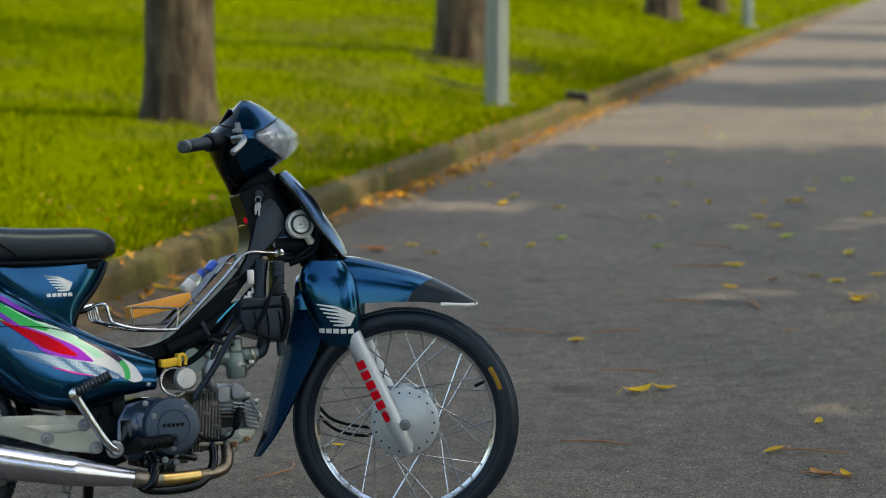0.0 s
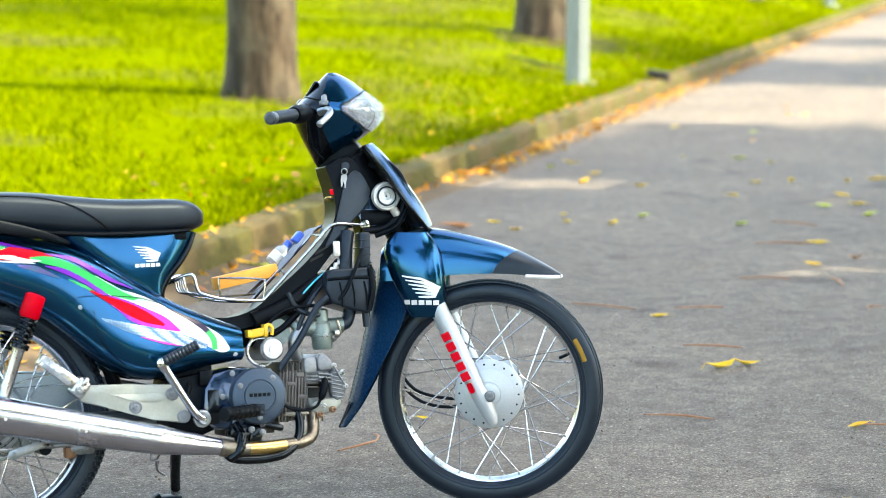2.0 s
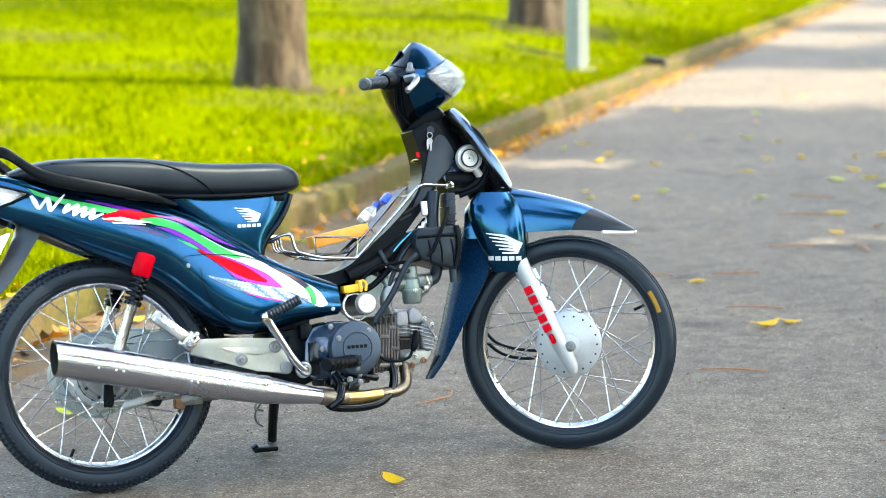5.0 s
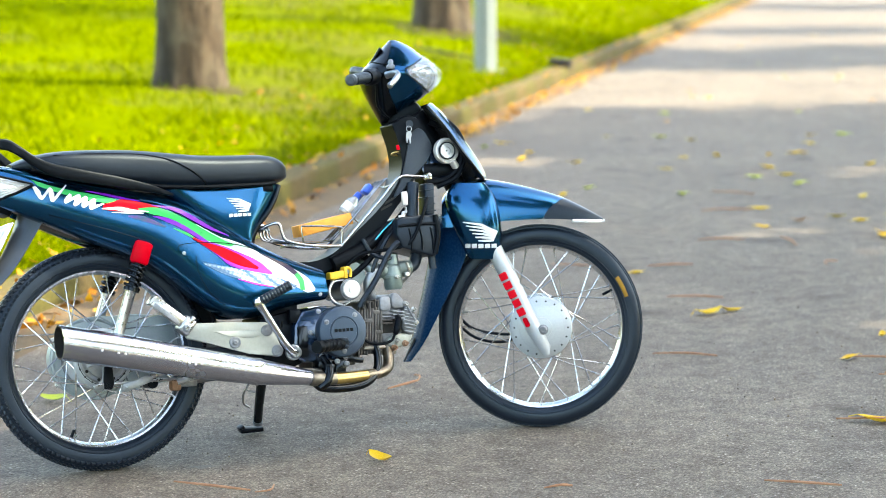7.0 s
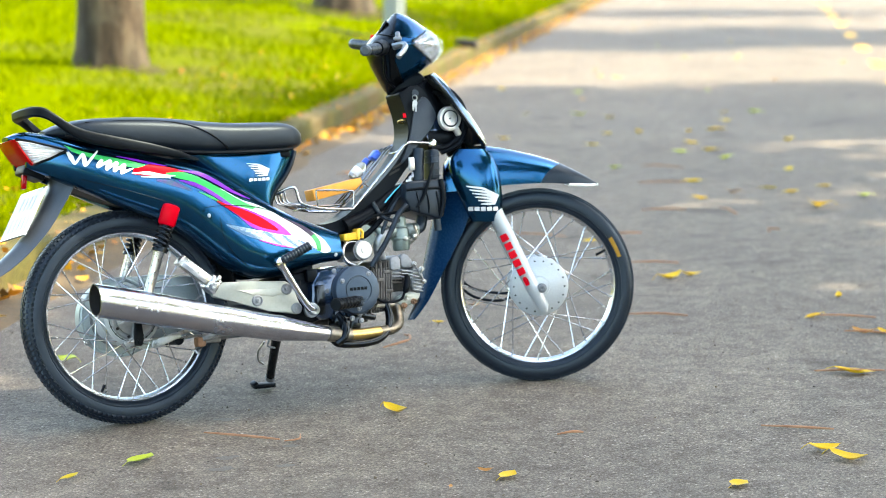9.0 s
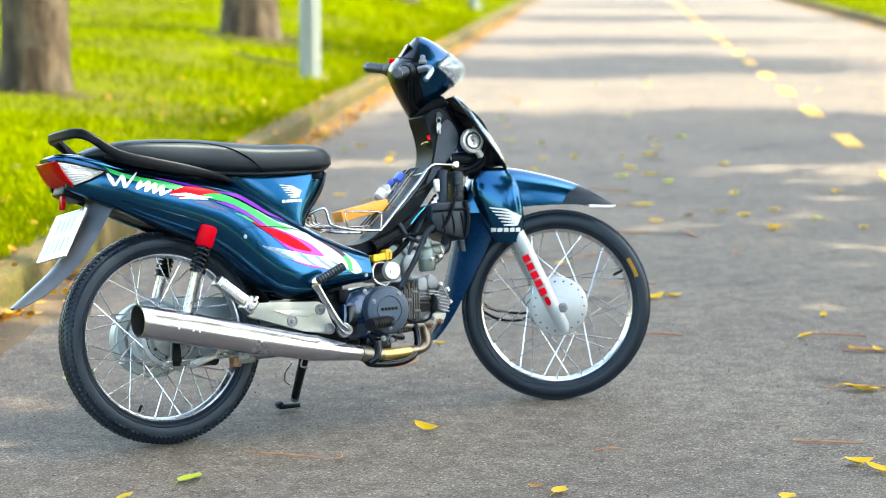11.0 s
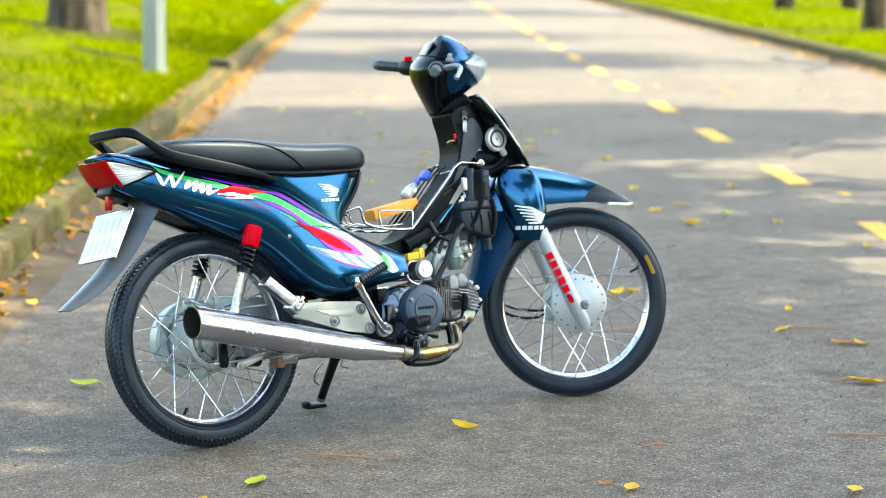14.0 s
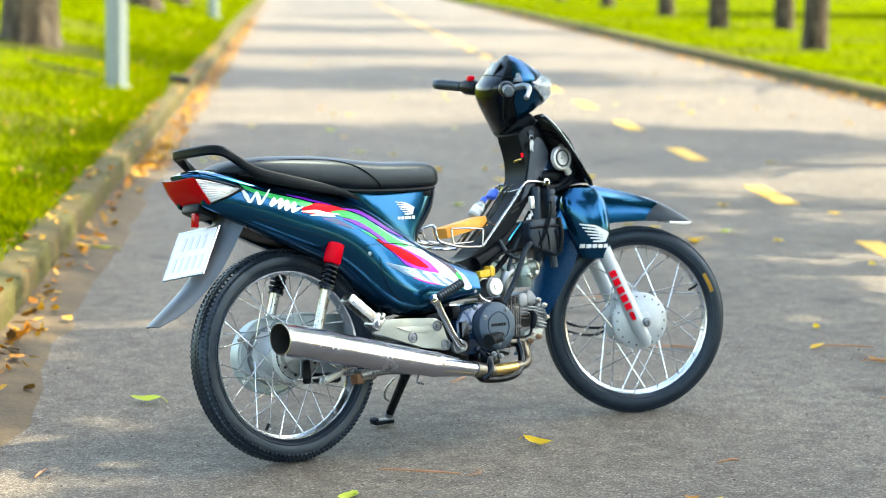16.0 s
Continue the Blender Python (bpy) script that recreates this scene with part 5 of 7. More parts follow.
bm = bmesh.new()
box(bm, (0.012, 0.022, 0.042), (-0.246, -0.012, 0.645), Matrix.Rotation(radians(8), 3, "Y"), 0.003)
body("rear_reflector", bm, RED_LENS, "small red reflector")
bm = bmesh.new()
sec = []
for bx, bz, fx, fz, w in lerp_rows([(-0.165, 0.672, -0.110, 0.650, 0.060), (-0.190, 0.600, -0.150, 0.588, 0.054), (-0.232, 0.530, -0.196, 0.518, 0.050), (-0.290, 0.470, -0.258, 0.456, 0.047), (-0.350, 0.425, -0.324, 0.408, 0.042), (-0.402, 0.386, -0.390, 0.382, 0.028)], 22):
    ring = []
    for k in range(15):
        t = -1 + k / 7
        f = 1 - abs(t) ** 3
        ring.append(Vector((fx + (bx - fx) * f, w * t, fz + (bz - fz) * f)))
    sec.append(ring)
shell(bm, sec, 0.003)
body("rear_fender", bm, GREY_PLASTIC, "grey plastic rear mudguard flap")
turn = Matrix.Rotation(radians(4), 3, "Z") @ Matrix.Rotation(radians(31), 3, "Y") @ Matrix.Rotation(radians(-4), 3, "X")
PLATE_AT = Vector((-0.243, 0.026, 0.561))
bm = bmesh.new()
box(bm, (0.003, 0.165, 0.14), PLATE_AT, turn, 0.0012, 1)
plate = body("number_plate", bm, PLATE, "white number plate with faded marks")
for row, (z, n) in enumerate(((0.030, 4), (-0.030, 5))):
    for k in range(n):
        bm = bmesh.new()
        y = (k - (n - 1) / 2) * 0.028
        c = PLATE_AT + turn @ Vector((-0.0022, y, z))
        box(bm, (0.001, 0.013, 0.040), c, turn)
        part("plate_bar", bm, PLATE_INK, plate, smooth=False)
bm = bmesh.new()
for z in (0.068, -0.068):
    box(bm, (0.005, 0.169, 0.004), PLATE_AT + turn @ Vector((0, 0, z)), turn)
for y in (0.083, -0.083):
    box(bm, (0.005, 0.004, 0.14), PLATE_AT + turn @ Vector((0, y, 0)), turn)
part("plate_frame", bm, STEEL, plate)
# inner mudguard round the rear wheel
bm = bmesh.new()
shell(bm, [[Vector((math.cos(a) * (0.318 - 0.02 * abs(t) ** 2), 0.056 * t, 0.277 + math.sin(a) * (0.318 - 0.02 * abs(t) ** 2))) for t in np.linspace(-1, 1, 7)] for a in np.linspace(radians(8), radians(92), 20)], 0.003)
body("inner_mudguard", bm, MATT_BLACK)
bm = bmesh.new()
slab(bm, [(-0.19, 0.664), (-0.13, 0.618), (-0.03, 0.577), (0.06, 0.553), (0.10, 0.60), (-0.05, 0.66), (-0.2, 0.70)], -0.076, 0.076, 0.008)
body("tail_tray", bm, MATT_BLACK)

# ---------- rear suspension, swing arm, chain case ----------
for sgn in (-1, 1):
    y = sgn * 0.118
    a, b = Vector((0.108, y, 0.556)), Vector((0.022, y, 0.325))
    way = (b - a).normalized()
    bm = bmesh.new()
    tube(bm, [a, a + way * 0.004, a + way * 0.05, a + way * 0.056], [0.017, 0.0235, 0.0235, 0.019], 20, curve=False)
    shock = body("rear_shock", bm, RED_PAINT, "rear shock absorber with a red cap")
    bm = bmesh.new()
    coil = []
    side = way.cross(Vector((0, 1, 0))).normalized()
    for k in range(81):
        ang = 2 * math.pi * 5.2 * k / 80
        coil.append(a + way * (0.056 + 0.066 * k / 80) + side * math.cos(ang) * 0.018 + Vector((0, 1, 0)) * math.sin(ang) * 0.018)
    tube(bm, coil, 0.0042, 8, curve=False)
    tube(bm, [a + way * 0.05, a + way * 0.13], 0.010, 12, curve=False)
    tube(bm, [a + way * 0.119, a + way * 0.127], 0.021, 16, curve=False)
    part("spring", bm, GLOSS_BLACK, shock, "black coil spring")
    bm = bmesh.new()
    tube(bm, [a + way * 0.124, a + way * 0.13, b], [0.0165, 0.0135, 0.0125], 16, curve=False)
    part("damper", bm, STEEL, shock, "bright damper tube")
    bm = bmesh.new()
    bolt(bm, b + Vector((0, sgn * 0.008, 0)), 0.008, 0.012, sign=sgn)
    part("shock_bolt", bm, STEEL, shock)
    bm = bmesh.new()
    tube(bm, [(0.0, sgn * 0.088, 0.277), (0.18, sgn * 0.088, 0.270), (0.37, sgn * 0.078, 0.270)], 0.014, 12, squash=1.5)
    body("swing_arm", bm, GREY_PLASTIC)
bm = bmesh.new()
outline = []
for k in range(25):
    a = radians(80 + 200 * k / 24)
    outline.append((0.0 + math.cos(a) * 0.108, 0.277 + math.sin(a) * 0.100))
outline += [(0.10, 0.190), (0.25, 0.212), (0.40, 0.232), (0.43, 0.26), (0.41, 0.33), (0.25, 0.366), (0.10, 0.383)]
slab(bm, outline, 0.062, 0.098, 0.010, 3)
chain_case = body("chain_case", bm, PALE_CASE, "pale silver-green chain case")
bm = bmesh.new()
lathe(bm, [(0.094, 0.066), (0.097, 0.058), (0.102, 0.056), (0.105, 0.060), (0.104, 0.068)], (0, 0, 0.277), seg=48)
part("case_rim", bm, PALE_CASE, chain_case)
bm = bmesh.new()
lathe(bm, [(0.070, 0.064), (0.073, 0.060), (0.078, 0.060), (0.080, 0.064)], (0, 0, 0.277), seg=40)
part("sprocket_ring", bm, DULL_ALLOY, chain_case, "dull steel sprocket carrier")
for a in (150, 215, 262):
    bm = bmesh.new()
    bolt(bm, (math.cos(radians(a)) * 0.112, 0.064, 0.277 + math.sin(radians(a)) * 0.104), 0.006, 0.010)
    part("case_bolt", bm, STEEL, chain_case)
# brake torque rod and lever under the silencer
bm = bmesh.new()
tube(bm, [(0.045, -0.088, 0.205), (0.12, -0.092, 0.226), (0.24, -0.095, 0.252)], 0.006, 8, squash=0.7)
body("torque_rod", bm, STEEL)
bm = bmesh.new()
slab(bm, [(0.028, 0.196), (0.040, 0.190), (0.108, 0.212), (0.112, 0.222), (0.100, 0.228), (0.034, 0.212)], -0.100, -0.094, 0.002)
bolt(bm, (0.044, -0.100, 0.203), 0.006, 0.007)
body("torque_plate", bm, ALLOY, "pale alloy torque plate")
bm = bmesh.new()
slab(bm, [(-0.008, 0.262), (0.012, 0.262), (0.014, 0.215), (0.008, 0.200), (-0.012, 0.202), (-0.012, 0.222)], -0.092, -0.085, 0.003)
bolt(bm, (0.0, -0.092, 0.210), 0.007, 0.008)
body("brake_cam", bm, MATT_BLACK, "black brake cam lever")
bm = bmesh.new()
tube(bm, [(-0.03, -0.086, 0.214), (0.14, -0.084, 0.213), (0.40, -0.088, 0.212)], 0.0038, 8)
body("brake_rod", bm, STEEL)
bm = bmesh.new()
slab(bm, [(-0.012, 0.270), (0.012, 0.270), (0.005, 0.205), (-0.035, 0.200), (-0.04, 0.214), (-0.012, 0.222)], -0.084, -0.078, 0.002)
body("brake_arm", bm, ALLOY)
bm = bmesh.new()
box(bm, (0.055, 0.03, 0.03), (0.20, -0.07, 0.205), None, 0.005)
tube(bm, [(0.20, -0.07, 0.205), (0.30, -0.08, 0.207), (0.42, -0.085, 0.205)], 0.009, 10)
body("peg_bracket", bm, DULL_ALLOY)
bm = bmesh.new()
box(bm, (0.024, 0.034, 0.026), (0.172, -0.072, 0.196), None, 0.005)
body("bracket_end", bm, RUST, "rusty bracket end")

bm = bmesh.new()
tube(bm, [(0.175, -0.085, 0.204), (0.23, -0.098, 0.214), (0.30, -0.10, 0.222), (0.34, -0.098, 0.224)], [0.008, 0.007], 10, squash=1.4)
for x, z in ((0.205, 0.209), (0.268, 0.218), (0.330, 0.223)):
    bolt(bm, (x, -0.103, z), 0.006, 0.008)
body("brake_link", bm, ALLOY)
bm = bmesh.new()
tube(bm, [(0.345, -0.092, 0.226), (0.36, -0.092, 0.195), (0.352, -0.092, 0.170), (0.372, -0.092, 0.162)], 0.0028, 8)
body("return_spring", bm, DULL_ALLOY)
bm = bmesh.new()
tube(bm, [(0.122, -0.05, 0.206), (0.122, 0.045, 0.206)], 0.014, 16, curve=False)
body("brake_damper", bm, MATT_BLACK)

# cast side plate with passenger peg
bm = bmesh.new()
slab(bm, [(0.190, 0.335), (0.205, 0.347), (0.300, 0.343), (0.398, 0.336), (0.416, 0.325), (0.424, 0.300), (0.440, 0.262), (0.428, 0.246), (0.351, 0.260), (0.270, 0.287), (0.192, 0.310)], -0.138, -0.122, 0.004, 2)
plate2 = body("peg_holder", bm, CAST_GREEN, "cast alloy footpeg holder")
bm = bmesh.new()
slab(bm, [(0.26, 0.322), (0.37, 0.318), (0.388, 0.305), (0.36, 0.298), (0.30, 0.308)], -0.1385, -0.1415, 0.001)
part("rib", bm, CAST_GREEN, plate2)
for x, z in ((0.315, 0.291), (0.400, 0.315), (0.424, 0.262)):
    bm = bmesh.new()
    lathe(bm, [(0.015, -0.137), (0.015, -0.141), (0.0125, -0.142), (0.0125, -0.139), (0.001, -0.139)], (x, 0, z), seg=20)
    bolt(bm, (x, -0.139, z), 0.0062, 0.005)
    part("plate_bolt", bm, DULL_ALLOY, plate2)
bm = bmesh.new()
turn = Matrix.Rotation(radians(40), 3, "Y")
slope = Vector((0.079, 0, -0.066)).normalized()
across = Vector((slope.z, 0, -slope.x))
mid = Vector((0.141, -0.150, 0.381))
box(bm, (0.098, 0.034, 0.005), mid - across * 0.012, turn, 0.002)
box(bm, (0.092, 0.004, 0.026), mid + Vector((0, -0.016, 0)), turn, 0.002)
box(bm, (0.092, 0.004, 0.022), mid + Vector((0, 0.016, 0)), turn, 0.002)
box(bm, (0.010, 0.036, 0.026), mid - slope * 0.046, turn, 0.003)
box(bm, (0.034, 0.040, 0.044), Vector((0.188, -0.148, 0.343)), turn, 0.007, 3)
box(bm, (0.012, 0.048, 0.020), Vector((0.200, -0.148, 0.356)), turn, 0.004)
tube(bm, [(0.186, -0.174, 0.340), (0.186, -0.120, 0.340)], 0.008, 12, curve=False)
peg = body("passenger_peg", bm, STEEL, "folded alloy passenger footpeg")
bm = bmesh.new()
bolt(bm, (0.184, -0.168, 0.336), 0.008, 0.007)
box(bm, (0.076, 0.003, 0.012), mid + Vector((0, -0.0190, 0)) + across * 0.008, turn, 0.001)
part("peg_pin", bm, DULL_ALLOY, peg)

# ---------- exhaust ----------
axis = [Vector((-0.139, -0.190, 0.327)), Vector((0.10, -0.178, 0.272)), Vector((0.36, -0.166, 0.214)), Vector((0.40, -0.164, 0.206)), Vector((0.50, -0.156, 0.187))]
bm = bmesh.new()
sec = []
for (x, y, z, r) in [(-0.1395, -0.190, 0.327, 0.040), (-0.1390, -0.190, 0.327, 0.0435), (-0.130, -0.1895, 0.325, 0.0435), (0.0, -0.183, 0.2955, 0.0425), (0.18, -0.174, 0.2535, 0.038), (0.340, -0.167, 0.2185, 0.0335), (0.352, -0.1665, 0.216, 0.0345), (0.362, -0.166, 0.214, 0.0345), (0.372, -0.1655, 0.212, 0.032), (0.44, -0.161, 0.199, 0.025), (0.505, -0.156, 0.187, 0.018)]:
    ring = []
    for k in range(40):
        a = 2 * math.pi * k / 40
        u, v = math.cos(a) * r, math.sin(a) * r
        slant = (-0.22 * v if x < -0.12 else 0) - 0.05 * u * (x < -0.12)
        ring.append(Vector((x + slant + v * 0.23, y + u, z + v * 0.97)))
    sec.append(ring)
inner = [[p.copy() for p in sec[0]]]
for d in (0.01, 0.12):
    inner.append([p + Vector((d, d * 0.05, -d * 0.235)) for p in sec[0]])
rings(bm, sec, caps=False)
muffler = body("muffler", bm, MUFFLER_CHROME, "chromed megaphone muffler")
bm = bmesh.new()
rows = rings(bm, [[Vector((p.x, -0.19 + (p.y + 0.19) * 0.97, 0.327 + (p.z - 0.327) * 0.97)) for p in r] for r in inner], caps=False)
bm.faces.new(rows[-1])
part("bore", bm, RECESS_BLACK, muffler, "sooty black bore")
for x in (-0.045, -0.005, 0.012, 0.172, 0.188):
    bm = bmesh.new()
    r = float(np.interp(x, (-0.13, 0.0, 0.18, 0.34), (0.0435, 0.0425, 0.038, 0.0335)))
    z = float(np.interp(x, (-0.13, 0.34), (0.325, 0.2185)))
    lathe(bm, [(0.0005, -0.0022), (0.0022, -0.0016), (0.003, 0), (0.003, 0.002)], (x, float(np.interp(x, (-0.13, 0.34), (-0.1895, -0.167))) - r * 0.985, z - 0.006), seg=10)
    part("rivet", bm, ZINC, muffler)
bm = bmesh.new()
tube(bm, [(0.500, -0.157, 0.188), (0.530, -0.155, 0.182)], [0.021, 0.020], 18, curve=False)
body("pipe_clamp", bm, PIPE_GREY)
bm = bmesh.new()
tube(bm, [(0.566, -0.151, 0.1795), (0.600, -0.147, 0.1785), (0.658, -0.138, 0.180)], [0.0150, 0.0148], 18)
header = body("exhaust_pipe", bm, GOLD_PIPE, "heat-tinted golden exhaust pipe")
bm = bmesh.new()
tube(bm, [(0.525, -0.154, 0.184), (0.545, -0.153, 0.181), (0.568, -0.151, 0.1793)], [0.0165, 0.0165], 18)
part("pipe_joint", bm, PIPE_GREY, header)
bm = bmesh.new()
tube(bm, [(0.654, -0.1385, 0.180), (0.705, -0.120, 0.184), (0.735, -0.100, 0.200), (0.746, -0.075, 0.245)], [0.0148, 0.0142], 18)
part("pipe_end", bm, BEND_GOLD, header, "straw-tinted bend of the pipe")
bm = bmesh.new()
tube(bm, [(0.698, -0.100, 0.262), (0.702, -0.112, 0.225), (0.690, -0.128, 0.190), (0.655, -0.145, 0.162), (0.60, -0.150, 0.153), (0.535, -0.152, 0.158), (0.515, -0.150, 0.172)], 0.0105, 14)
body("step_guard", bm, GLOSS_BLACK, "black tubular step bar")
bm = bmesh.new()
tube(bm, [(0.545, -0.13, 0.235), (0.552, -0.160, 0.205), (0.540, -0.170, 0.175), (0.520, -0.165, 0.160)], 0.010, 12)
body("step_bracket", bm, GLOSS_BLACK)
bm = bmesh.new()
pts = [Vector((0.588, -0.160, 0.266)) + Vector((-0.088, -0.068, -0.002)) * (k / 24) for k in range(25)]
tube(bm, pts, [0.0155 if k % 4 else 0.0135 for k in range(25)], 16, curve=False)
tube(bm, [pts[-1], pts[-1] + Vector((-0.005, -0.004, 0))], [0.0175, 0.0155], 16, curve=False)
foot_peg = body("foot_peg", bm, MATT_BLACK, "black rubber footpeg")
bm = bmesh.new()
box(bm, (0.026, 0.020, 0.028), (0.594, -0.158, 0.266), Matrix.Rotation(radians(38), 3, "Z"), 0.004, 2)
for z in (0.258, 0.274):
    bolt(bm, (0.598, -0.170, z), 0.0045, 0.004)
part("peg_root", bm, DARK_PLASTIC, foot_peg)

# ---------- engine ----------
bm = bmesh.new()
slab(bm, [(0.470, 0.245), (0.478, 0.320), (0.500, 0.355), (0.560, 0.366), (0.625, 0.356), (0.655, 0.340), (0.658, 0.265), (0.640, 0.232), (0.560, 0.222), (0.500, 0.226)], -0.125, 0.085, 0.010, 2)
engine = body("crankcase", bm, ENGINE_BLUE, "dark blue-grey painted crankcase")
bm = bmesh.new()
lathe(bm, [(0.066, -0.120), (0.066, -0.140), (0.0625, -0.148), (0.055, -0.1515), (0.0385, -0.1525), (0.0375, -0.1500), (0.0355, -0.1500), (0.0345, -0.1525), (0.001, -0.1530)], (0.600, 0, 0.297), seg=56)
clutch = part("clutch_cover", bm, COVER_GREY, engine, "round dark grey clutch cover")
for a in (50, 150, 268):
    bm = bmesh.new()
    bolt(bm, (0.600 + math.cos(radians(a)) * 0.051, -0.151, 0.298 + math.sin(radians(a)) * 0.051), 0.0055, 0.005)
    part("cover_bolt", bm, DULL_ALLOY, clutch)
bm = bmesh.new()
for k in range(5):
    box(bm, (0.008, 0.0015, 0.008), (0.579 + 0.0105 * k, -0.1532, 0.300), None)
part("letter_bar", bm, MATT_BLACK, clutch)
for x, z in ((0.520, 0.300), (0.545, 0.352), (0.632, 0.352), (0.545, 0.238), (0.610, 0.231)):
    bm = bmesh.new()
    bolt(bm, (x, -0.125, z), 0.0055, 0.005)
    part("case_bolt", bm, DULL_ALLOY, engine)
bm = bmesh.new()
slab(bm, [(0.474, 0.238), (0.486, 0.262), (0.484, 0.318), (0.510, 0.318), (0.508, 0.240)], -0.124, -0.136, 0.003)
part("chain_cover", bm, GLOSS_BLACK, engine)
bm = bmesh.new()
box(bm, (0.12, 0.10, 0.016), (0.585, -0.05, 0.216), None, 0.004)
part("sump", bm, FIN_DARK, engine)
for size, at in (((0.05, 0.05, 0.030), (0.555, -0.115, 0.216)), ((0.030, 0.04, 0.040), (0.590, -0.125, 0.208)), ((0.024, 0.03, 0.050), (0.548, -0.150, 0.196)), ((0.070, 0.03, 0.016), (0.630, -0.100, 0.226))):
    bm = bmesh.new()
    box(bm, size, at, Matrix.Rotation(0.25, 3, "Y"), 0.006, 2)
    part("step_mount", bm, GLOSS_BLACK, engine)
for x, z in ((0.578, 0.222), (0.604, 0.214), (0.548, 0.212)):
    bm = bmesh.new()
    bolt(bm, (x, -0.146, z), 0.006, 0.008)
    part("mount_bolt", bm, DULL_ALLOY, engine)
tilt = Matrix.Rotation(radians(5), 3, "Y")
bm = bmesh.new()
box(bm, (0.066, 0.166, 0.132), (0.692, -0.014, 0.299), tilt, 0.003)
part("cylinder", bm, FIN_DARK, engine, "finned cylinder barrel")
for k in range(9):
    bm = bmesh.new()
    box(bm, (0.0050, 0.172 - 0.002 * (k % 2), 0.140 - 0.004 * (k % 3)), (0.6615 + 0.0076 * k, -0.015, 0.298 + 0.0006 * k), tilt, 0.0012, 1)
    part("cooling_fin", bm, BARREL, engine, "dull grey cooling fin")
for x, z in ((0.672, 0.272), (0.699, 0.246), (0.690, 0.318), (0.712, 0.338), (0.716, 0.286)):
    bm = bmesh.new()
    box(bm, (0.021, 0.010, 0.0110), (x, -0.0970, z), tilt, 0.0030, 2)
    part("fin_bridge", bm, BARREL, engine)
# raised black blocks that paint the shade of slots between the fins
for k in range(5):
    bm = bmesh.new()
    box(bm, (0.0055, 0.006, 0.016), (0.666 + 0.0125 * k, -0.1005, 0.3545 + 0.0012 * k), tilt, 0.001, 1)
    part("fin_slot_shade", bm, RECESS_BLACK, engine)
# cylinder head: a rounded block with a tappet cover, ribs, a dark plate for the plug well and a ribbed side cover
bm = bmesh.new()
slab(bm, [(0.727, 0.258), (0.727, 0.366), (0.745, 0.378), (0.765, 0.384), (0.785, 0.376), (0.806, 0.352), (0.816, 0.330), (0.816, 0.292), (0.800, 0.262), (0.768, 0.252)], -0.078, 0.060, 0.010, 3)
part("cylinder_head", bm, DULL_ALLOY, engine, "cast alloy cylinder head")
bm = bmesh.new()
slab(bm, [(0.722, 0.345), (0.722, 0.372), (0.728, 0.378), (0.748, 0.377), (0.753, 0.371), (0.753, 0.346), (0.747, 0.340), (0.728, 0.340)], -0.074, -0.104, 0.006, 3)
part("tappet_cover", bm, HEAD_ALLOY, engine, "square alloy tappet cover")
bm = bmesh.new()
slab(bm, [(0.757, 0.352), (0.757, 0.374), (0.766, 0.386), (0.779, 0.382), (0.792, 0.366), (0.798, 0.350), (0.790, 0.343), (0.764, 0.343)], -0.074, -0.095, 0.006, 3)
part("cam_boss", bm, HEAD_ALLOY, engine)
for k in range(4):
    bm = bmesh.new()
    box(bm, (0.036, 0.016, 0.0042), (0.740, -0.086, 0.333 - 0.0085 * k), Matrix.Rotation(radians(3), 3, "Y"), 0.001, 1)
    part("head_fin", bm, BARREL if k > 1 else DULL_ALLOY, engine)
for k in range(3):
    bm = bmesh.new()
    box(bm, (0.034, 0.018, 0.0040), (0.776, -0.086, 0.336 - 0.0085 * k), Matrix.Rotation(radians(8), 3, "Y"), 0.001, 1)
    part("head_fin", bm, ALLOY, engine)
# flat black plate standing in for the shade inside the plug well
bm = bmesh.new()
slab(bm, [(0.735, 0.282), (0.735, 0.314), (0.772, 0.318), (0.784, 0.300), (0.770, 0.282)], -0.0785, -0.0800, 0.001, 1)
part("plug_well_shade", bm, RECESS_BLACK, engine)
bm = bmesh.new()
slab(bm, [(0.786, 0.286), (0.784, 0.330), (0.796, 0.350), (0.812, 0.342), (0.824, 0.322), (0.825, 0.300), (0.814, 0.276), (0.800, 0.270)], -0.070, -0.094, 0.006, 3)
part("head_cover", bm, HEAD_ALLOY, engine, "ribbed alloy side cover of the head")
for k in range(7):
    bm = bmesh.new()
    box(bm, (0.034 - 0.0016 * abs(k - 3), 0.010, 0.0036), (0.805 - 0.0006 * abs(k - 3), -0.0955, 0.281 + 0.0092 * k), Matrix.Rotation(radians(14), 3, "Y"), 0.0012, 1)
    part("head_fin", bm, ALLOY, engine)
bm = bmesh.new()
slab(bm, [(0.738, 0.252), (0.742, 0.268), (0.770, 0.278), (0.802, 0.280), (0.814, 0.272), (0.806, 0.256), (0.782, 0.243), (0.755, 0.240)], -0.060, -0.092, 0.006, 3)
part("head_foot", bm, CAST_GREEN, engine, "pale cast foot of the head")
for x, z in ((0.797, 0.354), (0.822, 0.304), (0.818, 0.338), (0.767, 0.262)):
    bm = bmesh.new()
    bolt(bm, (x, -0.094, z), 0.0055, 0.011)
    part("head_bolt", bm, STEEL, engine)
for x, z in ((0.788, 0.252), (0.757, 0.243)):
    bm = bmesh.new()
    bolt(bm, (x, -0.092, z), 0.0065, 0.014)
    part("flange_nut", bm, RUST, engine)
bm = bmesh.new()
tube(bm, [(0.797, -0.100, 0.352), (0.808, -0.102, 0.328), (0.822, -0.100, 0.304)], 0.0022, 6, curve=False)
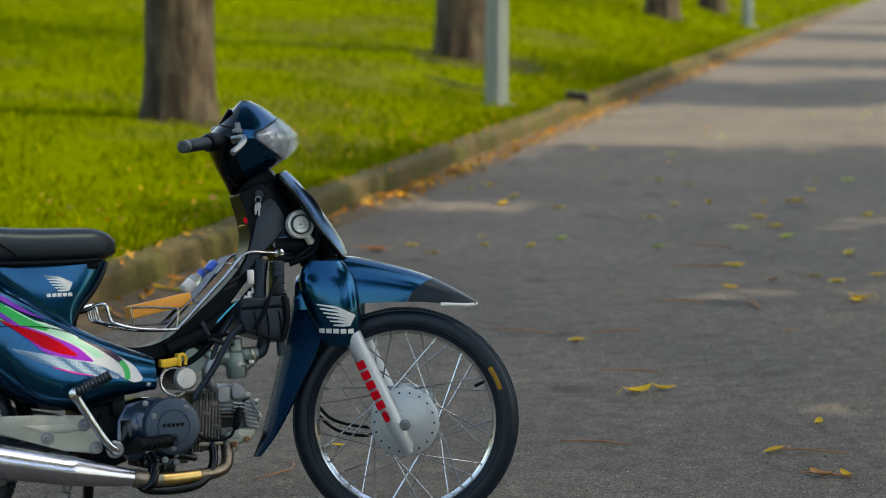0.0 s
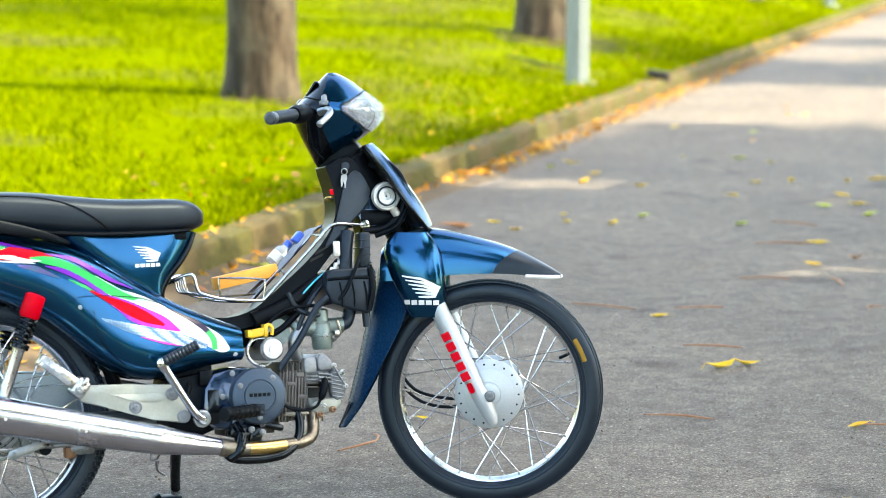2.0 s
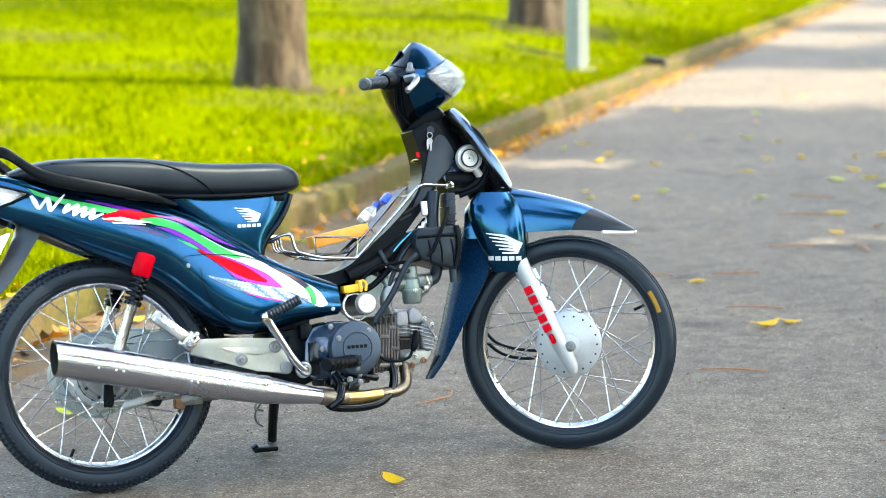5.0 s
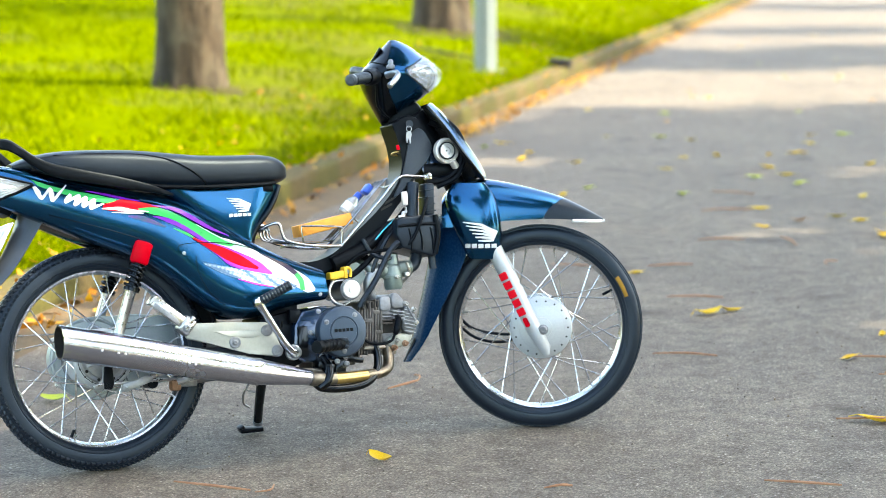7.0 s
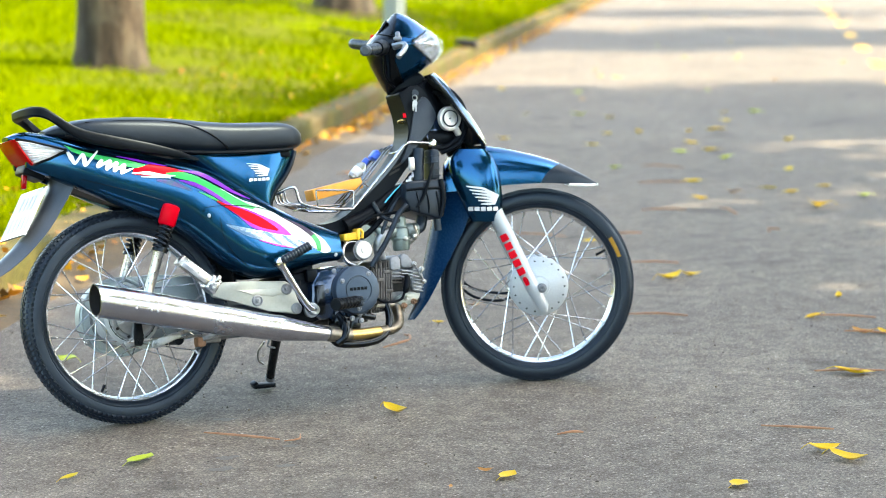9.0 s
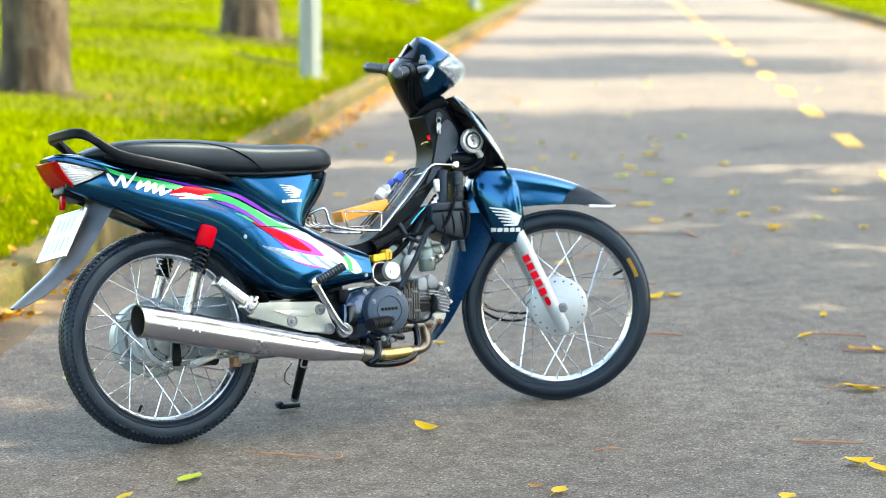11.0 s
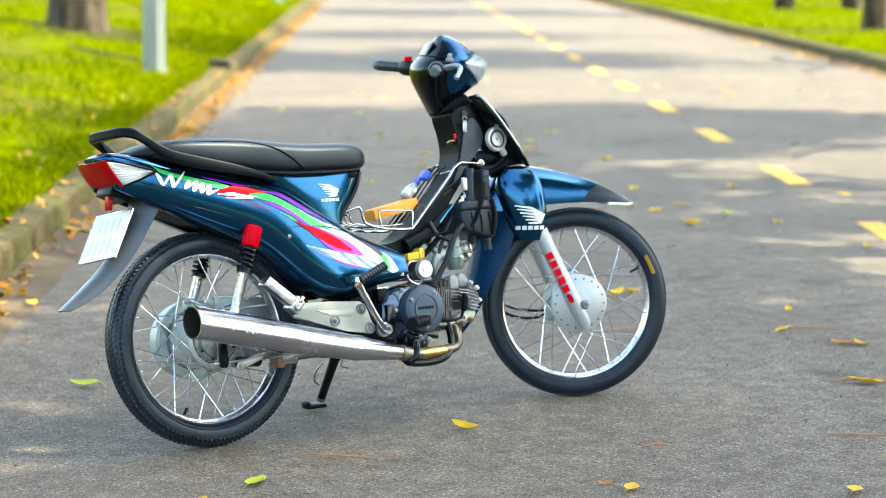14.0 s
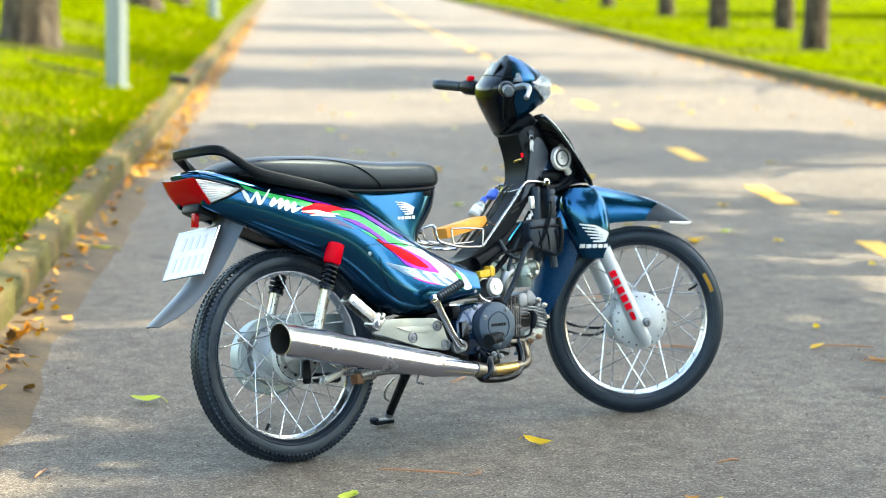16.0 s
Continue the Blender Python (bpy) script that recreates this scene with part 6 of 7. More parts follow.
part("cover_stay", bm, DULL_ALLOY, engine)
bm = bmesh.new()
tube(bm, [(0.775, -0.085, 0.326), (0.770, -0.104, 0.312), (0.762, -0.108, 0.290), (0.757, -0.106, 0.278)], [0.007, 0.0095, 0.0095, 0.006], 12)
tube(bm, [(0.757, -0.106, 0.278), (0.744, -0.110, 0.262), (0.715, -0.112, 0.256), (0.682, -0.112, 0.262), (0.662, -0.112, 0.278)], 0.0038, 8)
part("plug_lead", bm, MATT_BLACK, engine)
bm = bmesh.new()
tube(bm, [(0.752, -0.066, 0.226), (0.752, -0.066, 0.250)], 0.020, 16, curve=False)
slab(bm, [(0.664, 0.246), (0.672, 0.254), (0.722, 0.254), (0.730, 0.246), (0.700, 0.240)], -0.080, -0.112, 0.003)
part("exhaust_flange", bm, PIPE_GREY, engine)
# starter motor and its bright end cap
bm = bmesh.new()
tube(bm, [(0.652, -0.085, 0.402), (0.652, 0.06, 0.402)], 0.028, 24, curve=False)
starter = part("starter_motor", bm, DULL_ALLOY, engine)
bm = bmesh.new()
lathe(bm, [(0.024, -0.085), (0.024, -0.094), (0.022, -0.096), (0.009, -0.096), (0.009, -0.099), (0.001, -0.099)], (0.652, 0, 0.402), seg=28)
part("starter_cap", bm, ZINC, engine, "bright round starter cap")
bm = bmesh.new()
lathe(bm, [(0.0315, -0.078), (0.0345, -0.078), (0.0345, -0.07), (0.0315, -0.07)], (0.628, 0, 0.395), seg=28, closed=True)
tube(bm, [(0.608, -0.08, 0.43), (0.593, -0.085, 0.40), (0.603, -0.085, 0.375), (0.628, -0.088, 0.362)], 0.004, 8)
part("clamp_band", bm, STEEL, engine)
# inlet and carburettor
bm = bmesh.new()
tube(bm, [(0.726, -0.04, 0.372), (0.716, -0.05, 0.40), (0.722, -0.055, 0.430), (0.755, -0.05, 0.448)], [0.015, 0.015, 0.015, 0.017], 16)
part("inlet_pipe", bm, ALLOY, engine)
bm = bmesh.new()
lathe(bm, [(0.001, 0.0), (0.020, 0.0), (0.024, 0.006), (0.025, 0.030), (0.029, 0.031), (0.029, 0.036), (0.025, 0.037), (0.024, 0.060), (0.018, 0.066), (0.017, 0.092), (0.012, 0.096), (0.001, 0.098)], (0.783, -0.055, 0.393), "Z", 24)
tube(bm, [(0.746, -0.052, 0.445), (0.835, -0.052, 0.448)], 0.019, 18, curve=False)
carb = body("carburettor", bm, CARB, "grey-green carburettor")
bm = bmesh.new()
bolt(bm, (0.783, -0.084, 0.425), 0.005, 0.008)
tube(bm, [(0.806, -0.06, 0.41), (0.821, -0.08, 0.43), (0.813, -0.085, 0.46)], 0.004, 8)
box(bm, (0.012, 0.03, 0.012), (0.813, -0.07, 0.43), None, 0.002)
part("carb_screws", bm, STEEL, carb)
# air box
bm = bmesh.new()
slab(bm, [(0.788, 0.532), (0.792, 0.572), (0.806, 0.580), (0.905, 0.582), (0.914, 0.572), (0.908, 0.500), (0.892, 0.470), (0.800, 0.500)], -0.096, 0.050, 0.010, 3)
airbox = body("air_box", bm, DARK_PLASTIC, "black plastic air filter box")
bm = bmesh.new()
tube(bm, [(0.792, -0.097, 0.556), (0.85, -0.099, 0.558), (0.910, -0.097, 0.556)], 0.004, 8)
for x in (0.822, 0.852, 0.882):
    tube(bm, [(x, -0.097, 0.548), (x + 0.004, -0.098, 0.52), (x + 0.004, -0.096, 0.49)], 0.0022, 6)
tube(bm, [(0.898, -0.098, 0.58), (0.902, -0.100, 0.53), (0.890, -0.098, 0.478)], 0.007, 8)
part("box_ribs", bm, MATT_BLACK, airbox)
bm = bmesh.new()
box(bm, (0.016, 0.010, 0.036), (0.826, -0.072, 0.628), None, 0.003)
part("box_label", bm, ZINC, airbox)
bm = bmesh.new()
tube(bm, [(0.848, -0.060, 0.575), (0.852, -0.058, 0.62), (0.862, -0.05, 0.668)], 0.016, 14)
part("snorkel", bm, RUBBER, airbox, "black intake snorkel")
bm = bmesh.new()
box(bm, (0.026, 0.05, 0.085), (0.892, -0.062, 0.622), Matrix.Rotation(radians(4), 3, "Y"), 0.006, 3)
for k in range(4):
    box(bm, (0.028, 0.052, 0.003), (0.892, -0.062, 0.592 + 0.018 * k), None, 0.001, 1)
part("resonator", bm, DARK_PLASTIC, airbox, "ribbed grey-black resonator")
bm = bmesh.new()
tube(bm, [(0.862, -0.045, 0.500), (0.856, -0.046, 0.474), (0.846, -0.050, 0.454), (0.830, -0.052, 0.448)], 0.016, 14)
tube(bm, [(0.89, -0.07, 0.48), (0.892, -0.07, 0.44)], 0.010, 12, curve=False)
part("intake_hose", bm, RUBBER, airbox)
# kick starter
bm = bmesh.new()
bolt(bm, (0.467, -0.128, 0.254), 0.016, 0.034)
part("kick_boss", bm, ALLOY, body("kick_starter", tube(bmesh.new(), [(0.467, -0.150, 0.254), (0.452, -0.156, 0.262), (0.425, -0.163, 0.300), (0.385, -0.172, 0.365), (0.372, -0.174, 0.384)], [0.011, 0.010, 0.009, 0.010, 0.013], 14), CHROME, "chrome kick starter arm"))
bm = bmesh.new()
lathe(bm, [(0.001, -0.012), (0.013, -0.010), (0.015, 0), (0.013, 0.010), (0.001, 0.012)], (0.372, -0.174, 0.386), seg=18)
body("kick_joint", bm, CHROME)
bm = bmesh.new()
a, b = Vector((0.378, -0.182, 0.390)), Vector((0.452, -0.196, 0.424))
tube(bm, [a + (b - a) * k / 30 for k in range(31)], [0.0125 if k % 3 else 0.0105 for k in range(31)], 14, curve=False)
body("kick_pedal", bm, RUBBER, "ribbed rubber kick pedal")
# side stand
bm = bmesh.new()
tube(bm, [(0.452, 0.070, 0.205), (0.453, 0.098, 0.172), (0.462, 0.160, 0.112), (0.472, 0.212, 0.066)], [0.016, 0.0135, 0.012, 0.012], 14)
box(bm, (0.036, 0.020, 0.046), (0.453, 0.080, 0.196), Matrix.Rotation(radians(44), 3, "X"), 0.006)
stand = body("side_stand", bm, GLOSS_BLACK, "black side stand with worn paint")
bm = bmesh.new()
for f in (0.80, 0.90):
    c = Vector((0.462, 0.160, 0.112)).lerp(Vector((0.472, 0.212, 0.066)), f)
    tube(bm, [c, c + Vector((0.0008, 0.0042, -0.0037))], 0.0132, 14, curve=False)
part("worn_band", bm, DULL_ALLOY, stand, "bare worn metal band")
bm = bmesh.new()
bolt(bm, (0.453, 0.070, 0.204), 0.010, 0.014)
part("stand_bolt", bm, STEEL, stand)
bm = bmesh.new()
box(bm, (0.064, 0.034, 0.013), (0.455, 0.222, 0.0510), Matrix.Rotation(LEAN, 3, "X"), 0.004)
box(bm, (0.016, 0.030, 0.012), (0.428, 0.222, 0.058), Matrix.Rotation(LEAN, 3, "X") @ Matrix.Rotation(radians(-30), 3, "Y"), 0.004)
part("stand_foot", bm, MATT_BLACK, stand)
bm = bmesh.new()
tube(bm, [(0.420, 0.10, 0.175), (0.412, 0.13, 0.150), (0.418, 0.15, 0.125), (0.436, 0.16, 0.112)], 0.003, 8)
part("stand_spring", bm, STEEL, stand)
bm = bmesh.new()
box(bm, (0.10, 0.12, 0.022), (0.44, 0.02, 0.198), None, 0.005)
tube(bm, [(0.36, -0.06, 0.205), (0.43, -0.03, 0.190), (0.50, 0.0, 0.200)], 0.010, 10)
body("stand_bracket", bm, DULL_ALLOY)

# ---------- step-through spine, steering head, shield ----------
bm = bmesh.new()
top = [(0.400, 0.546), (0.428, 0.520), (0.481, 0.492), (0.560, 0.480), (0.628, 0.499), (0.700, 0.554), (0.756, 0.600), (0.800, 0.645), (0.829, 0.690), (0.837, 0.730), (0.832, 0.775), (0.817, 0.826)]
low = [(0.845, 0.840), (0.872, 0.848), (0.893, 0.834), (0.908, 0.806), (0.920, 0.772), (0.918, 0.742), (0.892, 0.706), (0.872, 0.684), (0.850, 0.650), (0.811, 0.606), (0.772, 0.562), (0.715, 0.512), (0.660, 0.475), (0.600, 0.453), (0.520, 0.453), (0.440, 0.482), (0.404, 0.512)]
top = [(p.x, p.z) for p in smooth_line([(x, 0, z) for x, z in top], 3)]
low = [(p.x, p.z) for p in smooth_line([(x, 0, z) for x, z in low], 3)]
slab(bm, top + low, -0.046, 0.046, 0.026, 6)
spine = body("spine_cover", bm, MATT_BLACK, "black plastic step-through cover")
bm = bmesh.new()
edge = smooth_line([(0.868, 0, 0.797), (0.886, 0, 0.812), (0.902, 0, 0.806), (0.918, 0, 0.780), (0.924, 0, 0.757), (0.906, 0, 0.725), (0.878, 0, 0.698), (0.850, 0, 0.670), (0.812, 0, 0.634), (0.808, 0, 0.640), (0.826, 0, 0.672), (0.836, 0, 0.698), (0.846, 0, 0.730), (0.856, 0, 0.768), (0.868, 0, 0.797)], 3)[:-1]
slab(bm, [(p.x, p.z) for p in edge], -0.040, -0.0500, 0.004, 2)
part("neck_panel", bm, NECK_GREY, spine, "dark grey side panel of the neck")
bm = bmesh.new()
slab(bm, [(0.924, 0.748), (0.894, 0.706), (0.912, 0.664), (0.949, 0.668), (0.974, 0.700), (0.970, 0.750)], -0.034, -0.040, 0.002)
body("head_gusset", bm, ENGINE_BLUE, "dark blue-grey frame gusset")
# two raised black strips, painted shade in place of cut vent slots
for k in range(2):
    bm = bmesh.new()
    slab(bm, [(0.768 + 0.012 * k, 0.600 + 0.016 * k), (0.800 + 0.008 * k, 0.614 + 0.016 * k), (0.800 + 0.008 * k, 0.620 + 0.016 * k), (0.768 + 0.012 * k, 0.606 + 0.016 * k)], -0.0462, -0.0475)
    part("vent_slot_shade", bm, RECESS_BLACK, spine)
bm = bmesh.new()
tube(bm, [(0.866, -0.044, 0.824), (0.866, -0.050, 0.824)], 0.010, 20, curve=False)
part("ignition_lock", bm, DARK_PLASTIC, spine, "ignition lock")
bm = bmesh.new()
lathe(bm, [(0.0065, -0.001), (0.008, -0.0005), (0.008, 0.0005), (0.0065, 0.001)], (0.860, -0.056, 0.811), "Y", 20, closed=True)
slab(bm, [(0.856, 0.804), (0.865, 0.804), (0.867, 0.795), (0.863, 0.788), (0.862, 0.772), (0.858, 0.772), (0.858, 0.788), (0.854, 0.795)], -0.055, -0.057, 0.0005, 1)
slab(bm, [(0.851, 0.802), (0.858, 0.803), (0.857, 0.790), (0.852, 0.774), (0.849, 0.775), (0.849, 0.790)], -0.058, -0.0595, 0.0005, 1)
part("keys", bm, ALLOY, spine, "bunch of keys in the lock")
bm = bmesh.new()
tube(bm, [(0.838, -0.034, 0.752), (0.822, -0.036, 0.752), (0.820, -0.020, 0.747), (0.838, -0.018, 0.745)], 0.0028, 8)
part("bag_hook", bm, GOLD_PIPE, spine, "small bag hook")
bm = bmesh.new()
slab(bm, [(0.824, 0.770), (0.838, 0.772), (0.838, 0.758), (0.826, 0.757)], -0.0435, -0.0452, 0.0006, 1)
part("neck_sticker", bm, RED_PAINT, spine, "small red sticker")
# steering column and head
bm = bmesh.new()
tube(bm, [(0.990, 0.0, 0.690), (0.895, 0.0, 0.850)], [0.034, 0.034], 20, curve=False)
tube(bm, [(0.90, -0.005, 0.70), (0.99, -0.005, 0.70)], 0.04, 16, curve=False)
body("steering_head", bm, MATT_BLACK)
bm = bmesh.new()
tube(bm, [(0.985, 0, 0.70), (1.03, -0.003, 0.60)], [0.03, 0.028], 16, curve=False)
body("lower_stem", bm, MATT_BLACK)
# front shield: a curved shell, blue outside
for name, lift, mat, text in (("front_shield", 0.0, BLUE, "glossy blue front shield"), ("shield_lining", -0.0045, GLOSS_BLACK, "black lining of the shield")):
    bm = bmesh.new()
    sec = []
    for x, z, w, back in lerp_rows([(0.948, 0.882, 0.052, 0.030), (0.965, 0.868, 0.072, 0.042), (1.010, 0.812, 0.092, 0.055), (1.050, 0.752, 0.100, 0.058), (1.082, 0.698, 0.094, 0.048), (1.088, 0.680, 0.078, 0.034)], 18):
        ring = []
        for k in range(17):
            t = -1 + k / 8
            ring.append(Vector((x - back * abs(t) ** 2.2 + lift * 0.85, (w + lift) * t, z - 0.012 * abs(t) ** 2 + lift * 0.5)))
        sec.append(ring)
    shell(bm, sec, 0.0038)
    ob = body(name, bm, mat, text)
bm = bmesh.new()
for k, (x, z) in enumerate(((0.975, 0.79), (1.0, 0.755), (1.02, 0.72))):
    box(bm, (0.016, 0.02, 0.006), (x - 0.01, -0.03 - 0.008 * k, z + 0.03), Matrix.Rotation(0.6, 3, "Y"), 0.001)
body("shield_clips", bm, ZINC)
# black tubes added over the shield's edges to hide their bright highlight
for sgn in (-1, 1):
    bm = bmesh.new()
    tube(bm, [(x - back - 0.002, sgn * w, z - 0.013) for x, z, w, back in lerp_rows([(0.948, 0.882, 0.052, 0.030), (0.965, 0.868, 0.072, 0.042), (1.010, 0.812, 0.092, 0.055), (1.050, 0.752, 0.100, 0.058), (1.082, 0.698, 0.094, 0.048), (1.088, 0.680, 0.078, 0.034)], 18)], 0.0052, 8, curve=False)
    body("shield_edge", bm, GLOSS_BLACK, "black tube added to cover the bright highlight on the shield's edge")
# horn
bm = bmesh.new()
lathe(bm, [(0.001, -0.066), (0.010, -0.066), (0.011, -0.070), (0.019, -0.070), (0.020, -0.067), (0.026, -0.067), (0.028, -0.071), (0.033, -0.070), (0.035, -0.062), (0.035, -0.058), (0.024, -0.050), (0.001, -0.048)], (0.958, 0, 0.748), seg=40)
horn = body("horn", bm, ZINC, "round silver horn")
# dark ring and dot laid on the horn as painted groove shade
bm = bmesh.new()
lathe(bm, [(0.0205, -0.0702), (0.0225, -0.0708), (0.0240, -0.0702), (0.0225, -0.0665)], (0.958, 0, 0.748), seg=36, closed=True)
lathe(bm, [(0.001, -0.0675), (0.0022, -0.0675), (0.0022, -0.066)], (0.958, 0, 0.748), seg=10)
part("horn_groove_shade", bm, DARK_PLASTIC, horn)
bm = bmesh.new()
tube(bm, [(0.972, -0.064, 0.722), (0.984, -0.060, 0.704)], 0.010, 10, curve=False)
bolt(bm, (0.982, -0.062, 0.708), 0.007, 0.008)
part("horn_bracket", bm, ZINC, horn)
# wiring behind the shield and along the frame
for name, mat, r, pts in (("wiring_loom", MATT_BLACK, 0.009, [(0.93, -0.03, 0.83), (0.985, -0.045, 0.80), (1.005, -0.055, 0.745), (0.99, -0.055, 0.70), (0.95, -0.05, 0.672), (0.90, -0.05, 0.668)]),
                          ("wiring_loom", MATT_BLACK, 0.007, [(0.95, -0.04, 0.85), (1.00, -0.05, 0.80), (1.015, -0.055, 0.74), (0.985, -0.06, 0.68), (0.93, -0.05, 0.655)]),
                          ("throttle_cable", MATT_BLACK, 0.0045, [(0.91, -0.05, 0.66), (0.87, -0.10, 0.60), (0.83, -0.098, 0.52), (0.79, -0.08, 0.50), (0.70, -0.07, 0.492), (0.655, -0.065, 0.462), (0.645, -0.06, 0.43)]),
                          ("breather_hose", RUBBER, 0.008, [(0.79, -0.095, 0.515), (0.76, -0.10, 0.49), (0.715, -0.105, 0.42), (0.678, -0.108, 0.375), (0.665, -0.105, 0.355)]),
                          ("fuel_hose", RUBBER, 0.006, [(0.705, -0.06, 0.53), (0.725, -0.07, 0.49), (0.765, -0.07, 0.475), (0.79, -0.06, 0.48)]),
                          ("cyan_wire", CYAN_WIRE, 0.0022, [(0.80, -0.052, 0.575), (0.765, -0.056, 0.548), (0.73, -0.056, 0.515), (0.70, -0.054, 0.49)]),
                          ("wiring_loom", MATT_BLACK, 0.008, [(0.835, -0.05, 0.60), (0.79, -0.058, 0.555), (0.745, -0.058, 0.50), (0.69, -0.055, 0.45), (0.64, -0.055, 0.425)]),
                          ("wiring_loom", RUBBER, 0.006, [(0.82, -0.055, 0.58), (0.77, -0.062, 0.525), (0.735, -0.066, 0.47), (0.72, -0.06, 0.43)])):
    bm = bmesh.new()
    tube(bm, pts, r, 8)
    body(name, bm, mat)
for k in range(4):
    bm = bmesh.new()
    c = Vector((0.838 - 0.011 * k, -0.056 - 0.002 * k, 0.604 - 0.010 * k))
    tube(bm, [c, c + Vector((-0.006, -0.003, -0.014))], 0.0055, 8, curve=False)
    body("wire_connector", bm, ZINC, "white wire connector")
bm = bmesh.new()
tube(bm, [(0.62, -0.05, 0.47), (0.70, -0.045, 0.50), (0.79, -0.03, 0.56)], 0.02, 12)
tube(bm, [(0.56, 0.0, 0.44), (0.64, 0, 0.44), (0.72, 0, 0.50)], 0.03, 12)
body("frame_tube", bm, MATT_BLACK)
bm = bmesh.new()
tube(bm, [(0.675, 0.0, 0.44), (0.675, -0.055, 0.44)], 0.032, 18, curve=False)
tube(bm, [(0.70, -0.02, 0.47), (0.72, -0.05, 0.455), (0.73, -0.055, 0.43)], 0.012, 10)
body("choke_bracket", bm, CARB)
bm = bmesh.new()
box(bm, (0.044, 0.026, 0.020), (0.620, -0.085, 0.441), Matrix.Rotation(radians(-8), 3, "Y"), 0.004)
box(bm, (0.010, 0.030, 0.030), (0.637, -0.086, 0.446), None, 0.003)
tube(bm, [(0.637, -0.086, 0.455), (0.648, -0.086, 0.458), (0.656, -0.084, 0.450), (0.654, -0.084, 0.434)], 0.004, 8)
box(bm, (0.010, 0.032, 0.018), (0.598, -0.085, 0.440), None, 0.002)
body("yellow_connector", bm, YELLOW, "yellow plastic wiring connector")
bm = bmesh.new()
slab(bm, [(0.395, 0.345), (0.500, 0.360), (0.505, 0.225), (0.450, 0.205), (0.400, 0.225)], -0.100, 0.05, 0.006)
body("engine_cradle", bm, MATT_BLACK)
# battery box / inner frame behind the engine
bm = bmesh.new()
box(bm, (0.11, 0.08, 0.09), (0.46, -0.02, 0.37), None, 0.008)
tube(bm, [(0.45, -0.10, 0.335), (0.44, -0.105, 0.30), (0.455, -0.105, 0.27)], 0.008, 8)
box(bm, (0.03, 0.03, 0.035), (0.485, -0.105, 0.345), None, 0.004)
body("frame_bracket", bm, MATT_BLACK)

# ---------- chrome rack on the step-through ----------
rack_bars = []
for y in (-0.058, 0.058):
    rack_bars.append([(0.905, y * 0.8, 0.683), (0.862, y, 0.686), (0.820, y, 0.684), (0.775, y, 0.640), (0.700, y, 0.568), (0.652, y, 0.522), (0.638, y, 0.516), (0.560, y, 0.522), (0.505, y, 0.536), (0.490, y, 0.548), (0.482, y, 0.580), (0.466, y * 0.9, 0.584), (0.432, y * 0.6, 0.572)])
for y in (-0.036, -0.012, 0.012, 0.036):
    rack_bars.append([(0.792, y, 0.682), (0.765, y, 0.660), (0.700, y, 0.594), (0.640, y, 0.540), (0.620, y, 0.531), (0.540, y, 0.532), (0.478, y, 0.542), (0.462, y, 0.552), (0.456, y, 0.574), (0.430, y * 0.7, 0.566)])
rack_bars.append([(0.520, -0.058, 0.524), (0.522, 0.0, 0.527), (0.520, 0.058, 0.524)])
rack_bars.append([(0.700, -0.058, 0.572), (0.702, 0.0, 0.588), (0.700, 0.058, 0.572)])
rack_bars.append([(0.545, -0.058, 0.520), (0.540, -0.060, 0.566), (0.552, -0.060, 0.572), (0.640, -0.060, 0.566), (0.650, -0.060, 0.556), (0.646, -0.058, 0.520)])
rack_bars.append([(0.440, -0.058, 0.566), (0.434, 0.0, 0.570), (0.440, 0.058, 0.566)])
rack_bars.append([(0.800, -0.058, 0.668), (0.806, 0.0, 0.664), (0.800, 0.058, 0.668)])
bm = bmesh.new()
tube(bm, rack_bars[0], 0.0040, 10, 4)
rack = body("luggage_rack", bm, CHROME, "chrome wire rack on the step-through")
for k, pts in enumerate(rack_bars[1:]):
    bm = bmesh.new()
    tube(bm, pts, 0.0040 if k == 0 else 0.0025, 8, 4)
    part("rack_bar", bm, CHROME if k == 0 else RACK_CHROME, rack)
bm = bmesh.new()
lathe(bm, [(0.001, -0.055), (0.006, -0.055), (0.006, -0.053), (0.011, -0.052), (0.011, -0.044), (0.001, -0.044)], (0.906, 0, 0.683), seg=20)
part("rack_bolt", bm, CHROME, rack)
lean_turn = Matrix.Rotation(-LEAN, 4, "X")
# what lies in the rack
bm = bmesh.new()
box(bm, (0.150, 0.060, 0.030), (0, 0, 0), None, 0.003)
card = tagged(link("card_box", bm, ORANGE), "flat orange cardboard box wedged in the chrome rack", "box")
card.matrix_world = lean_turn @ Matrix.Translation((0.618, -0.002, 0.574)) @ Matrix.Rotation(radians(-10), 4, "Y")
bottle = tagged(new("water_bottle"), "clear plastic bottle with a blue cap tucked into the rack", "bottle")
bottle.matrix_world = lean_turn @ Matrix.Translation((0.690, 0.028, 0.604)) @ Matrix.Rotation(radians(46), 4, "Y") @ Matrix.Scale(0.62, 4)
PET, _nt, _b = material("clear_plastic", 0.12, base=(0.85, 0.9, 0.95))
_b.inputs["Transmission Weight"].default_value = 0.7
part("bottle_body", lathe(bmesh.new(), [(0.001, 0.0), (0.022, 0.0), (0.025, 0.005), (0.025, 0.03), (0.023, 0.034), (0.025, 0.04), (0.025, 0.065), (0.012, 0.085), (0.012, 0.09), (0.001, 0.09)], axis="Z", seg=24), PET, bottle)
part("label_band", lathe(bmesh.new(), [(0.0255, 0.012), (0.0262, 0.013), (0.0262, 0.05), (0.0255, 0.051)], axis="Z", seg=24), WHITE, bottle)
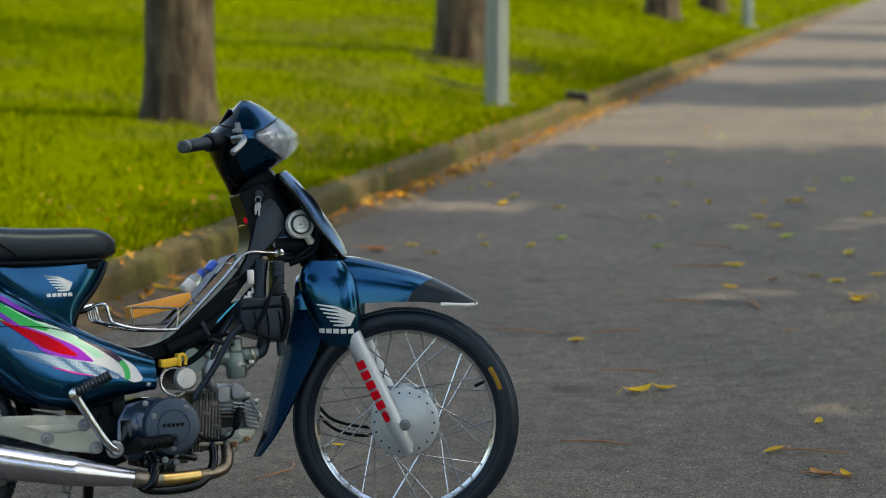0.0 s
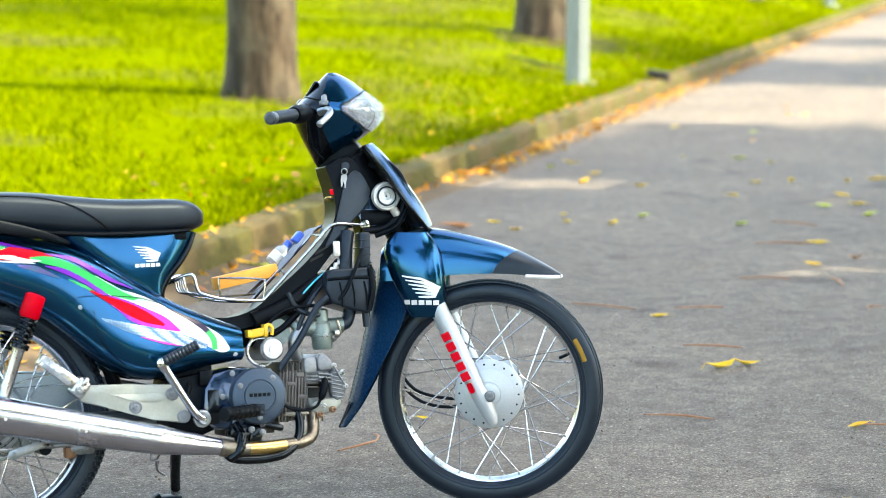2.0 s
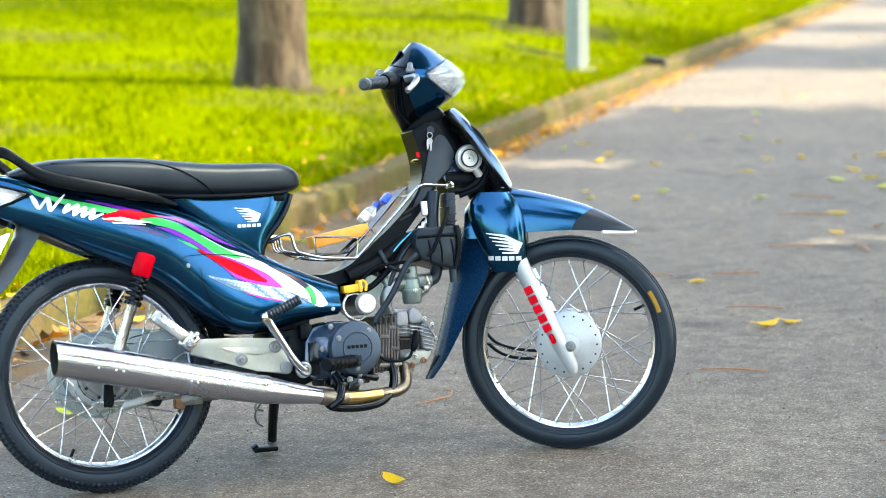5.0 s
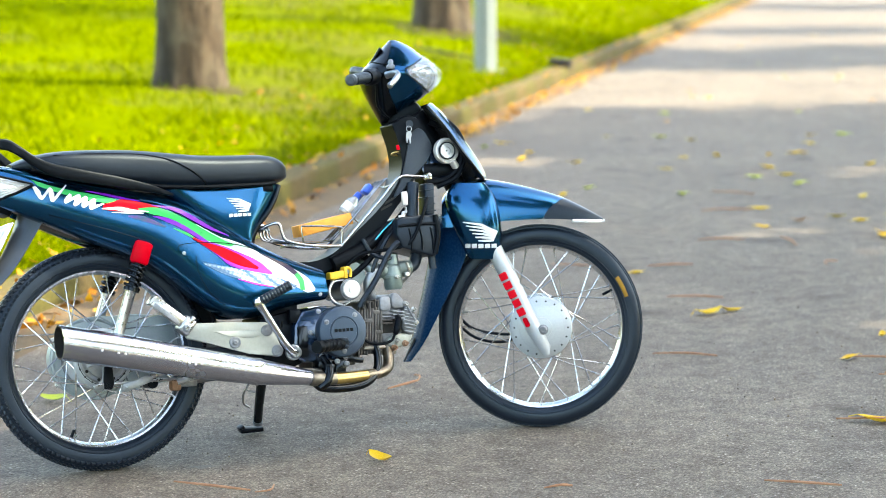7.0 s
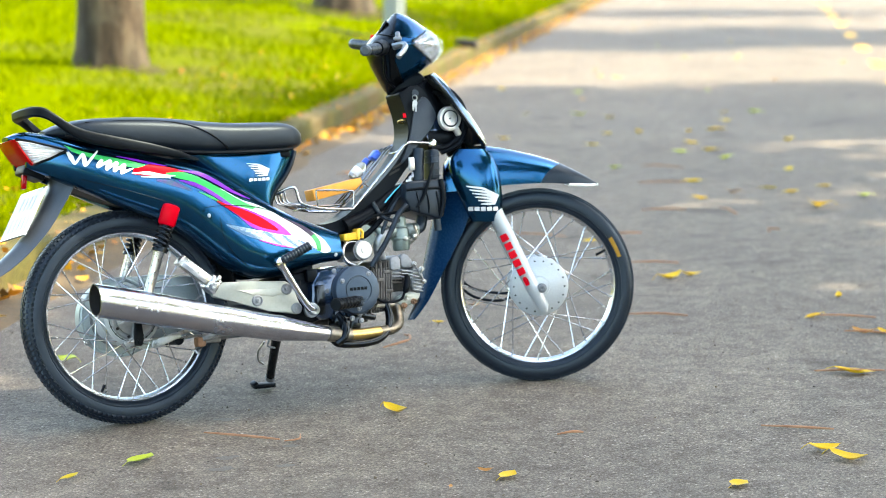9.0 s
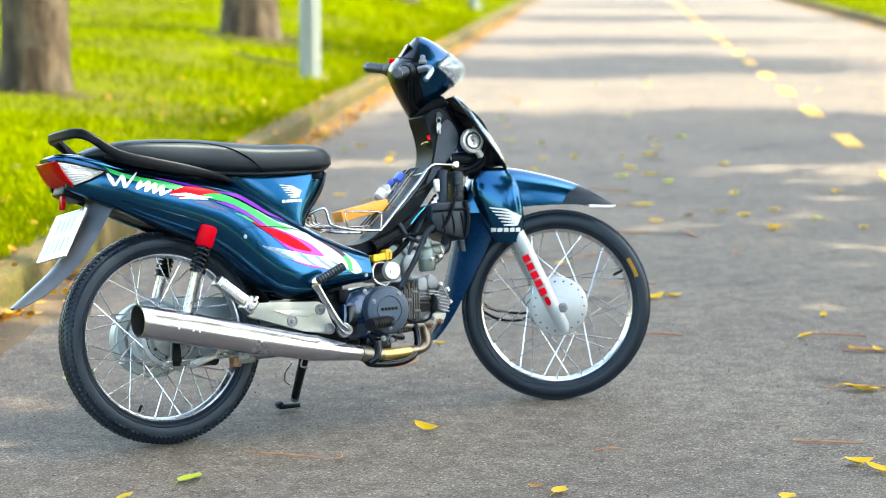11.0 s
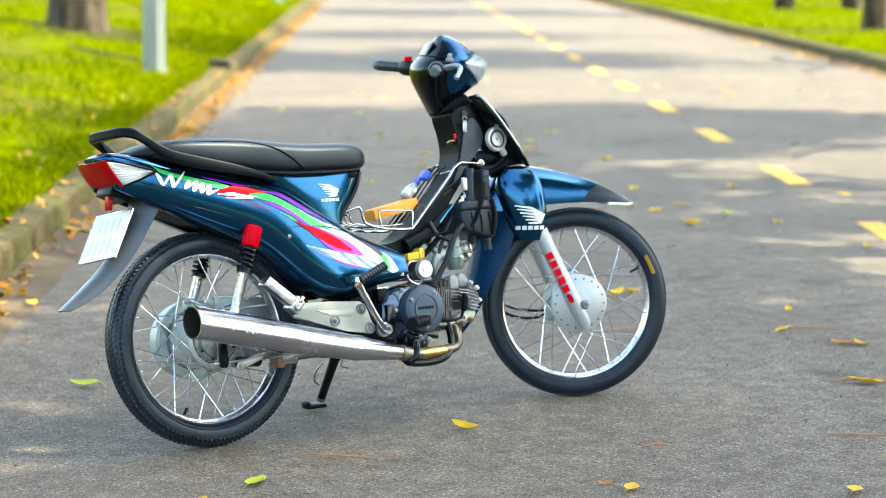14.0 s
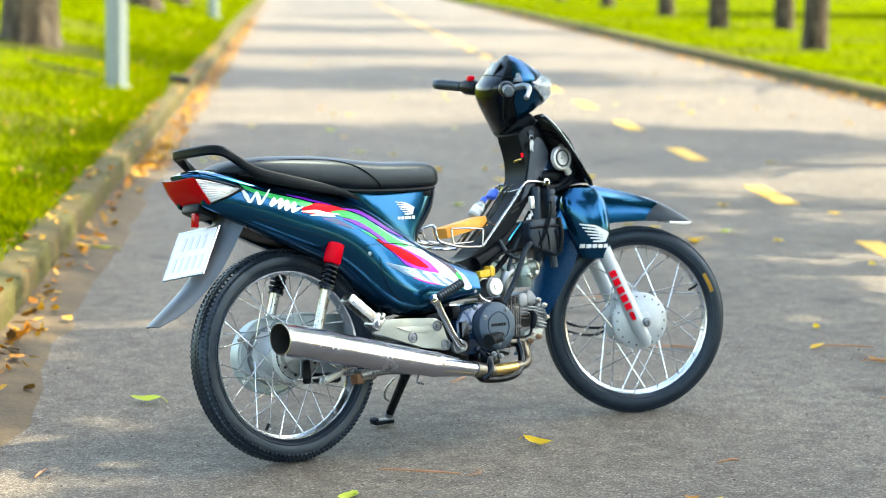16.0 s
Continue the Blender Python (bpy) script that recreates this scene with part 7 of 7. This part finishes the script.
part("cap", lathe(bmesh.new(), [(0.001, 0.112), (0.014, 0.112), (0.015, 0.108), (0.015, 0.088), (0.001, 0.088)], axis="Z", seg=20), BLUE_PLASTIC, bottle)
bm = bmesh.new()
box(bm, (0.035, 0.05, 0.05), (0, 0, 0), None, 0.012, 3)
for v in bm.verts:
    v.co += Vector((1, 1, 1)) * 0.008 * noise.noise(v.co * 40)
rag = tagged(link("cloth", bm, BLUE_PLASTIC), "crumpled bright blue cloth stuffed in the rack", "cloth")
rag.matrix_world = lean_turn @ Matrix.Translation((0.757, 0.014, 0.661)) @ Matrix.Rotation(radians(40), 4, "Y") @ Matrix.Scale(0.62, 4)


# ---------- lawn, litter and small things ----------
def grass_patch(name, seed, n, s0, s1, a0, a1, low, high, wide, power=1.6):
    """Single blades, thicker towards the viewer's end."""
    rng = np.random.default_rng(seed)
    s = s0 + (s1 - s0) * rng.random(n) ** power
    a = a0 + (a1 - a0) * rng.random(n) ** 1.4
    keep = np.array([noise.noise((x * 0.9, y * 0.9, 3.0)) + 0.55 * noise.noise((x * 4, y * 4, 9.0)) > -0.33 for x, y in zip(s, a)])
    s, a = s[keep], a[keep]
    n = len(s)
    x = s * ALONG.x + a * ACROSS.x
    y = s * ALONG.y + a * ACROSS.y
    h = (low + (high - low) * rng.random(n)) * (0.65 + 0.6 * np.array([noise.noise((u * 0.6, v * 0.6, 5.0)) * 0.5 + 0.5 for u, v in zip(s, a)]))
    turn = rng.random(n) * 2 * np.pi
    w = wide * (0.6 + 0.8 * rng.random(n)) * (1 + 0.03 * s)
    lx, ly = rng.normal(0, 0.4, n) * h, rng.normal(0, 0.4, n) * h
    z = np.array([lawn(u, v) - 0.02 for u, v in zip(s, a)])
    v = np.empty((n, 4, 3))
    v[:, 0] = np.stack([x - np.cos(turn) * w, y - np.sin(turn) * w, z], 1)
    v[:, 1] = np.stack([x + np.cos(turn) * w, y + np.sin(turn) * w, z], 1)
    v[:, 2] = np.stack([x + lx * 0.45 + np.cos(turn) * w * 0.7, y + ly * 0.45 + np.sin(turn) * w * 0.7, z + h * 0.6], 1)
    v[:, 3] = np.stack([x + lx, y + ly, z + h], 1)
    f = np.arange(n)[:, None] * 4
    faces = np.concatenate([f + [0, 1, 2], f + [0, 2, 3]], 0)
    me = bpy.data.meshes.new(name)
    me.from_pydata(v.reshape(-1, 3).tolist(), [], faces.tolist())
    me.materials.append(GRASS)
    return tagged(new(name, me), "short bright green lawn grass", "grass", kind="stuff")


grass_patch("grass", 1, 85000, 1.5, 34, KERB_L - 0.2, -13, 0.035, 0.095, 0.0055)
grass_patch("grass", 9, 16000, 1.0, 30, KERB_L - 0.14, KERB_L - 0.42, 0.04, 0.085, 0.005, 1.8)
grass_patch("grass", 2, 30000, 30, 90, KERB_L - 0.25, -22, 0.05, 0.11, 0.010, 1.2)
grass_patch("grass", 3, 26000, 13, 90, KERB_R + 0.2, 24, 0.05, 0.10, 0.008, 1.2)


# dark soil discs round two of the trunks, the shade there put into their colour
for s0, a0, r, seed in ((18.62, -2.66, 0.95, 5.0), (10.42, -3.02, 0.42, 1.0)):
    bm = bmesh.new()
    mid = bm.verts.new(site(s0, a0, lawn(s0, a0) + 0.003))
    rows = []
    for f in (0.4, 0.75, 1.0):
        row = []
        for k in range(40):
            t = 2 * math.pi * k / 40
            d = r * f * (1 + 0.28 * noise.noise((math.cos(t) * 1.3 + seed, math.sin(t) * 1.3, 0)) + 0.12 * noise.noise((math.cos(t) * 5 + seed, math.sin(t) * 5, 2)))
            s, a = s0 + d * math.cos(t), a0 + d * math.sin(t)
            row.append(bm.verts.new(site(s, a, lawn(s, a) + (0.003, 0.0, -0.02)[len(rows)])))
        rows.append(row)
    for k in range(40):
        bm.faces.new((mid, rows[0][k], rows[0][(k + 1) % 40]))
        for a, b in zip(rows, rows[1:]):
            bm.faces.new((a[k], b[k], b[(k + 1) % 40], a[(k + 1) % 40]))
    tagged(link("trunk_shade_patch", bm, SHADED_EARTH), "dark patch of soil and painted shade round a tree trunk", "soil", kind="structure")


def leaf_mesh(name, seed, mat):
    rng = random.Random(seed)
    bm = bmesh.new()
    sec = []
    curl, twist = rng.uniform(0.05, 0.22), rng.uniform(-0.3, 0.3)
    for k in range(9):
        f = k / 8
        w = 0.24 * math.sin(math.pi * f ** 0.85) ** 0.8 + 0.006
        x = f - 0.5
        lift = curl * (2 * x) ** 2 + 0.02
        ring = []
        for t in (-1, -0.5, 0, 0.5, 1):
            ring.append(Vector((x, w * t + 0.03 * math.sin(4 * f + seed), lift + 0.09 * abs(t) * w * 4 * (1 + twist * t) + 0.012 * math.sin(9 * f + t * 2))))
        sec.append(ring)
    rings(bm, sec, closed=False)
    tube(bm, [(-0.5, 0.03 * math.sin(seed), curl + 0.03), (-0.62, 0.02, curl * 0.6 + 0.02), (-0.72, 0.05, 0.03)], 0.010, 5, 2)
    me = bpy.data.meshes.new(name)
    bm.to_mesh(me)
    bm.free()
    me.shade_smooth()
    me.materials.append(mat)
    return me


LEAVES = {c: [leaf_mesh("fallen_leaf", 10 * i + k, m) for k in range(4)] for i, (c, m) in enumerate((("y", YELLOW_LEAF), ("g", GREEN_LEAF), ("b", BROWN_LEAF)))}
LEAF_WORDS = {"y": "fallen yellow leaf lying on the asphalt", "g": "fallen yellow-green leaf lying on the asphalt", "b": "curled brown leaf lying on the asphalt"}
rng = random.Random(77)


def leaf(x, y, length, colour="y", turn=None):
    ob = new("fallen_leaf", rng.choice(LEAVES[colour]))
    ob.matrix_world = Matrix.Translation((x, y, 0.0035)) @ Euler((rng.uniform(-0.12, 0.12), rng.uniform(-0.1, 0.1), rng.uniform(0, 6.28) if turn is None else turn)).to_matrix().to_4x4() @ Matrix.Diagonal((length, length * rng.uniform(0.8, 1.1), length, 1))
    return tagged(ob, LEAF_WORDS[colour], "leaf", "fallen leaves on the road")


# near leaves, each where it lies
leaf(2.50, 1.33, 0.105, "y", 0.1)
leaf(2.60, 1.35, 0.085, "y", -0.2)
for x, y, d, c in ((2.73, 2.29, 0.075, "y"), (0.65, -0.22, 0.095, "y"), (-0.13, -0.42, 0.085, "g"), (-0.33, -0.50, 0.06, "y"), (0.58, -0.97, 0.075, "y"), (1.01, -1.29, 0.080, "y"), (1.39, -1.10, 0.085, "y"), (1.38, -1.21, 0.10, "y"),
                   (2.47, 0.42, 0.080, "y"), (2.44, 0.11, 0.085, "b"), (2.50, 0.09, 0.06, "y"), (2.03, -0.38, 0.115, "y"), (2.79, 0.71, 0.06, "y"), (0.08, 0.88, 0.095, "g"), (1.69, 3.96, 0.13, "g"), (-0.10, -0.40, 0.05, "g"),
                   (0.56, -0.90, 0.04, "b"), (0.42, -0.99, 0.025, "b"), (2.91, 4.93, 0.16, "b"), (1.35, 0.92, 0.05, "y"), (1.60, 1.15, 0.05, "b"), (4.33, 1.77, 0.085, "y")):
    leaf(x, y, d, c)
# those scattered farther up the road
for k, (x, y) in enumerate(((4.21, 2.76), (3.91, 3.27), (4.26, 3.86), (4.99, 5.11), (4.98, 4.05), (5.93, 5.39), (3.67, 4.81), (3.93, 5.04), (3.48, 4.94), (3.58, 5.22), (3.14, 4.75), (4.43, 7.45), (4.63, 7.63), (4.27, 6.57), (4.50, 6.30), (4.24, 4.59),
                           (4.78, 5.72), (5.20, 6.26), (5.42, 6.25), (5.77, 7.57), (5.81, 7.25))):
    leaf(x, y, rng.uniform(0.07, 0.11), "yyyg"[k % 4])
for k, (x, y) in enumerate(((5.33, 5.53), (5.20, 5.13), (5.02, 4.71), (5.93, 6.19), (6.36, 6.68), (6.71, 7.23), (6.91, 7.16), (4.71, 3.38), (4.43, 3.26), (6.42, 9.89), (10.5, 12.6), (4.53, 7.00), (3.14, 5.04), (4.60, 2.59), (4.64, 2.98), (4.26, 2.81), (5.5, 3.84))):
    leaf(x, y, rng.uniform(0.07, 0.11), "yygy"[k % 4])
for k in range(46):
    p = site(rng.uniform(5, 26), rng.uniform(-0.4, 5.6))
    leaf(p.x, p.y, rng.uniform(0.06, 0.10), rng.choice("yyygb"))


def twig(points, r=0.003):
    bm = bmesh.new()
    pts = [Vector((x, y, 0.004 + r + (0.004 if 0 < i < len(points) - 1 else 0))) for i, (x, y) in enumerate(points)]
    tube(bm, pts, [r * 0.6, r, r * 1.1, r * 0.7], 6, 5)
    tagged(link("twig", bm, TWIG), "thin reddish-brown twig lying on the asphalt", "twig", "fallen twigs on the road")


for x0, y0, x1, y1 in ((2.54, 2.65, 2.71, 2.45), (2.86, 2.43, 3.04, 2.39), (2.55, 1.72, 2.72, 1.61), (3.43, 3.02, 3.62, 2.94), (3.98, 3.94, 4.21, 3.85), (4.43, 4.62, 4.56, 4.41), (1.96, 0.75, 2.12, 0.63), (2.48, 0.44, 2.64, 0.31),
                       (1.00, 0.60, 1.13, 0.68), (3.79, 2.93, 3.72, 2.69), (0.11, -0.22, 0.25, -0.38), (0.89, -0.66, 0.96, -0.67), (1.40, -0.82, 1.54, -0.94), (1.94, -0.31, 2.12, -0.40), (2.40, 0.16, 2.50, 0.06), (-0.66, 0.18, -0.59, 0.25)):
    mx, my = (x0 + x1) / 2 + rng.uniform(-0.012, 0.012), (y0 + y1) / 2 + rng.uniform(-0.012, 0.012)
    twig([(x0, y0), (mx, my), (x1, y1)], 0.0035)
twig([(1.13, 0.68), (1.15, 0.72), (1.15, 0.76)], 0.003)
twig([(0.255, -0.40), (0.29, -0.41), (0.32, -0.35)], 0.0025)
twig([(3.79, 2.93), (3.78, 2.83), (3.72, 2.69)], 0.003)
twig([(3.52, 2.15), (3.55, 2.21), (3.61, 2.21)], 0.003)


def litter(name, seed, n, s0, s1, where, z0, size, label, power=1.5):
    g = random.Random(seed)
    verts, faces = [], []
    for _ in range(n):
        s = s0 + (s1 - s0) * g.random() ** power
        a = where(g)
        p = site(s, a, (lawn(s, a) if z0 is None else z0) + g.uniform(0.0, 0.02))
        q = Euler((g.gauss(0, 0.4), g.gauss(0, 0.4), g.uniform(0, 6.3))).to_matrix()
        d = size * g.uniform(0.5, 1.25)
        b = len(verts)
        for u, v, w in ((-1, 0, 0.12), (-0.35, 0.42, 0.1), (0.35, 0.36, 0.05), (1, 0, 0.2), (0.35, -0.36, 0.1), (-0.35, -0.42, 0.05)):
            verts.append(p + q @ Vector((u * d, v * d, w * d + 0.004)))
        faces += [(b, b + 1, b + 5), (b + 1, b + 2, b + 4, b + 5), (b + 2, b + 3, b + 4)]
    return tagged(from_arrays(name, verts, faces, LITTER), label, "leaf litter", kind="stuff")


litter("leaf_litter", 4, 170, 0.5, 9, lambda g: KERB_L + 0.03 + abs(g.gauss(0, 0.055)), 0.012, 0.036, "drift of orange and brown leaves in the gutter")
litter("leaf_litter", 8, 1900, 8, 44, lambda g: KERB_L + 0.03 + abs(g.gauss(0, 0.075)), 0.0, 0.033, "drift of orange and brown leaves in the gutter")
litter("leaf_litter", 5, 480, 1, 30, lambda g: KERB_L - 0.25 - abs(g.gauss(0, 0.55)), None, 0.026, "scattered dead leaves on the lawn's edge")
litter("leaf_litter", 6, 250, 1, 30, lambda g: KERB_L - 0.10 + g.gauss(0, 0.06), 0.135, 0.028, "dead leaves on the kerb")
litter("leaf_litter", 7, 500, 14, 60, lambda g: KERB_R - 0.03 - abs(g.gauss(0, 0.1)), 0.0, 0.045, "brown leaves along the far gutter")
# dirt lying in the gutter
for edge, side, name in ((KERB_L, 1, "gutter_dirt_left"), (KERB_R, -1, "gutter_dirt_right")):
    bm = bmesh.new()
    sec = []
    for k in range(310):
        s = -20 + 0.28 * k
        w = 0.22 + 0.10 * noise.noise((s * 0.8, 1.0, edge)) + 0.05 * noise.noise((s * 3.1, 2.0, edge))
        sec.append([site(s, edge + side * (w * f - 0.01), (0.022, 0.018, 0.011, -0.006)[j]) for j, f in enumerate((0, 0.4, 0.75, 1.0))])
    rings(bm, sec, closed=False)
    tagged(link(name, bm, DIRT), "brown dirt and grit washed against the kerb", "dirt", kind="structure")


# lamp posts: a fluted steel pole on a base plate
def lamp_post(along, across):
    ob = tagged(new("street_lamp"), "pale grey-green steel lamp post on a small concrete footing", "lamp post", "lamp posts along the road")
    ob.location = site(along, across, lawn(along, across) - 0.03)
    bm = bmesh.new()
    sec = []
    for h, r in ((0.02, 0.098), (2.0, 0.090), (5.0, 0.070), (6.5, 0.060)):
        ring = []
        for k in range(48):
            a = 2 * math.pi * k / 48
            groove = 1 - 0.11 * (math.cos(a * 8) > 0.25)
            ring.append(Vector((math.cos(a) * r * groove, math.sin(a) * r * groove, h)))
        sec.append(ring)
    rings(bm, sec)
    part("pole", bm, POST, ob, smooth=False)
    bm = bmesh.new()
    box(bm, (0.24, 0.24, 0.025), (0, 0, 0.025), None, 0.004)
    part("base_plate", bm, POST, ob)
    bm = bmesh.new()
    box(bm, (0.34, 0.34, 0.08), (0, 0, -0.02), None, 0.01)
    part("footing", bm, CONCRETE, ob)
    bm = bmesh.new()
    tube(bm, [(0, 0, 6.45), (0.25, 0, 6.75), (0.9, 0, 6.9)], 0.035, 12)
    part("arm", bm, POST, ob)
    bm = bmesh.new()
    box(bm, (0.5, 0.16, 0.08), (1.1, 0, 6.9), None, 0.02)
    part("lamp_head", bm, POST, ob)
    ob.rotation_euler.z = -ROAD
    return ob


lamp_post(14.3, -1.58)
lamp_post(37.7, -1.55)
# dark timber lying by the kerb, and an old branch in the grass
bm = bmesh.new()
box(bm, (0.20, 0.10, 0.10), (0, 0, 0), None, 0.01)
for v in bm.verts:
    v.co += Vector((0, 1, 1)) * 0.012 * noise.noise(v.co * 7)
plank = tagged(link("timber_offcut", bm, DARK_WOOD), "dark wet timber offcut lying over the kerb", "timber")
plank.matrix_world = Matrix.Translation(site(15.55, -1.08, 0.155)) @ Euler((0, radians(6), -ROAD + radians(-8))).to_matrix().to_4x4()
bm = bmesh.new()
tube(bm, [*[site(s, a, lawn(s, a) + 0.035) for s, a in ((15.7, -2.55), (15.5, -2.3), (15.3, -2.05), (15.2, -1.8))]], [0.008, 0.013, 0.012, 0.008], 10)
tagged(link("branch", bm, DARK_WOOD), "dark fallen branch lying in the grass", "branch")

# oil spots soaked into the asphalt
STAIN = varied("oily_asphalt", (0.066, 0.057, 0.048), (0.105, 0.092, 0.078), 60, 0.7, fine=180, relief=0.6, depth=0.004)
rng = random.Random(77)
for x, y, r in ((0.07, -0.47, 0.036), (0.02, -0.57, 0.040), (0.23, -0.07, 0.036), (0.26, -0.43, 0.028), (0.17, -0.61, 0.030)):
    bm = bmesh.new()
    turn, spin = rng.uniform(0, 6.28), rng.uniform(0, 50)
    rim = []
    lift = -0.0068 + 0.008 * math.cos((x * math.cos(ROAD) - y * math.sin(ROAD) - 2.4) * 0.35)
    for k in range(40):
        a = 2 * math.pi * k / 40
        d = r * (0.75 + 0.55 * noise.noise((math.cos(a) * 1.6 + spin, math.sin(a) * 1.6, 0)) + 0.25 * noise.noise((math.cos(a) * 6 + spin, math.sin(a) * 6, 3)))
        rim.append(bm.verts.new((x + d * math.cos(a + turn), y + 0.6 * d * math.sin(a + turn), lift)))
    bm.faces.new(rim)
    tagged(link("oil_stain", bm, STAIN), "dark oil spot soaked into the asphalt", "stain", "oil spots on the road", "structure")

# small stones and crumbs lying on the asphalt
GRIT = mat_leafy("road_grit", [(0.05, 0.045, 0.04), (0.12, 0.10, 0.08), (0.30, 0.27, 0.22), (0.08, 0.07, 0.055), (0.16, 0.12, 0.07)], 0.0, 0.9, 0.2)
g = random.Random(21)
verts, faces = [], []
for _ in range(2600):
    x, y = g.uniform(-1.4, 3.2), g.uniform(-2.0, 2.4)
    q = Euler((g.uniform(0, 6), g.uniform(0, 6), g.uniform(0, 6))).to_matrix()
    d = 0.0012 + 0.0030 * g.random() ** 3
    across = x * ACROSS.x + y * ACROSS.y
    c = Vector((x, y, -0.008 + 0.008 * math.cos((across - 2.4) * 0.35) + d * 0.4))
    b = len(verts)
    verts += [c + q @ (Vector(v) * d * g.uniform(0.7, 1.3)) for v in ((1, 0, 0), (-1, 0.1, 0), (0, 1, 0), (0.1, -1, 0), (0, 0, 0.8), (0, 0.1, -0.8))]
    faces += [(b + i, b + j, b + k) for i, j, k in ((0, 2, 4), (2, 1, 4), (1, 3, 4), (3, 0, 4), (2, 0, 5), (1, 2, 5), (3, 1, 5), (0, 3, 5))]
tagged(from_arrays("road_grit", verts, faces, GRIT), "tiny stones and crumbs scattered on the asphalt", "grit", kind="stuff")
